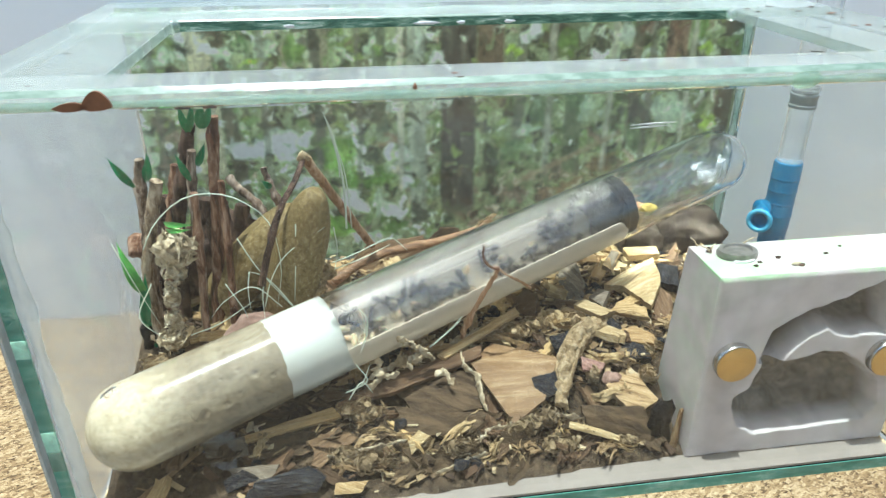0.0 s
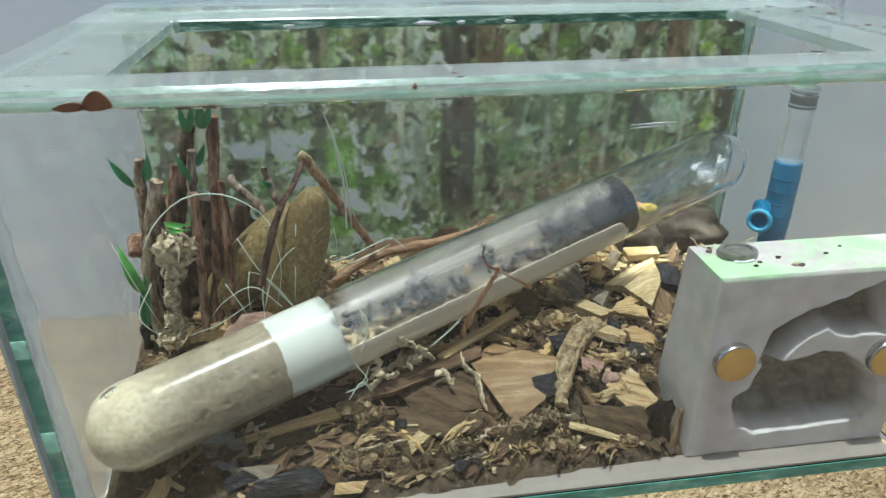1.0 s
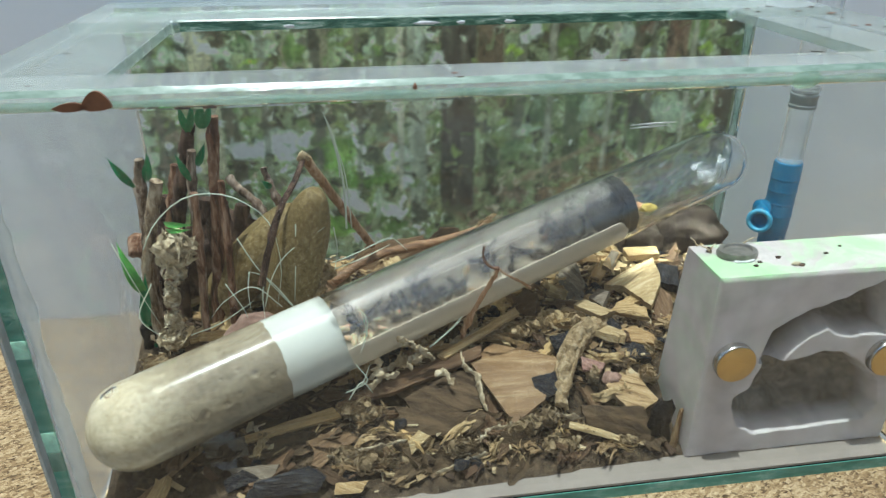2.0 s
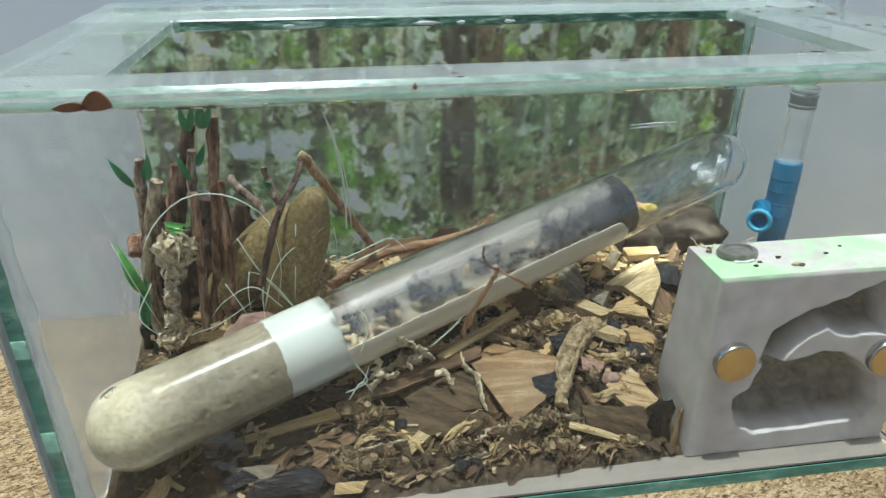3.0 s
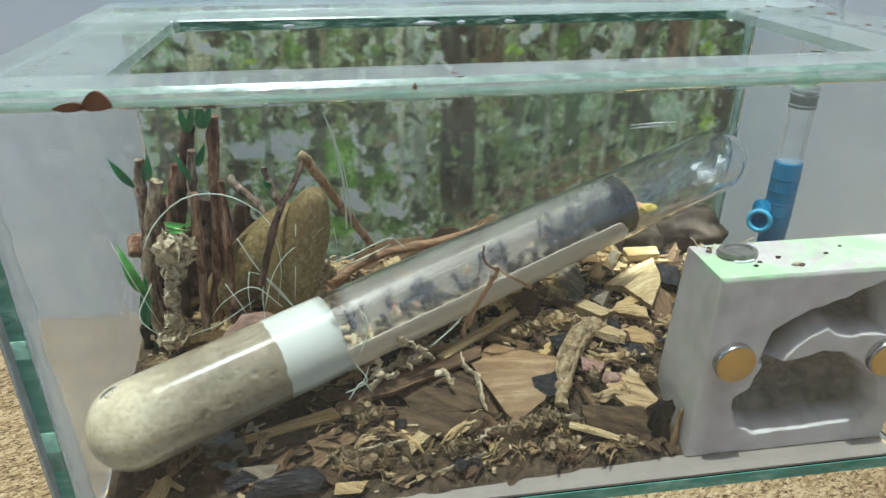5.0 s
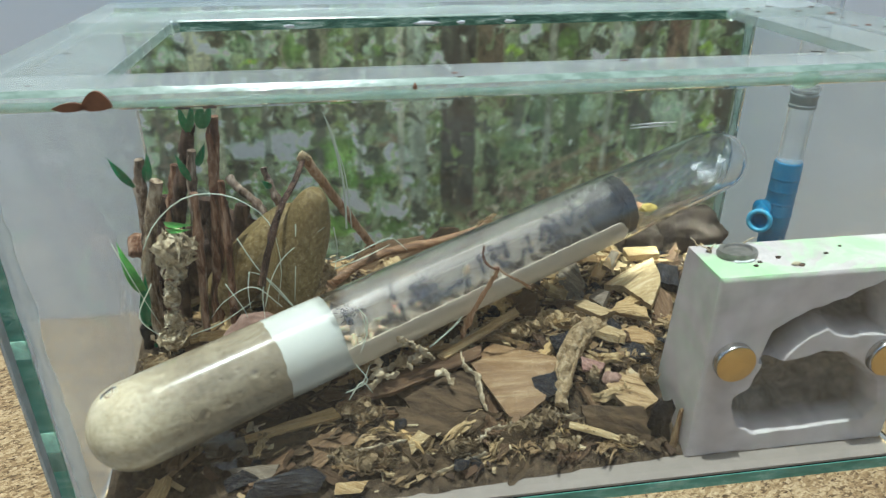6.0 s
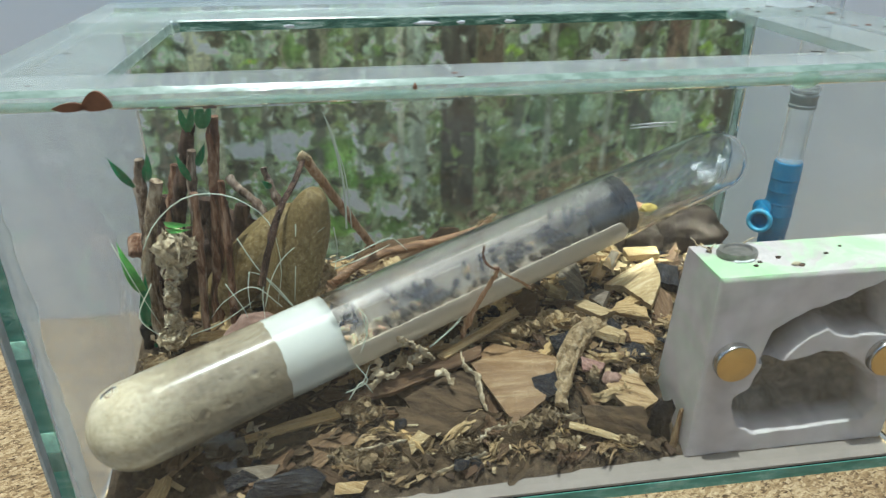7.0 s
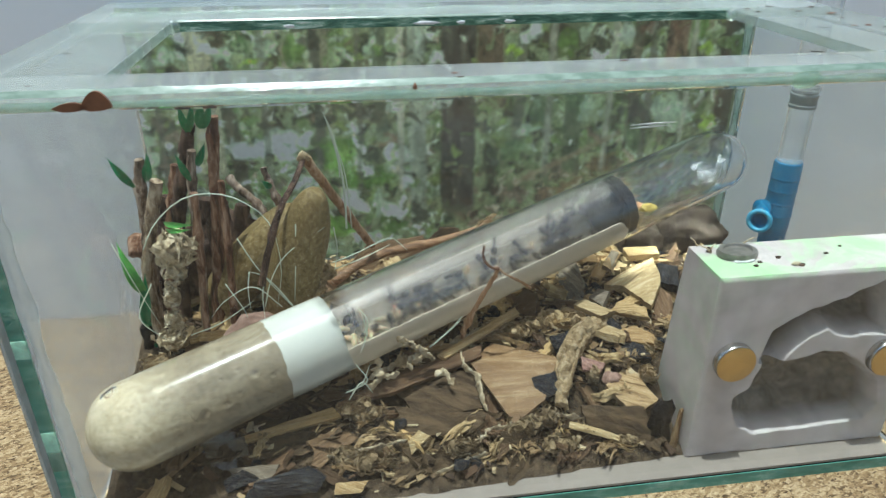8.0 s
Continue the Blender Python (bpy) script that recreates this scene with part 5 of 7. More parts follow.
stick([(-0.0261, 0.056, 0.0718), (-0.0273, 0.056, 0.0623), (-0.0278, 0.056, 0.0515), (-0.0284, 0.056, 0.0394), (-0.0302, 0.056, 0.0199)], 0.00111, 0.00111, bark_grey)
stick([(-0.0202, 0.057, 0.0797), (-0.0213, 0.057, 0.0705), (-0.0222, 0.057, 0.0612), (-0.0242, 0.057, 0.0426), (-0.0269, 0.057, 0.0189)], 0.00142, 0.00127, bark_red)
stick([(-0.021, 0.06, 0.0565), (-0.0215, 0.06, 0.0459), (-0.022, 0.06, 0.0357), (-0.0224, 0.06, 0.0213)], 0.00106, 0.00114, bark_red)
stick([(-0.0189, 0.0488, 0.0664), (-0.0193, 0.0488, 0.0573), (-0.0197, 0.0488, 0.0448), (-0.0206, 0.0488, 0.0299), (-0.0214, 0.0488, 0.0165)], 0.00080, 0.00098, bark_red)
stick([(-0.0255, 0.0492, 0.0635), (-0.0264, 0.0492, 0.0515), (-0.0273, 0.0492, 0.0387), (-0.028, 0.0492, 0.0286), (-0.0288, 0.0492, 0.0165)], 0.00085, 0.00100, bark_red)
stick([(-0.0337, 0.07, 0.0636), (-0.0369, 0.07, 0.0508), (-0.04, 0.07, 0.0372), (-0.0429, 0.07, 0.011)], 0.0012, 0.00144, bark_red)
stick([(-0.0211, 0.072, 0.0588), (-0.019, 0.0707, 0.0561), (-0.0151, 0.0693, 0.0527), (-0.0111, 0.068, 0.0473)], 0.00119, 0.00095, bark_grey)
stick([(-0.0115, 0.07, 0.0616), (-0.0106, 0.07, 0.0583), (-0.0095, 0.07, 0.0548), (-0.0082, 0.07, 0.0493), (-0.0085, 0.07, 0.0402)], 0.00088, 0.00096, bark_grey)
stick([(-0.0181, 0.07, 0.0513), (-0.0214, 0.07, 0.0376), (-0.0241, 0.07, 0.023), (-0.0267, 0.07, 0.0094)], 0.00209, 0.00241, bark_dark)
stick([(-0.0284, 0.074, 0.052), (-0.0325, 0.074, 0.04), (-0.0356, 0.074, 0.0255), (-0.0375, 0.074, 0.0078)], 0.00246, 0.00295, bark_dark)
stick([(-0.0382, 0.072, 0.0542), (-0.0422, 0.072, 0.0399), (-0.0443, 0.072, 0.0235), (-0.0454, 0.072, 0.0079)], 0.00146, 0.00178, bark_dark)
leaf((-0.0402, 0.054, 0.0639), (-0.0444, 0.052, 0.0723), 0.00249, 0.15, plastic_green)
leaf((-0.0367, 0.053, 0.0658), (-0.0347, 0.051, 0.073), 0.00291, 0.15, plastic_green)
leaf((-0.027, 0.054, 0.0649), (-0.0291, 0.052, 0.0726), 0.0022, 0.15, plastic_green)
leaf((-0.0248, 0.054, 0.0686), (-0.0218, 0.052, 0.075), 0.00234, 0.15, plastic_green)
leaf((-0.0261, 0.055, 0.0768), (-0.0268, 0.053, 0.0842), 0.00221, 0.15, plastic_green)
leaf((-0.0255, 0.055, 0.0768), (-0.0234, 0.053, 0.0846), 0.00221, 0.15, plastic_green)
leaf((-0.0227, 0.055, 0.0775), (-0.0219, 0.053, 0.0848), 0.00353, 0.15, plastic_green)
leaf((-0.0223, 0.055, 0.0775), (-0.0192, 0.053, 0.0841), 0.00265, 0.15, plastic_green)
leaf((-0.0418, 0.051, 0.0356), (-0.0456, 0.049, 0.0522), 0.00374, 0.2, plastic_green_light)
leaf((-0.0439, 0.052, 0.0258), (-0.0408, 0.05, 0.0426), 0.00347, 0.1, plastic_green)
leaf((-0.04, 0.058, 0.0593), (-0.036, 0.056, 0.0733), 0.0012, 0.1, plastic_green)
leaf((-0.0339, 0.05, 0.0559), (-0.0269, 0.048, 0.0557), 0.00186, 0.3, plastic_green_light)
leaf((-0.0334, 0.049, 0.0545), (-0.0271, 0.047, 0.055), 0.00142, 0.3, plastic_green_light)
leaf((-0.009, 0.062, 0.0589), (-0.0111, 0.06, 0.0617), 0.00215, 0.2, plastic_green)
grass_blade([(0.0098, 0.053, 0.0500), (0.0099, 0.053, 0.0582), (0.0095, 0.053, 0.0658), (0.0081, 0.053, 0.0747), (0.0060, 0.053, 0.0808)], 0.00034)
grass_blade([(0.0090, 0.0533, 0.0640), (0.0088, 0.0532, 0.0688), (0.0076, 0.0532, 0.0750), (0.0066, 0.0531, 0.0790)], 0.00022)
grass_blade([(0.0111, 0.055, 0.0493), (0.0108, 0.054, 0.0586), (0.0099, 0.053, 0.0674), (0.0076, 0.052, 0.075)], 0.00019)
grass_blade([(-0.0391, 0.047, 0.0504), (-0.0353, 0.0469, 0.057), (-0.0284, 0.0467, 0.0629), (-0.0211, 0.0466, 0.0641), (-0.0142, 0.0464, 0.0617), (-0.0085, 0.0463, 0.0554), (-0.007, 0.0461, 0.0436), (-0.0091, 0.046, 0.0323)], 0.00019)
grass_blade([(-0.0122, 0.046, 0.0325), (-0.0096, 0.0457, 0.0408), (-0.0049, 0.0453, 0.0479), (0.0046, 0.045, 0.0544)], 0.00019)
grass_blade([(-0.0044, 0.045, 0.0316), (-0.0086, 0.0447, 0.0389), (-0.0116, 0.0443, 0.0426), (-0.0148, 0.044, 0.0441)], 0.00023)
grass_blade([(-0.0148, 0.045, 0.0433), (-0.0157, 0.0455, 0.0382), (-0.0158, 0.046, 0.0315)], 0.00019)
grass_blade([(-0.0111, 0.046, 0.0424), (-0.0124, 0.046, 0.0359), (-0.0126, 0.046, 0.0291)], 0.00019)
grass_blade([(-0.0023, 0.045, 0.0556), (-0.0031, 0.0455, 0.0469), (-0.0046, 0.046, 0.0336)], 0.00019)
grass_blade([(-0.0078, 0.045, 0.0328), (-0.0142, 0.045, 0.0391), (-0.0216, 0.045, 0.0357), (-0.0257, 0.045, 0.031)], 0.00019)
grass_blade([(-0.0211, 0.046, 0.04), (-0.0178, 0.046, 0.033), (-0.0168, 0.046, 0.0295)], 0.00019)
grass_blade([(-0.0313, 0.045, 0.0264), (-0.024, 0.0455, 0.0288), (-0.0148, 0.046, 0.0345)], 0.00019)
grass_blade([(-0.0383, 0.045, 0.042), (-0.0427, 0.045, 0.0325), (-0.0371, 0.045, 0.0252)], 0.00019)
grass_blade([(-0.0456, 0.046, 0.0529), (-0.0425, 0.046, 0.0418), (-0.0386, 0.046, 0.0298)], 0.00019)
grass_blade([(-0.0165, 0.045, 0.0528), (-0.0128, 0.045, 0.0447), (-0.0075, 0.045, 0.0361), (-0.0037, 0.045, 0.0307)], 0.00019)
grass_blade([(-0.0014, 0.049, 0.0332), (0.0003, 0.0485, 0.0418), (0.002, 0.048, 0.0484)], 0.00019)
grass_blade([(0.0017, 0.058, 0.0367), (0.0103, 0.0585, 0.0392), (0.0185, 0.059, 0.0427), (0.0221, 0.0595, 0.0431), (0.0259, 0.06, 0.0391)], 0.00023)
grass_blade([(0.003, 0.058, 0.0348), (0.0133, 0.059, 0.0379), (0.0213, 0.06, 0.0412)], 0.00021)
grass_blade([(0.0064, 0.056, 0.0492), (0.0069, 0.056, 0.0425), (0.0053, 0.056, 0.0339)], 0.00019)
grass_blade([(0.0131, 0.023, 0.0366), (0.0131, 0.0225, 0.0415), (0.0112, 0.022, 0.045)], 0.00021)
grass_blade([(0.0115, 0.023, 0.032), (0.0129, 0.0225, 0.0377), (0.0121, 0.022, 0.0434)], 0.00018)
grass_blade([(0.0288, 0.034, 0.0243), (0.0332, 0.034, 0.0282), (0.0368, 0.034, 0.0317)], 0.00029)
grass_blade([(0.0294, 0.033, 0.0253), (0.0346, 0.0335, 0.0301), (0.0372, 0.034, 0.0329)], 0.00021)
grass_blade([(0.0101, 0.022, 0.0296), (0.0124, 0.022, 0.0245), (0.0072, 0.022, 0.0217)], 0.00021)
grass_blade([(0.0079, 0.022, 0.0196), (0.0111, 0.022, 0.0243), (0.0136, 0.022, 0.021)], 0.00021)
grass_blade([(0.0072, 0.022, 0.0217), (0.011, 0.022, 0.0236), (0.0133, 0.022, 0.0293)], 0.00021)

part("stem", noisy_rod([(-0.0425, 0.0525, 0.015), (-0.0435, 0.0522, 0.024), (-0.0428, 0.0518, 0.034)], 0.0010, 0.0008, 77, 12), plastic_green, plant, "", 60)
part("foot", noisy_rod([(-0.0440, 0.0520, 0.012), (-0.0440, 0.0520, 0.026)], 0.0019, 0.0014, 78, 8), coal_crust, plant, "black plastic foot", 60)


def big_pebble(top, low, half_w, half_d, lean, taper, seed, label):
    """A long smooth river pebble with blunt rounded ends."""
    top, low = Vector(top), Vector(low)
    bm = bmesh.new()
    bmesh.ops.create_icosphere(bm, subdivisions=6, radius=1)
    axis = top - low
    m = Matrix.Translation((top + low) / 2) @ rot_to(axis, radians(lean))
    square = lambda a, p: math.copysign(abs(a) ** p, a)
    for v in bm.verts:
        c = v.co.copy()
        s = 1 + 0.05 * noise.noise(c * 1.7 + Vector((seed, 0, 0))) + 0.008 * noise.noise(c * 22) + 0.006 * noise.noise(c * 60)
        x = square(c.x, 0.80)
        k = 1.0 - taper * x
        v.co = m @ (Vector((x * axis.length / 2, square(c.y, 0.92) * half_w * k, square(c.z, 0.92) * half_d * k)) * s)
    single("pebble", bm, pebble, low, label, "stone", "leaning pebbles", smooth=180)


big_pebble((0.0030, 0.0480, 0.0634), (-0.0115, 0.0590, 0.0130), 0.0068, 0.0066, 0, 0.0, 1, "long smooth olive-tan river pebble leaning upright")
big_pebble((-0.0030, 0.0600, 0.0530), (-0.0310, 0.0650, 0.0200), 0.0095, 0.0070, 0, 0.0, 4, "broad olive-tan river pebble leaning behind the twigs")


def moss_clump(name, at, r, seed, label, strands=60, stretch=(1, 1, 1), material=None, down=None):
    """A crumpled wad of short curled fibre ribbons."""
    rnd = random.Random(seed)
    bm = bmesh.new()
    at = Vector(at)
    lie = Vector((rnd.uniform(-1, 1) * stretch[0], rnd.uniform(-0.6, 0.6), rnd.uniform(-0.7, 0.7) * stretch[2])).normalized()
    for k in range(2 * strands):
        d = Vector((rnd.gauss(0, 1), rnd.gauss(0, 1), rnd.gauss(0, 1))).normalized()
        c = at + Vector((d.x * stretch[0], d.y * stretch[1], d.z * stretch[2])) * r * rnd.uniform(0.35, 1.05)
        t = (d.cross(Vector((rnd.gauss(0, 1), rnd.gauss(0, 1), rnd.gauss(0, 1)))).normalized() + lie * rnd.choice((-0.5, 0.5))).normalized()
        broad = k % 3 == 0
        L = r * (rnd.uniform(0.6, 1.1) if broad else rnd.uniform(0.7, 1.5))
        pts = [c - t * L * 0.5 - d * L * rnd.uniform(0.0, 0.25), c - t * L * 0.15 + d * L * rnd.uniform(0.02, 0.2), c + t * L * 0.2 + d * L * rnd.uniform(-0.05, 0.15), c + t * L * 0.5 - d * L * rnd.uniform(0.0, 0.25)]
        w = r * (rnd.uniform(0.13, 0.28) if broad else rnd.uniform(0.05, 0.13))
        rod(smooth_path(pts, 8), lambda u: w * (0.25 + math.sin(math.pi * u) * 0.85), 6, 0.9, k, 0.14, bm, 900.0)
    core = bmesh.new()
    bmesh.ops.create_icosphere(core, subdivisions=3, radius=1)
    for v in core.verts:
        v.co = at + Vector((v.co.x * stretch[0], v.co.y * stretch[1], v.co.z * stretch[2])) * r * 0.60 * (1 + 0.3 * noise.noise(v.co * 3 + Vector((seed, 0, 0))))
    merge(bm, core)
    return single(name, bm, material or moss_fibre, at, label, "moss", "dried moss wads", smooth=35)


# hanging wads use the paler fibre, its lighter colour standing in for sunlight
moss_clump("dried_moss", (-0.0319, 0.0475, 0.0500), 0.0044, 1, "knobbly wad of tan dried moss caught on the twigs", 90, (1.05, 0.8, 0.95), material=pale_fibre)
moss_clump("dried_moss", (-0.0330, 0.0475, 0.0437), 0.0030, 2, "grey-tan dried moss wad hanging between twigs", 50, (0.9, 0.8, 1.0), material=pale_fibre)
moss_clump("dried_moss", (-0.0345, 0.0470, 0.0370), 0.0027, 3, "trailing strand of tan dried moss", 50, (0.75, 0.7, 1.4), material=pale_fibre)
moss_clump("dried_moss", (-0.0352, 0.0465, 0.0305), 0.0025, 4, "trailing strand of tan dried moss", 50, (0.8, 0.7, 1.4), material=pale_fibre)
moss_clump("dried_moss", (-0.0368, 0.0460, 0.0250), 0.0029, 5, "tan dried moss heaped behind the tube", 60, (1.4, 0.8, 0.9), material=pale_fibre)
moss_clump("dried_moss", (-0.0405, 0.0430, 0.0205), 0.0026, 6, "tan dried moss heaped behind the tube", 50, (1.5, 0.8, 0.8))
moss_clump("dried_moss", (0.0862, 0.0315, 0.0190), 0.0030, 91, "crumpled tan moss wad against the plaster block", 60, (0.6, 1.0, 0.8))
moss_clump("dried_moss", (0.0845, 0.0255, 0.0165), 0.0028, 92, "crumpled tan moss wad against the plaster block", 60, (0.7, 1.0, 0.8))
moss_clump("dried_moss", (0.0030, 0.0560, 0.0365), 0.0027, 7, "small pale wad of dried moss beside the pebble", 60)
moss_clump("dried_moss", (0.0010, 0.0540, 0.0325), 0.0022, 8, "small pale wad of dried moss beside the pebble", 40)
crumb("pink_stone", Vector((-0.0155, 0.0470, 0.0255)), 0.0062, pink_rock, "rough pinkish stone behind the tube", "stone", 6, (1.15, 0.7, 0.7), 0.3)
crumb("stump", Vector((-0.0435, 0.0600, 0.0455)), 0.0034, bark_red, "cut reddish-brown wood stub among the twigs", "wood", 9, (1.0, 1.2, 1.05), 0.25, sub=3)
crumb("driftwood", Vector((-0.0240, 0.0720, 0.0330)), 0.0130, bark_dark, "dark weathered driftwood piece behind the twigs", "wood", 12, (0.75, 0.45, 1.25), 0.55, 1.4, 4)
crumb("brown_stone", Vector((0.1235, 0.0900, 0.0230)), 0.0100, brown_rock, "brown stone under the far end of the tube", "stone", 13, (1.5, 0.7, 0.85), 0.3, 1.3, 4)
crumb("brown_stone", Vector((0.1080, 0.0880, 0.0210)), 0.0075, brown_rock, "dark brown stone under the tube", "stone", 14, (1.1, 0.7, 0.9), 0.4, 1.3, 4)


def rim_scale():
    """A brown papery seed scale stuck under the front rim."""
    bm = bmesh.new()
    for cx, w, h in ((0.0058, 0.0024, 0.0026), (0.0020, 0.0027, 0.0009)):
        n = 18
        pts = [(cx - w + 2 * w * k / n, h * math.sin(math.pi * (k / n) ** 1.25) ** 0.7) for k in range(n + 1)] + [(cx + w * 0.4, -0.0005), (cx - w * 0.4, -0.0006)]
        a = [bm.verts.new((-0.0322 + x, -0.0017 - 0.12 * z, 0.0977 + z)) for x, z in pts]
        b = [bm.verts.new((v.co.x, v.co.y + 0.0006, v.co.z)) for v in a]
        bm.faces.new(a)
        bm.faces.new(list(reversed(b)))
        for i in range(len(a)):
            j = (i + 1) % len(a)
            bm.faces.new((a[i], b[i], b[j], a[j]))
    single("seed_scale", bm, dry_leaf, (-0.0270, -0.0014, 0.0970), "red-brown papery seed scale stuck on the glass rim", "seed")


rim_scale()


def dry_sprig():
    t = holder("dry_sprig", (0.0394, 0.0400, 0.0200), "withered thin brown sprig leaning on the tube", "sprig")
    part("stalk", noisy_rod([(0.0385, 0.0410, 0.0215), (0.0394, 0.0395, 0.0272), (0.0420, 0.0375, 0.0345), (0.0444, 0.0355, 0.0410), (0.0463, 0.0350, 0.0452)], 0.0008, 0.0005, 51, 24, 7, 0.4, 3, 0.6), stalk_brown, t)
    part("side_shoot", noisy_rod([(0.0463, 0.0350, 0.0452), (0.0445, 0.0350, 0.0455), (0.0429, 0.0350, 0.0470), (0.0422, 0.0350, 0.0492), (0.0424, 0.0350, 0.0517)], 0.00045, 0.0002, 52, 18, 6, 0.4, 2), bark_red, t)
    part("side_shoot", noisy_rod([(0.0463, 0.0350, 0.0450), (0.0480, 0.0355, 0.0432), (0.0500, 0.0360, 0.0417), (0.0535, 0.0385, 0.0385), (0.0560, 0.0400, 0.0360)], 0.0003, 0.00045, 53, 18, 6, 0.4, 1, 0.5), stalk_brown, t)


dry_sprig()


# ---- wood chips ----
def chip_mesh(name, material, seed, length=1.0, width=0.62, thick=0.2, curl=0.0, sides=9, split=0.16):
    """A split flake of wood of unit size: ragged ends, grain ridges along x, its two faces not quite level."""
    rnd = random.Random(seed)
    bm = bmesh.new()
    n, k = 7, 5
    top, low = [], []
    ends0 = [rnd.uniform(-split, split) for _ in range(k + 1)]
    ends1 = [rnd.uniform(-split, split) for _ in range(k + 1)]
    skew = rnd.uniform(-0.9, 0.9)
    slope0, slope1 = rnd.uniform(0.6, 1.1), rnd.uniform(0.5, 1.1)
    ridge = [rnd.uniform(-0.25, 0.25) for _ in range(k + 1)]
    wl, wr = rnd.uniform(0.65, 1.0), rnd.uniform(0.55, 1.0)
    for i in range(n + 1):
        u = i / n
        rt, rl = [], []
        w = (wl + (wr - wl) * u) * (1 + 0.08 * rnd.uniform(-1, 1))
        for j in range(k + 1):
            q = j / k - 0.5
            x = (u - 0.5) * length + (ends0[j] * (1 - u) + ends1[j] * u) + skew * q * 0.4
            y = q * width * w + 0.03 * rnd.uniform(-1, 1)
            th = thick * 0.75 * (1 + 0.10 * rnd.uniform(-1, 1)) * (slope0 + (slope1 - slope0) * u)
            bend = curl * (4 * q * q - 0.5) + 0.35 * curl * (2 * u - 1) ** 2
            rt.append(bm.verts.new((x, y, bend + th * (1 + ridge[j]))))
            rl.append(bm.verts.new((x + 0.02 * rnd.uniform(-1, 1), y * 0.94, bend - th * 0.6)))
        top.append(rt)
        low.append(rl)
    for i in range(n):
        for j in range(k):
            bm.faces.new((top[i][j], top[i + 1][j], top[i + 1][j + 1], top[i][j + 1]))
            bm.faces.new((low[i][j], low[i][j + 1], low[i + 1][j + 1], low[i + 1][j]))
        bm.faces.new((top[i][0], low[i][0], low[i + 1][0], top[i + 1][0]))
        bm.faces.new((top[i][k], top[i + 1][k], low[i + 1][k], low[i][k]))
    for j in range(k):
        bm.faces.new((top[0][j], top[0][j + 1], low[0][j + 1], low[0][j]))
        bm.faces.new((top[n][j], low[n][j], low[n][j + 1], top[n][j + 1]))
    return mesh_of(name, bm, material, 18)


def lump_mesh(name, material, seed):
    """A broken angular lump of unit size."""
    rnd = random.Random(seed)
    bm = bmesh.new()
    for _ in range(16):
        d = Vector((rnd.gauss(0, 1), rnd.gauss(0, 1), rnd.gauss(0, 1))).normalized()
        bm.verts.new((d.x * 0.5 * rnd.uniform(0.7, 1), d.y * 0.38 * rnd.uniform(0.7, 1), d.z * 0.26 * rnd.uniform(0.7, 1)))
    r = bmesh.ops.convex_hull(bm, input=bm.verts[:])
    for v in [v for v in bm.verts if not v.link_faces]:
        bm.verts.remove(v)
    bmesh.ops.bevel(bm, geom=bm.edges[:], offset=0.02, segments=1, affect="EDGES")
    return mesh_of(name, bm, material, 25)


def curl_mesh(name, seed, strands=7):
    """A curled shred of fibrous shavings of unit size."""
    rnd = random.Random(seed)
    bm = bmesh.new()
    spine = [Vector((-0.5 + k / 4, 0.16 * rnd.uniform(-1, 1), 0.10 * rnd.uniform(-0.4, 1))) for k in range(5)]
    for s in range(strands):
        off = Vector((0, rnd.gauss(0, 0.055), rnd.gauss(0, 0.045)))
        a, b = rnd.uniform(0, 0.35), rnd.uniform(0.6, 1.0)
        pts = smooth_path([p + off + Vector((rnd.gauss(0, 0.02), rnd.gauss(0, 0.035), rnd.gauss(0, 0.03))) for p in spine], 15)
        pts = pts[int(a * 8):max(int(a * 8) + 5, int(b * 15))]
        w = rnd.uniform(0.018, 0.055)
        rod(pts, lambda u: w * (0.45 + 0.7 * math.sin(math.pi * u)), 5, 0.9, seed * 9 + s, 0.45, bm, freq=14.0)
    for s in range(strands):
        p = spine[rnd.randint(0, 4)] + Vector((rnd.gauss(0, 0.05), rnd.gauss(0, 0.06), rnd.gauss(0, 0.04)))
        d = Vector((rnd.gauss(0, 1), rnd.gauss(0, 1), rnd.gauss(0, 0.7))).normalized() * rnd.uniform(0.08, 0.2)
        rod([p, p + d * 0.5 + Vector((0, 0, 0.03)), p + d], lambda u: 0.022 * (1 - 0.7 * u), 4, 0.5, s, 0.5, bm, freq=14.0)
    return mesh_of(name, bm, fibre, 70)


TAN = [chip_mesh("wood_chip", chip_tan, k, width=0.35 + 0.09 * (k % 5), thick=0.14 + 0.035 * (k % 4), curl=0.03 * (k % 3)) for k in range(9)]
YEL = [chip_mesh("wood_chip", chip_yellow, 20 + k, width=0.55 + 0.1 * (k % 3), thick=0.2, curl=0.05, split=0.12) for k in range(4)]
BRN = [chip_mesh("bark_chip", chip_brown, 40 + k, width=0.3 + 0.1 * (k % 5), thick=0.09 + 0.03 * (k % 3), curl=0.05 * (k % 3)) for k in range(8)]
DRK = [chip_mesh("bark_chip", chip_dark, 50 + k, width=0.4 + 0.1 * k, thick=0.08, curl=0.08) for k in range(4)]
BRK = [chip_mesh("bark_flake", bark_sheet, 60 + k, width=0.8, thick=0.05, curl=0.10, split=0.10) for k in range(2)]
SPL = [chip_mesh("splinter", m, 70 + k, width=0.10 + 0.03 * k, thick=0.06, split=0.10) for k, m in enumerate((chip_tan, chip_brown, bark_sheet))]
COAL = [lump_mesh("charcoal_lump", charcoal, 80 + k) for k in range(5)]
CURL = [curl_mesh("fibre_shred", 90 + k, 6 + k % 4) for k in range(7)]

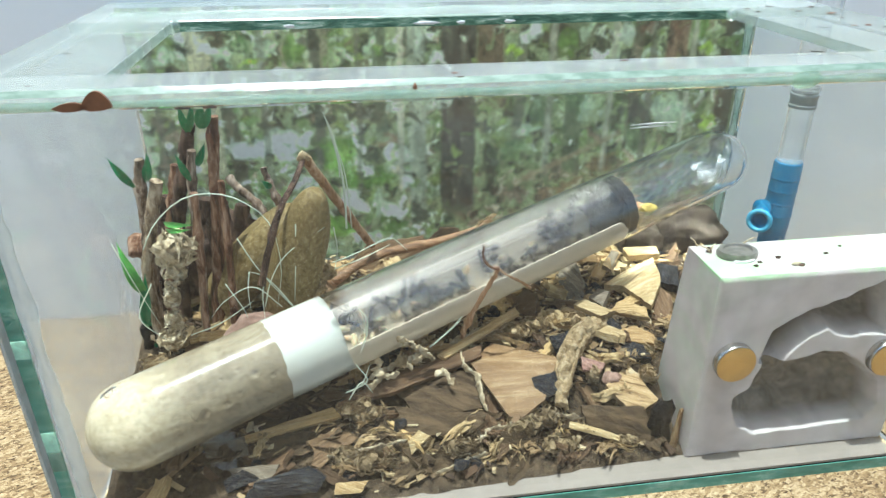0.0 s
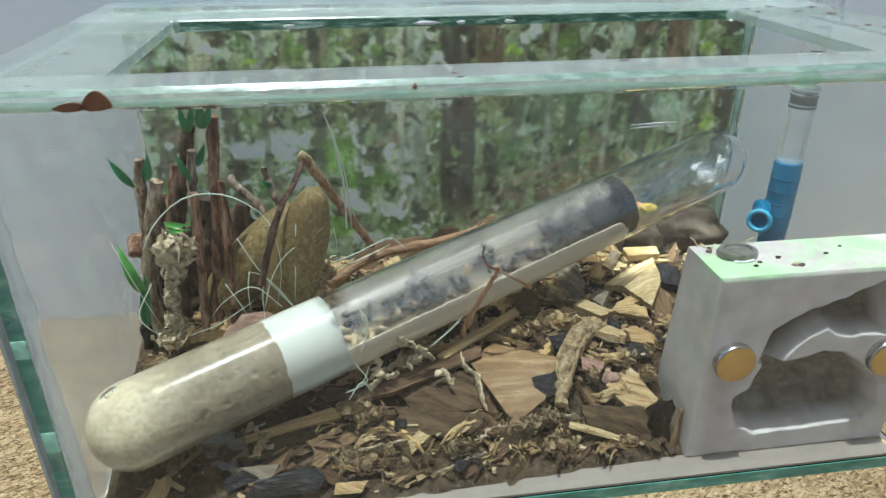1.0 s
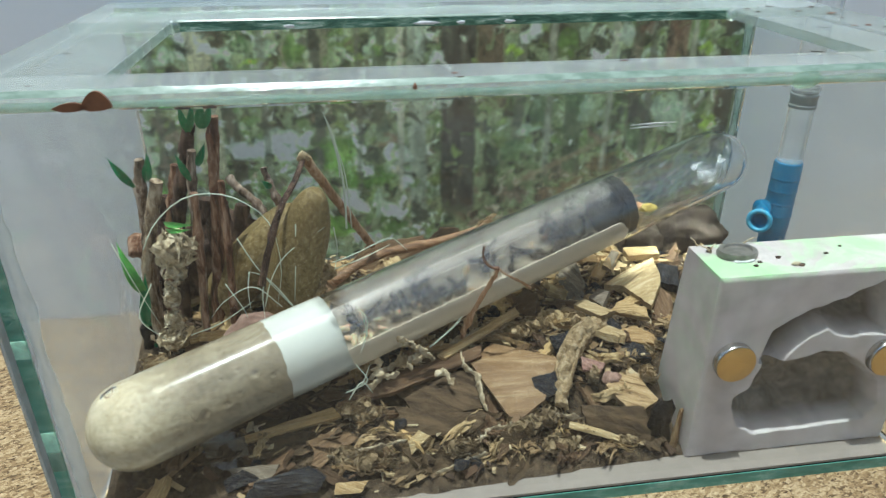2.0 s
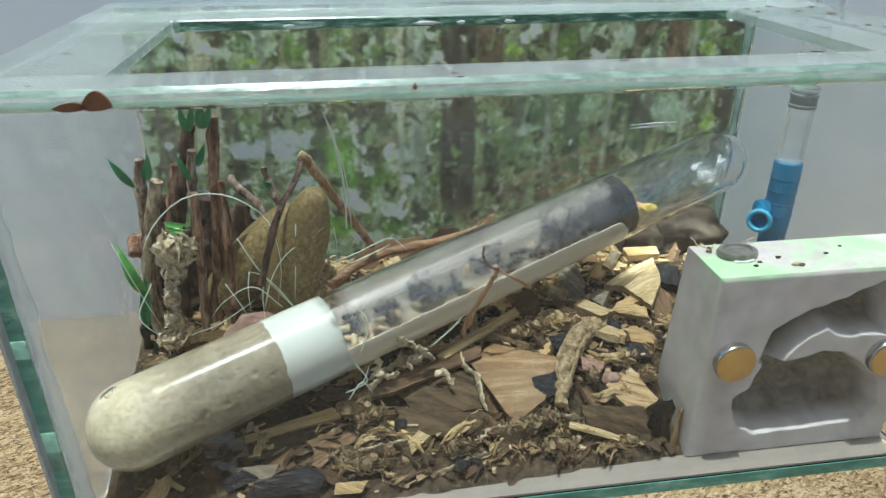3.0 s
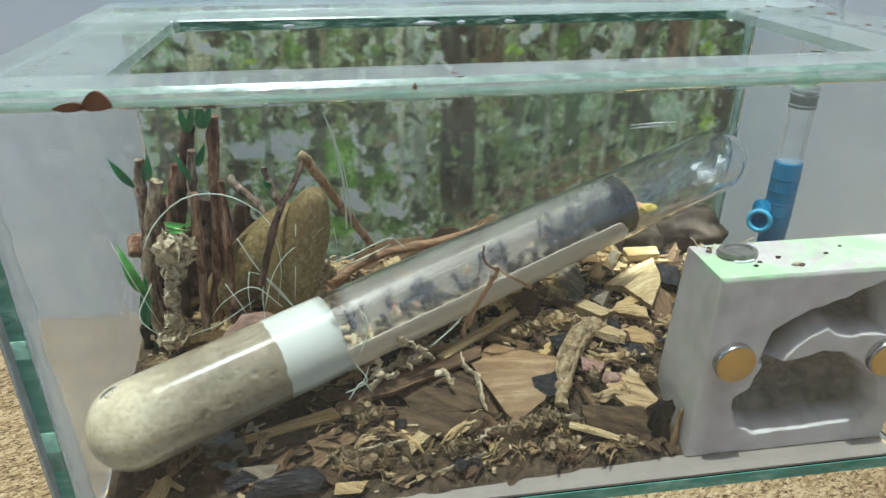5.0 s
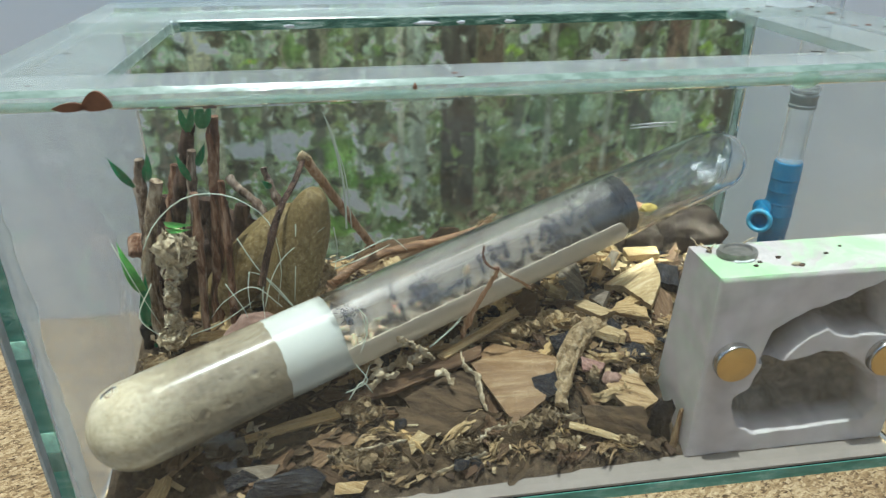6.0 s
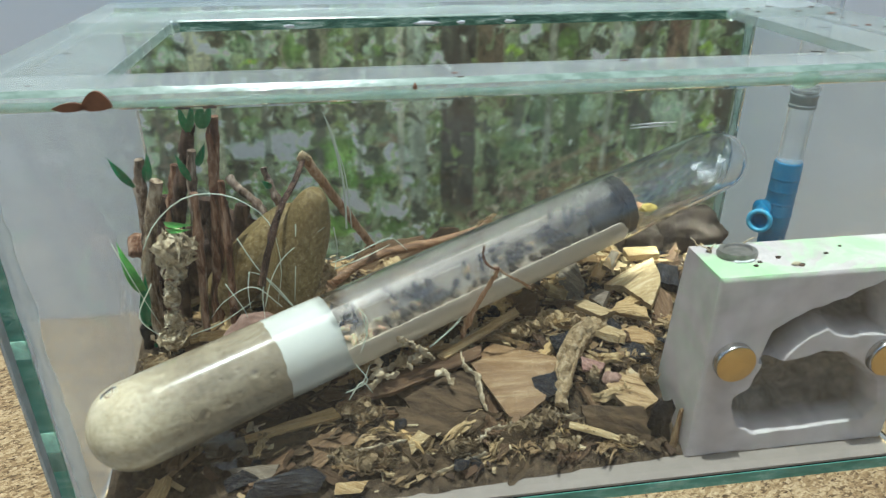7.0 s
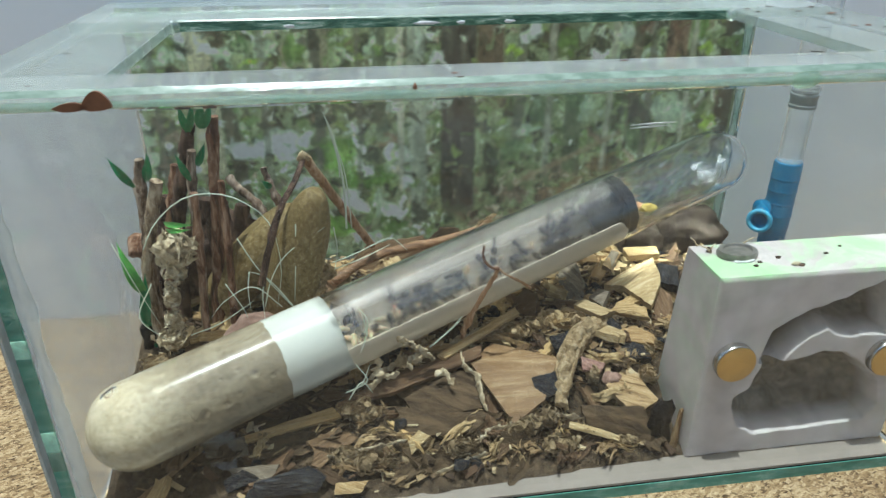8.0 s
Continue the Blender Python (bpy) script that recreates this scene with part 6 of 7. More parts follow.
WORDS = {"wood_chip": ("split {} wood chip lying on the litter", "wood chip", "wood chips"), "bark_chip": ("flat dark brown bark chip lying on the litter", "bark", "bark chips"), "bark_flake": ("curved orange-brown bark flake lying on the litter", "bark", "bark flakes"),
         "splinter": ("long thin wood splinter lying on the litter", "splinter", "splinters"), "charcoal_lump": ("black angular charcoal lump in the litter", "charcoal", "charcoal lumps"),
         "fibre_shred": ("curled tan shred of dried plant fibre", "plant fibre", "fibre shreds")}
SHADE = {"chip_striped": "tan", "chip_grey": "grey-brown", "chip_dark": "dark brown", "chip_tan": "tan", "chip_yellow": "pale yellow", "chip_brown": "dark brown"}


def drop(me, at, size, turn=0.0, tilt=0.0, roll=0.0, stretch=(1, 1, 1)):
    name = me.name.split(".")[0]
    label, cat, grp = WORDS[name]
    ob = new(name, me)
    m = Matrix.Translation(at) @ Matrix.Rotation(radians(turn), 4, "Z") @ Matrix.Rotation(radians(tilt), 4, "Y") @ Matrix.Rotation(radians(roll), 4, "X")
    ob.matrix_basis = m @ Matrix.Diagonal((size * stretch[0], size * stretch[1], size * stretch[2], 1))
    return tagged(ob, label.format(SHADE.get(me.materials[0].name, "")), cat, grp)


def near_tube(p, gap):
    v = Vector(p) - A
    s = max(0, min(TL, v.dot(AX)))
    return (v - AX * s).length < TR + gap


CLEAR = ((0.0505, 0.0290, 0.0085), (0.0440, 0.0360, 0.0060), (0.0965, 0.0640, 0.0105), (0.0870, 0.0450, 0.0100), (0.0990, 0.0500, 0.0050), (0.0785, 0.0215, 0.0070), (-0.0060, 0.0230, 0.0060),
         (0.0240, 0.0310, 0.0070), (0.0300, 0.0250, 0.0100), (0.0655, 0.0290, 0.0050), (0.0840, 0.0400, 0.0060), (0.1090, 0.0680, 0.0050), (-0.0060, 0.0085, 0.0080), (-0.0200, 0.0120, 0.0060))


def scatter():
    rnd = random.Random(12)
    block = lambda x, y: x > 0.0855 and y < 0.031
    made = 0
    for k in range(3200):
        x, y = rnd.uniform(-0.036, 0.138), rnd.uniform(0.007, 0.096)
        if x > 0.0 and y > 0.055 and rnd.random() < 0.35 and x < 0.07:
            continue
        if block(x, y) or any(math.hypot(x - cx, y - cy) < cr for cx, cy, cr in CLEAR):
            continue
        z = litter_height(x, y)
        if z < 0.0048:
            continue
        front = y < 0.034
        if front and rnd.random() < 0.5:
            continue
        roll_kind = rnd.random()
        if front:
            pool = BRN if roll_kind < 0.36 else DRK if roll_kind < 0.70 else CURL if roll_kind < 0.84 else TAN if roll_kind < 0.86 else COAL if roll_kind < 0.95 else SPL
        else:
            pool = TAN if roll_kind < 0.36 else YEL if roll_kind < 0.53 else BRN if roll_kind < 0.64 else CURL if roll_kind < 0.80 else COAL
        me = pool[rnd.randrange(len(pool))]
        size = {id(BRN): rnd.uniform(0.006, 0.013), id(DRK): rnd.uniform(0.007, 0.013), id(CURL): rnd.uniform(0.006, 0.013), id(TAN): rnd.uniform(0.0045, 0.0095), id(YEL): rnd.uniform(0.005, 0.0085),
                id(COAL): rnd.uniform(0.004, 0.008), id(SPL): rnd.uniform(0.010, 0.020)}[id(pool)]
        lift = rnd.uniform(0.0004, 0.0026)
        p = (x, y, z + lift)
        if near_tube(p, 0.0022) or x + size * 0.5 > 0.139 or y + size * 0.5 > 0.0985 or y - size * 0.5 < 0.0046 or (x > 0.078 and y < 0.036 and x + size * 0.5 > 0.0875 and y - size * 0.5 < 0.030):
            continue
        drop(me, p, size, rnd.uniform(0, 360), rnd.uniform(-28, 28), rnd.uniform(-32, 32))
        made += 1
        if made >= 640:
            break


scatter()


def front_shreds():
    rnd = random.Random(57)
    for k in range(18):
        x, y = rnd.uniform(-0.002, 0.083), rnd.uniform(0.0095, 0.024)
        size = rnd.uniform(0.008, 0.017)
        if any(math.hypot(x - cx, y - cy) < cr * 0.6 for cx, cy, cr in CLEAR) or near_tube((x, y, litter_height(x, y) + 0.002), 0.003):
            continue
        drop(CURL[rnd.randrange(7)], (x, y, litter_height(x, y) + rnd.uniform(0.0012, 0.0034)), size, rnd.uniform(-50, 50), rnd.uniform(-20, 20), rnd.uniform(0, 360), (1, rnd.uniform(0.5, 1.1), rnd.uniform(0.5, 1.0)))


front_shreds()


def front_bark():
    rnd = random.Random(71)
    for k in range(13):
        x, y = rnd.uniform(-0.012, 0.082), rnd.uniform(0.0105, 0.022)
        if any(math.hypot(x - cx, y - cy) < cr * 0.5 for cx, cy, cr in CLEAR) or near_tube((x, y, litter_height(x, y) + 0.002), 0.004):
            continue
        drop(DRK[rnd.randrange(4)], (x, y, litter_height(x, y) + rnd.uniform(0.0005, 0.002)), rnd.uniform(0.008, 0.015), rnd.uniform(-40, 40), rnd.uniform(-14, 14), rnd.uniform(20, 60), (1, 1.2, 0.8))


front_bark()


def fragments():
    """Countless small shards and fibre ends between the chips."""
    rnd = random.Random(33)
    verts, faces, mats = [], [], []
    for k in range(5200):
        x, y = rnd.uniform(-0.040, 0.1385), rnd.uniform(0.0062, 0.097)
        z = litter_height(x, y)
        if z < 0.0046 or (y < 0.034 and k % 4) or (x > 0.086 and y < 0.030) or near_tube((x, y, z + 0.001), 0.0012):
            continue
        L = rnd.uniform(0.0008, 0.0042) * (1.0 if y < 0.04 else 0.8)
        w = L * rnd.uniform(0.12, 0.5)
        h = w * rnd.uniform(0.25, 0.7)
        m = Matrix.Translation((x, y, z + rnd.uniform(0.0002, 0.0022))) @ Euler((rnd.uniform(-0.7, 0.7), rnd.uniform(-0.6, 0.6), rnd.uniform(0, 6.28))).to_matrix().to_4x4()
        b = len(verts)
        for i in (-1, 1):
            for j in (-1, 1):
                for q in (-1, 1):
                    verts.append(m @ Vector((i * L / 2 * rnd.uniform(0.7, 1.2), j * w / 2 * rnd.uniform(0.5, 1.2), q * h / 2 * rnd.uniform(0.5, 1.2) + 0.15 * h * i)))
        faces += [(b, b + 1, b + 3, b + 2), (b + 4, b + 6, b + 7, b + 5), (b, b + 4, b + 5, b + 1), (b + 2, b + 3, b + 7, b + 6), (b, b + 2, b + 6, b + 4), (b + 1, b + 5, b + 7, b + 3)]
    me = bpy.data.meshes.new("wood_fragments")
    me.from_pydata(verts, [], faces)
    m, nt, bs = mat("fragment_mix")
    geo = nt.nodes.new("ShaderNodeNewGeometry")
    col = ramp(nt, geo.outputs["Random Per Island"], [(0.0, (0.02, 0.015, 0.012)), (0.3, (0.10, 0.055, 0.028)), (0.55, (0.24, 0.15, 0.07)), (0.8, (0.46, 0.34, 0.175)), (1.0, (0.68, 0.56, 0.35))])
    fine = noise_tex(nt, coords(nt), 1800, 4)
    nt.links.new(mixed(nt, 0.6, col, ramp(nt, fine, [(0.3, (0.4, 0.4, 0.4)), (0.7, (1.1, 1.1, 1.1))]), "MULTIPLY"), bs.inputs["Base Color"])
    bs.inputs["Roughness"].default_value = 0.85
    bump(nt, bs, fine, 0.5, 0.0003)
    me.materials.append(m)
    tagged(new("wood_fragments", me), "small brown and tan wood shards strewn in the litter", "wood fragments", kind="stuff")


fragments()

# the pieces that stand out
def plate(name, corners, thick, material, seed, bulge=0.0, jag=0.03, label=""):
    """A broken flat piece through the given corners, with torn edges and real thickness; its grain runs from the first corner to the third."""
    c = [Vector(q) for q in corners]
    mid = sum(c, Vector()) / len(c)
    nrm = Vector()
    for p, q in zip(c, c[1:] + c[:1]):
        nrm += (p - mid).cross(q - mid)
    nrm.normalize()
    if nrm.z < 0:
        nrm = -nrm
    xa = (c[2] - c[0])
    xa = (xa - nrm * xa.dot(nrm)).normalized()
    ya = nrm.cross(xa)
    size = max((q - mid).length for q in c) * 2
    m = Matrix(((xa.x, ya.x, nrm.x, mid.x), (xa.y, ya.y, nrm.y, mid.y), (xa.z, ya.z, nrm.z, mid.z), (0, 0, 0, 1)))
    inv = m.inverted()
    flat = [(inv @ q) / size for q in c]
    rim = []
    for p, q in zip(flat, flat[1:] + flat[:1]):
        for k in range(8):
            w = p.lerp(q, k / 8)
            d = w.normalized()
            rim.append(w + d * jag * (noise.noise(w * 9 + Vector((seed, 0, 0))) + 0.7 * noise.noise(w * 27 + Vector((0, seed, 0)))))
    bm = bmesh.new()
    n = len(rim)
    th = thick / size
    lid = lambda q, f: Vector((q.x * f, q.y * f, q.z * f + bulge * (1 - f * f) + 0.012 * noise.noise(Vector((q.x * f * 6, q.y * f * 22, seed)))))
    sheets = []
    for drop_by in (0, th):
        hub = bm.verts.new(lid(rim[0], 0) - Vector((0, 0, drop_by)))
        rings = [[bm.verts.new(lid(q, f) - Vector((0, 0, drop_by * (0.9 + 0.2 * noise.noise(q * 8))))) for q in rim] for f in (0.3, 0.6, 0.85, 1.0)]
        sheets.append((hub, rings))
    for side, (hub, rings) in enumerate(sheets):
        for i in range(n):
            j = (i + 1) % n
            fs = [(hub, rings[0][i], rings[0][j])] + [(a[i], b[i], b[j], a[j]) for a, b in zip(rings, rings[1:])]
            for f in fs:
                bm.faces.new(f if side == 0 else tuple(reversed(f)))
    a, b = sheets[0][1][-1], sheets[1][1][-1]
    for i in range(n):
        j = (i + 1) % n
        bm.faces.new((a[i], b[i], b[j], a[j]))
    bmesh.ops.recalc_face_normals(bm, faces=bm.faces[:])
    ob = new(name, mesh_of(name, bm, material, 30))
    ob.matrix_basis = m @ Matrix.Scale(size, 4)
    base, cat, grp = WORDS[name]
    return tagged(ob, label or base.format(SHADE.get(material.name, "")), cat, grp)


plate("bark_flake", [(0.0396, 0.0345, 0.0180), (0.0464, 0.0410, 0.0190), (0.0619, 0.0310, 0.0200), (0.0556, 0.0201, 0.0155), (0.0472, 0.0166, 0.0120)], 0.0010, bark_sheet, 1, 0.05, 0.012, "large curved orange-brown bark flake lying on the chips")
plate("wood_chip", [(0.0858, 0.0633, 0.0215), (0.0929, 0.0666, 0.0235), (0.1039, 0.0707, 0.0255), (0.1028, 0.0645, 0.0250), (0.0911, 0.0606, 0.0220)], 0.0030, chip_yellow, 2, 0.01, 0.012, "large pale yellow split wood chip in the sun")
plate("wood_chip", [(0.0903, 0.0596, 0.0228), (0.0974, 0.0624, 0.0262), (0.1019, 0.0621, 0.0262), (0.1011, 0.0576, 0.0250), (0.0943, 0.0480, 0.0225)], 0.0024, chip_yellow, 3, 0.02, 0.015, "large pale yellow split wood chip in the sun")
plate("wood_chip", [(0.0726, 0.0523, 0.0222), (0.0759, 0.0533, 0.0232), (0.0820, 0.0459, 0.0232), (0.0784, 0.0450, 0.0222)], 0.0020, chip_yellow, 51, 0.02, 0.030)
plate("wood_chip", [(0.0782, 0.0551, 0.0225), (0.0815, 0.0571, 0.0240), (0.0842, 0.0550, 0.0240), (0.0804, 0.0497, 0.0225)], 0.0026, chip_grey, 52, 0.02, 0.020, "dull grey-brown split wood chip")
plate("wood_chip", [(0.0816, 0.0474, 0.0225), (0.0856, 0.0488, 0.0245), (0.0908, 0.0443, 0.0245), (0.0906, 0.0410, 0.0232), (0.0859, 0.0446, 0.0225)], 0.0022, chip_tan, 53, 0.03, 0.030)
plate("wood_chip", [(0.0794, 0.0384, 0.0215), (0.0848, 0.0373, 0.0235), (0.0888, 0.0331, 0.0230), (0.0876, 0.0305, 0.0220), (0.0823, 0.0336, 0.0215)], 0.0016, chip_tan, 54, 0.03, 0.040)
plate("charcoal_lump", [(0.0770, 0.0423, 0.0205), (0.0809, 0.0435, 0.0225), (0.0819, 0.0393, 0.0225), (0.0789, 0.0350, 0.0205), (0.0759, 0.0373, 0.0200)], 0.0040, charcoal, 55, 0.06, 0.030)
plate("charcoal_lump", [(0.0769, 0.0362, 0.0195), (0.0815, 0.0342, 0.0215), (0.0860, 0.0316, 0.0210), (0.0862, 0.0280, 0.0195), (0.0776, 0.0295, 0.0190)], 0.0036, charcoal, 56, 0.05, 0.030)
plate("charcoal_lump", [(0.0618, 0.0389, 0.0210), (0.0662, 0.0383, 0.0228), (0.0685, 0.0356, 0.0222), (0.0650, 0.0328, 0.0205), (0.0623, 0.0349, 0.0200)], 0.0036, charcoal, 57, 0.06, 0.030)
plate("charcoal_lump", [(0.1062, 0.0717, 0.0230), (0.1102, 0.0659, 0.0245), (0.1058, 0.0561, 0.0235), (0.1024, 0.0605, 0.0225)], 0.0030, charcoal, 58, 0.03, 0.020)
plate("bark_chip", [(0.0766, 0.0804, 0.0190), (0.0809, 0.0753, 0.0230), (0.0786, 0.0617, 0.0230), (0.0728, 0.0592, 0.0200)], 0.0016, chip_grey, 59, 0.03, 0.030, "thin grey-brown bark chip under the tube")
plate("bark_chip", [(0.0547, 0.0553, 0.0200), (0.0608, 0.0634, 0.0225), (0.0637, 0.0579, 0.0225), (0.0608, 0.0498, 0.0200)], 0.0016, chip_brown, 60, 0.03, 0.030)
plate("wood_chip", [(0.0898, 0.0750, 0.0225), (0.0935, 0.0784, 0.0250), (0.0950, 0.0765, 0.0250), (0.0913, 0.0717, 0.0225)], 0.0020, chip_grey, 61, 0.02, 0.020, "dull grey-brown split wood chip")
plate("wood_chip", [(0.0652, 0.0480, 0.0215), (0.0658, 0.0480, 0.0235), (0.0670, 0.0463, 0.0235), (0.0665, 0.0431, 0.0215)], 0.0012, chip_yellow, 62, 0.02, 0.030)
plate("wood_chip", [(0.1013, 0.0617, 0.0215), (0.1035, 0.0545, 0.0215), (0.0985, 0.0420, 0.0185), (0.0949, 0.0479, 0.0185)], 0.0030, chip_brown, 4, 0.02, 0.02, "ribbed reddish-brown wood chip standing on edge")
plate("wood_chip", [(0.0719, 0.0226, 0.0165), (0.0804, 0.0285, 0.0175), (0.0842, 0.0176, 0.0145), (0.0775, 0.0155, 0.0120)], 0.0022, chip_striped, 5, 0.01, 0.015, "square tan wood chip with dark growth lines")
plate("splinter", [(-0.0183, 0.0215, 0.0118), (0.0037, 0.0258, 0.0148), (0.0058, 0.0234, 0.0138), (-0.0180, 0.0202, 0.0108)], 0.0018, splinter_tan, 6, 0.01, 0.01, "long orange-tan wood splinter lying under the tube")
plate("splinter", [(0.0053, 0.0240, 0.0175), (0.0197, 0.0318, 0.0187), (0.0430, 0.0385, 0.0205), (0.0427, 0.0351, 0.0195), (0.0179, 0.0268, 0.0165)], 0.0018, chip_brown, 7, 0.01, 0.012, "long dark brown wood splinter lying aslant")
plate("splinter", [(0.0311, 0.0350, 0.0212), (0.0551, 0.0515, 0.0232), (0.0561, 0.0492, 0.0225), (0.0330, 0.0340, 0.0205)], 0.0012, chip_tan, 8, 0.01, 0.012, "long tan wood splinter lying aslant")
plate("bark_chip", [(0.0184, 0.0341, 0.0165), (0.0419, 0.0324, 0.0170), (0.0417, 0.0230, 0.0125), (0.0244, 0.0224, 0.0115), (0.0195, 0.0301, 0.0140)], 0.0016, chip_dark, 9, 0.02)
plate("bark_chip", [(0.0191, 0.0264, 0.0125), (0.0415, 0.0209, 0.0125), (0.0390, 0.0163, 0.0090), (0.0205, 0.0191, 0.0095)], 0.0016, chip_dark, 10, 0.02)
plate("bark_chip", [(0.0615, 0.0202, 0.0118), (0.0848, 0.0148, 0.0108), (0.0804, 0.0105, 0.0075), (0.0643, 0.0144, 0.0080)], 0.0016, chip_dark, 11, 0.02)
plate("charcoal_lump", [(-0.0144, 0.0092, 0.0090), (-0.0023, 0.0104, 0.0112), (0.0020, 0.0084, 0.0094), (-0.0007, 0.0066, 0.0066), (-0.0150, 0.0075, 0.0064)], 0.0020, charcoal, 12, 0.03, 0.02, "flat grey-black charcoal slab near the front glass")
plate("charcoal_lump", [(-0.0215, 0.0118, 0.0080), (-0.0171, 0.0130, 0.0098), (-0.0127, 0.0112, 0.0082), (-0.0205, 0.0096, 0.0064)], 0.0020, charcoal, 13, 0.03)
plate("wood_chip", [(-0.0266, 0.0202, 0.0120), (-0.0176, 0.0197, 0.0130), (-0.0165, 0.0176, 0.0095), (-0.0258, 0.0178, 0.0080)], 0.0026, chip_grey, 14, 0.02, 0.015, "dull grey-brown wood chip under the tube")
plate("wood_chip", [(-0.0206, 0.0142, 0.0092), (-0.0089, 0.0132, 0.0100), (-0.0108, 0.0103, 0.0080), (-0.0186, 0.0112, 0.0070)], 0.0012, chip_grey, 15, 0.02, 0.03, "thin grey wood flake near the front glass")
plate("wood_chip", [(0.0211, 0.0147, 0.0115), (0.0238, 0.0166, 0.0130), (0.0263, 0.0148, 0.0125), (0.0216, 0.0126, 0.0095)], 0.0012, chip_yellow, 16, 0.02)
plate("wood_chip", [(0.0038, 0.0075, 0.0080), (0.0111, 0.0072, 0.0080), (0.0094, 0.0056, 0.0062), (0.0033, 0.0058, 0.0062)], 0.0016, chip_tan, 17, 0.02)
plate("splinter", [(0.0605, 0.0150, 0.0128), (0.0680, 0.0128, 0.0112), (0.0722, 0.0112, 0.0100), (0.0715, 0.0104, 0.0092), (0.0600, 0.0138, 0.0118)], 0.0008, chip_yellow, 41, 0.03, 0.03, "pale torn wood strip near the front glass")
plate("bark_chip", [(0.0640, 0.0175, 0.0150), (0.0800, 0.0160, 0.0140), (0.0810, 0.0118, 0.0085), (0.0660, 0.0128, 0.0090)], 0.0016, chip_dark, 42, 0.04)
plate("charcoal_lump", [(0.0534, 0.0257, 0.0185), (0.0599, 0.0265, 0.0190), (0.0601, 0.0215, 0.0165), (0.0548, 0.0208, 0.0150)], 0.0024, charcoal, 18, 0.06)
plate("wood_chip", [(0.0887, 0.0728, 0.0230), (0.0949, 0.0801, 0.0245), (0.0965, 0.0777, 0.0245), (0.0908, 0.0706, 0.0220)], 0.0020, chip_tan, 24, 0.02)
plate("wood_chip", [(0.0989, 0.0825, 0.0235), (0.1094, 0.0800, 0.0245), (0.1087, 0.0759, 0.0240), (0.0989, 0.0773, 0.0230)], 0.0024, chip_tan, 25, 0.02)
plate("bark_chip", [(0.0747, 0.0740, 0.0205), (0.0810, 0.0711, 0.0205), (0.0784, 0.0574, 0.0190), (0.0717, 0.0609, 0.0185)], 0.0018, chip_grey, 27, 0.02)
plate("bark_chip", [(0.0534, 0.0653, 0.0205), (0.0644, 0.0603, 0.0205), (0.0636, 0.0509, 0.0185), (0.0533, 0.0564, 0.0180)], 0.0018, chip_brown, 28, 0.02)
plate("wood_chip", [(0.0679, 0.0306, 0.0200), (0.0734, 0.0274, 0.0195), (0.0718, 0.0260, 0.0180), (0.0675, 0.0274, 0.0180)], 0.0016, pink_husk, 29, 0.05, 0.02, "small pinkish-red husk in the litter")


plate("bark_chip", [(0.0070, 0.0880, 0.0180), (0.0157, 0.0905, 0.0265), (0.0338, 0.0905, 0.0284), (0.0369, 0.0890, 0.0233), (0.0246, 0.0870, 0.0180)], 0.0016, chip_brown, 33, 0.01, 0.015, "reddish-brown flat bark piece behind the branch")
plate("bark_chip", [(0.0350, 0.0935, 0.0240), (0.0403, 0.0945, 0.0292), (0.0464, 0.0945, 0.0284), (0.0470, 0.0930, 0.0240)], 0.0016, chip_dark, 34, 0.02, 0.02, "dark brown bark piece standing behind the branch")


def root_piece():
    pts = [(0.0767, 0.0412, 0.0205), (0.0711, 0.0385, 0.0218), (0.0657, 0.0325, 0.0205), (0.0612, 0.0240, 0.0172), (0.0595, 0.0185, 0.0148)]
    line = smooth_path(pts, 70)
    bm = rod(line, lambda u: 0.0025 * (0.55 + 0.75 * math.sin(math.pi * min(1, 0.22 + 0.75 * u)) * (1 - 0.45 * u)), 22, 0.6, 3, 0.8, freq=500.0)
    rnd = random.Random(12)
    for s in range(26):
        a0, turn = rnd.uniform(0, 6.28), rnd.uniform(-1.4, 1.4)
        i0 = rnd.randint(0, 25)
        i1 = min(69, i0 + rnd.randint(24, 44))
        path = []
        for i in range(i0, i1, 3):
            u = i / 69
            t = (line[min(69, i + 1)] - line[max(0, i - 1)]).normalized()
            e1 = t.cross(Vector((0, 0, 1))).normalized()
            e2 = e1.cross(t)
            r = 0.0023 * (0.55 + 0.75 * math.sin(math.pi * min(1, 0.22 + 0.75 * u)) * (1 - 0.45 * u))
            a = a0 + turn * u + 0.5 * noise.noise(Vector((s * 3.1, u * 7, 0)))
            path.append(line[i] + (e1 * math.cos(a) + e2 * 0.8 * math.sin(a)) * r * (1 + 0.12 * noise.noise(Vector((s, u * 12, 5)))))
        if len(path) > 3:
            w = rnd.uniform(0.00035, 0.0008)
            rod(path, lambda u: w * (0.3 + 0.7 * math.sin(math.pi * u)), 6, 0.35, s, 0.7, bm, freq=900.0)
    single("root_piece", bm, moss_fibre, pts[0], "wrinkled tan piece of dried root on the chips", "root", smooth=40)


root_piece()

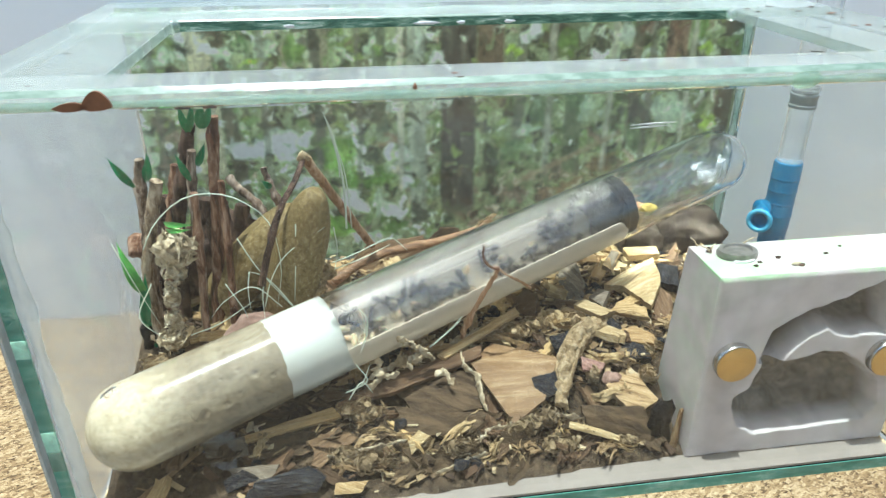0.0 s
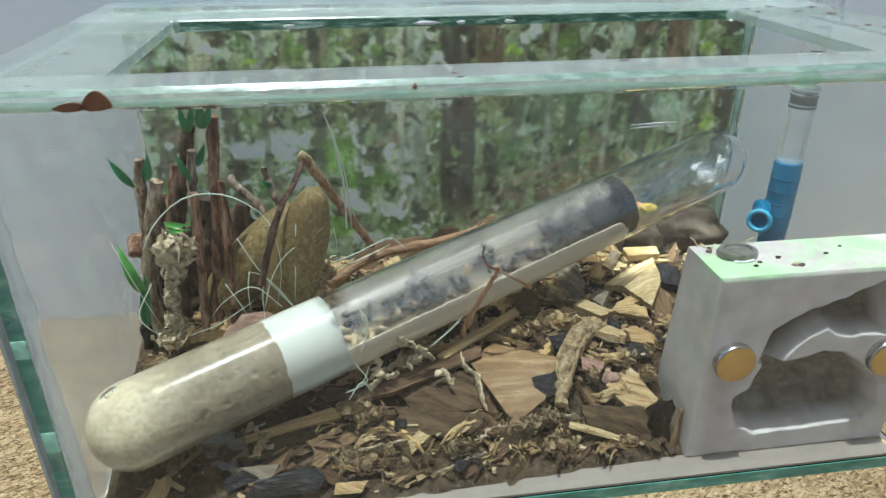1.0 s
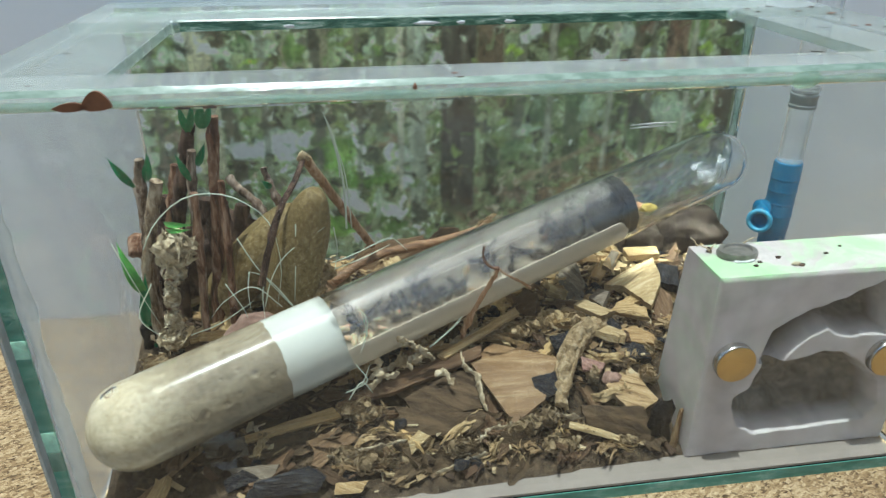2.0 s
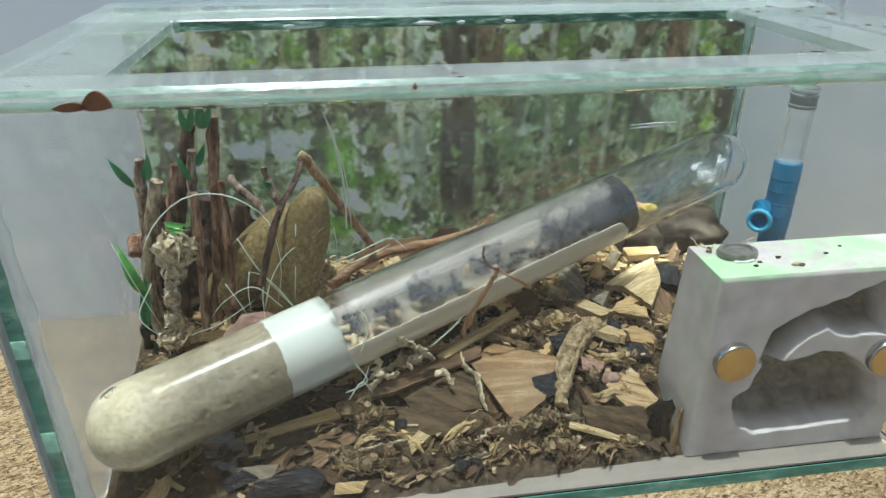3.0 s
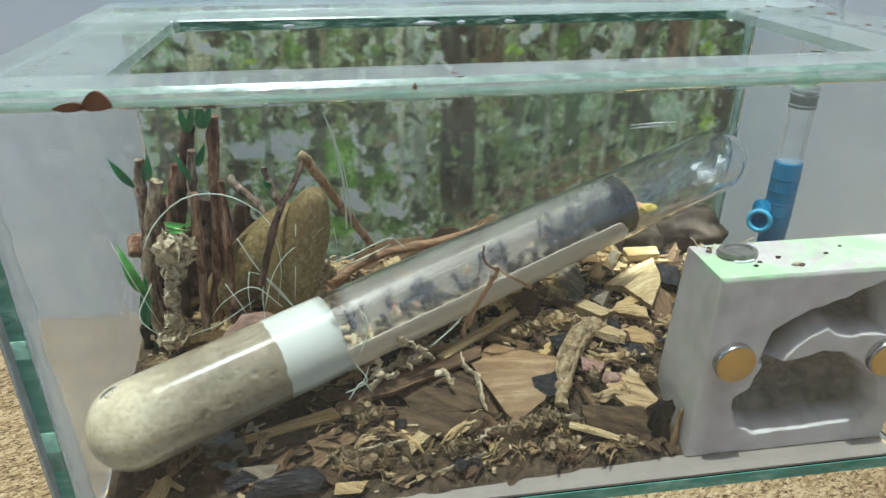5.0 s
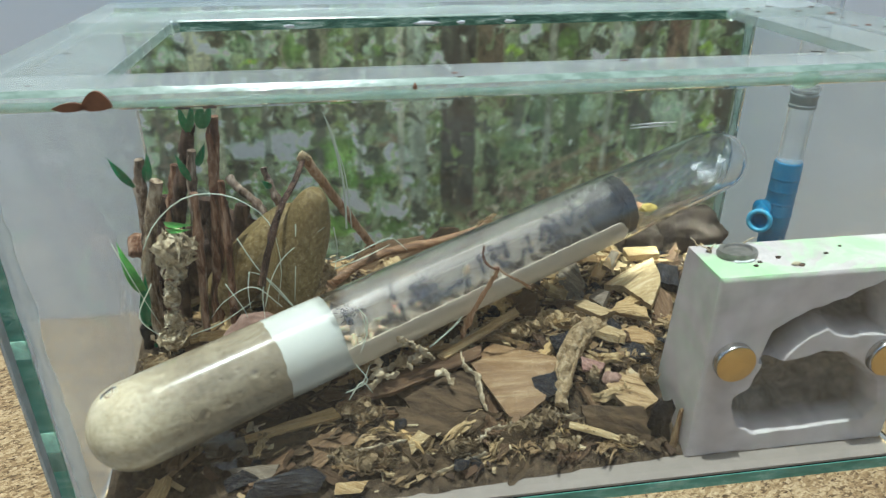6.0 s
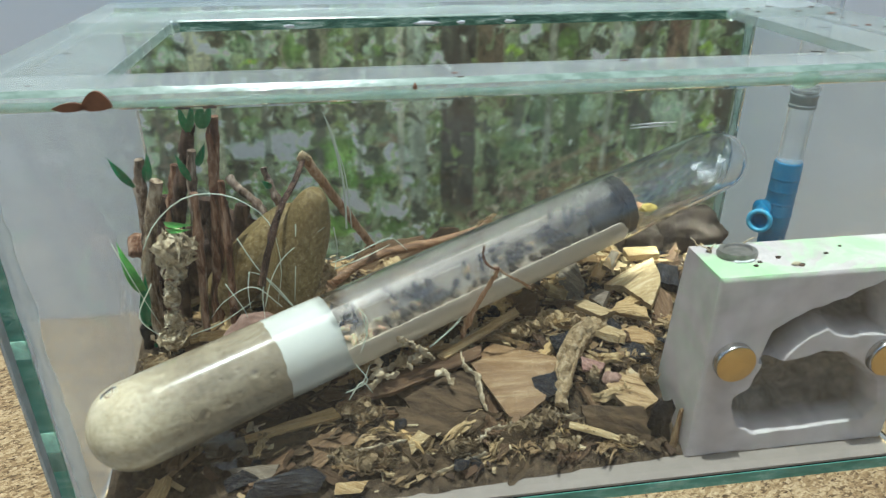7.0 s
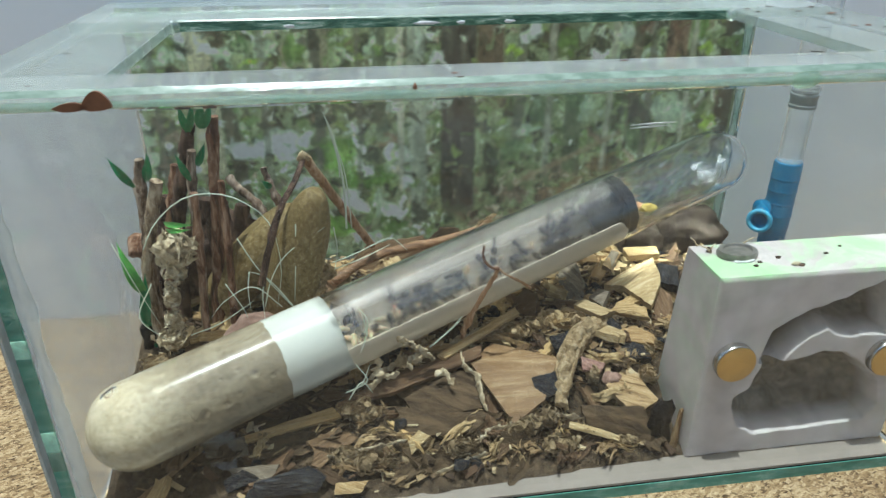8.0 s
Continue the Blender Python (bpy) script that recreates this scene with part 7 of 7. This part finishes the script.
MOSS_BACK = (
    (0.0600, 0.0460, 0.0205, 0.0030, (1.5, 0.9, 0.7)),
    (0.0545, 0.0440, 0.0205, 0.0028, (1.4, 0.9, 0.7)),
    (0.0660, 0.0480, 0.0210, 0.0030, (1.5, 0.9, 0.7)),
    (0.0710, 0.0455, 0.0212, 0.0026, (1.4, 0.9, 0.8)),
    (0.0480, 0.0455, 0.0200, 0.0024, (1.4, 0.8, 0.8)),
    (0.0815, 0.0305, 0.0185, 0.0026, (1.6, 0.9, 0.7)),
    (0.0855, 0.0325, 0.0180, 0.0022, (1.2, 0.9, 0.9)),
    (0.0240, 0.0420, 0.0235, 0.0018, (1.3, 0.8, 1.0)),
    (0.0270, 0.0395, 0.0225, 0.0017, (1.8, 0.8, 0.8)),
    (0.0215, 0.0330, 0.0215, 0.0015, (1.0, 0.8, 1.5)))
MOSS_FRONT = (
    (0.0095, 0.0250, 0.0150, 0.0036, (1.1, 0.8, 0.9)),
    (0.0125, 0.0235, 0.0140, 0.0026, (1.2, 0.8, 0.8)),
    (0.0560, 0.0180, 0.0120, 0.0028, (1.5, 0.8, 0.8)),
    (0.0070, 0.0145, 0.0095, 0.0026, (1.7, 0.9, 0.7)),
    (0.0160, 0.0120, 0.0085, 0.0024, (1.8, 0.9, 0.6)),
    (0.0580, 0.0120, 0.0085, 0.0028, (1.8, 0.9, 0.7)),
    (0.0700, 0.0260, 0.0170, 0.0018, (0.9, 0.8, 1.4)),
    (0.0115, 0.0118, 0.0090, 0.0030, (2.0, 0.8, 0.8)),
    (0.0345, 0.0135, 0.0092, 0.0028, (1.9, 0.8, 0.9)),
    (0.0500, 0.0165, 0.0112, 0.0030, (1.8, 0.8, 0.8)),
    (0.0745, 0.0118, 0.0080, 0.0022, (2.2, 0.8, 0.6)))
# wads near the front take the fibre with shade in its colour
for k, (x, y, z, r, st) in enumerate(MOSS_BACK + MOSS_FRONT):
    moss_clump("dried_moss", (x, y, z), r, 60 + k, "crumpled tan wad of dried moss in the litter", 46, st, material=dull_fibre if y < 0.021 else moss_fibre)

for p, q, r, sd in (((0.0372, 0.0380, 0.0205), (0.0412, 0.0205, 0.0135), 0.0013, 1), ((0.0020, 0.0150, 0.0090), (0.0230, 0.0165, 0.0110), 0.0010, 2),
                    ((0.0400, 0.0170, 0.0105), (0.0580, 0.0185, 0.0120), 0.0010, 3), ((0.0585, 0.0185, 0.0125), (0.0745, 0.0150, 0.0105), 0.0009, 4),
                    ((0.0330, 0.0120, 0.0075), (0.0440, 0.0175, 0.0115), 0.0010, 5), ((0.0110, 0.0290, 0.0185), (0.0270, 0.0365, 0.0215), 0.0011, 6),
                    ((0.0750, 0.0200, 0.0110), (0.0835, 0.0140, 0.0080), 0.0008, 7), ((0.0270, 0.0090, 0.0065), (0.0400, 0.0120, 0.0080), 0.0009, 8),
                    ((0.0189, 0.0302, 0.0312), (0.0255, 0.0300, 0.0270), 0.0014, 20),
                    ((0.0253, 0.0300, 0.0277), (0.0297, 0.0315, 0.0221), 0.0012, 21),
                    ((0.0151, 0.0292, 0.0260), (0.0156, 0.0275, 0.0210), 0.0014, 22),
                    ((0.0124, 0.0265, 0.0200), (0.0205, 0.0290, 0.0212), 0.0014, 23),
                    ((0.0217, 0.0300, 0.0218), (0.0271, 0.0315, 0.0231), 0.0014, 24),
                    ((0.0304, 0.0300, 0.0200), (0.0332, 0.0270, 0.0177), 0.0013, 25),
                    ((0.0352, 0.0420, 0.0200), (0.0441, 0.0440, 0.0215), 0.0014, 26)):
    p, q = Vector(p), Vector(q)
    mid = [p.lerp(q, u) + Vector((noise.noise(Vector((u * 5, sd, 0))), noise.noise(Vector((u * 5, sd, 4))), 0.4 * noise.noise(Vector((u * 5, sd, 8))))) * 0.0022 for u in (0, 0.25, 0.5, 0.75, 1)]
    bm = rod(smooth_path(mid, 60), lambda u, r=r, sd=sd: r * (0.75 + 0.7 * noise.noise(Vector((u * 6, sd, 1)))) * (1 - 0.5 * abs(2 * u - 1) ** 3), 9, 1.0, sd, 0.35, freq=900.0)
    single("root_strand", bm, pale_fibre, p, "twisted pale tan strand of dried root", "root", "dried root strands", smooth=35)

crumb("burnt_crumb", Vector((0.0829, 0.0125, 0.0112)), 0.0036, coal_crust, "black burnt crumb beside the plaster block", "crumb", 21, (0.72, 0.6, 1.9), 0.7, 2.5)
plate("bark_flake", [(0.0868, 0.0112, 0.0160), (0.0879, 0.0118, 0.0158), (0.0872, 0.0106, 0.0050), (0.0850, 0.0104, 0.0048)], 0.0006, bark_sheet, 31, 0.03, 0.03, "small orange bark scrap beside the plaster block")
crumb("pink_seed", Vector((0.0745, 0.0250, 0.0165)), 0.0020, pink_rock, "small pinkish seed husk in the litter", "seed", 23, (1.2, 0.9, 0.8), 0.3)


def clear_clip():
    """A short bent piece of clear plastic that props the tube."""
    bm = bmesh.new()
    n = 10
    rows = []
    for lift in (0, 0.0009):
        rows.append([[bm.verts.new((-0.0285 + 0.0095 * i / n, 0.0190 - 0.0035 * i / n + (0.004 * j), 0.0062 + lift + 0.008 * j)) for j in (0, 0.5, 1)] for i in range(n + 1)])
    a, b = rows
    for i in range(n):
        for j in range(2):
            bm.faces.new((a[i][j], a[i][j + 1], a[i + 1][j + 1], a[i + 1][j]))
            bm.faces.new((b[i][j], b[i + 1][j], b[i + 1][j + 1], b[i][j + 1]))
        bm.faces.new((a[i][0], a[i + 1][0], b[i + 1][0], b[i][0]))
        bm.faces.new((a[i][2], b[i][2], b[i + 1][2], a[i + 1][2]))
    for i, f in ((0, 1), (n, -1)):
        for j in range(2):
            q = [a[i][j], b[i][j], b[i][j + 1], a[i][j + 1]]
            bm.faces.new(q if f > 0 else list(reversed(q)))
    single("plastic_prop", bm, clear_plastic, (-0.0238, 0.0190, 0.0062), "short clear plastic strip propping the tube", "plastic strip", smooth=40)


clear_clip()


# ---- ants and brood in the tube ----
def ant_meshes():
    def blob(x, r, s, bm):
        own = bmesh.new()
        bmesh.ops.create_icosphere(own, subdivisions=2, radius=1)
        for v in own.verts:
            v.co = Vector((x + v.co.x * r * s, v.co.y * r, v.co.z * r + 0.00065))
        merge(bm, own)
        return bm
    head = blob(0.00125, 0.00042, 1.15, bmesh.new())
    for q in (-1, 1):
        rod([Vector((0.0016, q * 0.0002, 0.0008)), Vector((0.0020, q * 0.0006, 0.0012)), Vector((0.0027, q * 0.0008, 0.0009))], lambda u: 0.00006, 4, bm=head)
    thorax = blob(0.00045, 0.00034, 1.7, bmesh.new())
    blob(-0.0002, 0.00018, 1.2, thorax)
    gaster = blob(-0.00105, 0.00062, 1.45, bmesh.new())
    leg = {}
    for q in (-1, 1):
        for k, x in enumerate((0.0008, 0.00045, 0.0001)):
            b = bmesh.new()
            f = (0.0008, 0.0001, -0.0009)[k]
            rod([Vector((x, q * 0.0002, 0.0006)), Vector((x + f * 0.5, q * 0.0008, 0.0010)), Vector((x + f, q * 0.0014, 0.0001))], lambda u: 0.00008 * (1 - 0.4 * u), 4, bm=b)
            leg[q, k] = b
    return {"head": head, "thorax": thorax, "gaster": gaster}, list(leg.values())


def build_ant():
    ob = holder("ant", label="small shiny black ant walking on the paper liner", category="ant", group="ants in the tube", m=Matrix.Identity(4))
    bodies, legs = ant_meshes()
    for b in list(bodies.values()) + legs:
        bmesh.ops.scale(b, vec=(1.6, 1.6, 1.6), verts=b.verts)
    for n, b in bodies.items():
        part(n, b, ant_black, ob, "", 180, local=True)
    for b in legs:
        part("leg", b, ant_black, ob, "", 180, local=True)
    return ob


ANT = build_ant()


def ant_pose(s, theta, heading, r=0.00862, size=1.0):
    """On the inside of the tube's wall, belly to the wall."""
    a = radians(theta)
    p = on_tube(s, theta, r)
    upv = -Vector((0, math.cos(a), -math.sin(a)))
    fwd0 = Vector((1, 0, 0))
    side = upv.cross(fwd0)
    f = fwd0 * math.cos(heading) + side * math.sin(heading)
    l = upv.cross(f)
    m = Matrix(((f.x, l.x, upv.x, p.x), (f.y, l.y, upv.y, p.y), (f.z, l.z, upv.z, p.z), (0, 0, 0, 1)))
    return TUBE @ m


def brood():
    rnd = random.Random(8)
    bm0 = bmesh.new()
    bmesh.ops.create_icosphere(bm0, subdivisions=2, radius=1)
    for v in bm0.verts:
        v.co = Vector((v.co.x * 0.0017 * (1 + 0.1 * v.co.x), v.co.y * 0.00080, v.co.z * 0.00075 + 0.00065))
    me = mesh_of("brood", bm0, brood_cream, 180)
    for k in range(30):
        s = 0.0515 + 0.016 * rnd.random() if k < 14 else 0.066 + 0.060 * rnd.random()
        th = rnd.uniform(20, 85)
        ob = new("brood", me)
        ob.matrix_basis = ant_pose(s, th, rnd.uniform(0, 6.28), 0.0085) @ Matrix.Scale(rnd.uniform(0.8, 1.25), 4)
        tagged(ob, "cream ant cocoon lying on the paper liner", "cocoon", "brood in the tube")


brood()

ANTS = []


def colony():
    rnd = random.Random(21)
    for k in range(84):
        if k < 32:
            s, th = 0.1335 - 0.016 * rnd.random() ** 1.5, rnd.uniform(-80, 130)
        elif k < 50:
            s, th = 0.0520 + 0.026 * rnd.random(), rnd.uniform(5, 80)
        else:
            c = rnd.choice(((0.080, 50), (0.087, 60), (0.097, 30), (0.104, 62), (0.112, 55), (0.120, 50), (0.118, 65)))
            s, th = c[0] + rnd.gauss(0, 0.0022), c[1] + rnd.gauss(0, 13)
        h = rnd.uniform(0, 6.28)
        ANTS.append((ANT if k == 0 else copy_thing(ANT, Matrix.Identity(4)), s, th, h, 1000 + k))


colony()


def motions():
    """The ants mill about on the liner from start to end."""
    for ob, s, th, h, seed in ANTS:
        rnd = random.Random(seed)
        lively = 0.3 + 1.2 * rnd.random() ** 2
        rows = []
        home_s, home_t = s, th
        t = 0.0
        while t < 8.01:
            rows.append((round(t, 2), ant_pose(s, th, h)))
            h += rnd.uniform(-0.9, 0.9)
            step = rnd.uniform(0.0004, 0.0024) * lively
            s += step * math.cos(h) + 0.25 * (home_s - s)
            th += -math.degrees(step * math.sin(h) / 0.0086) + 0.25 * (home_t - th)
            s = min(0.1330, max(0.0518, s))
            t += 0.4
        walk(ob, rows)


motions()
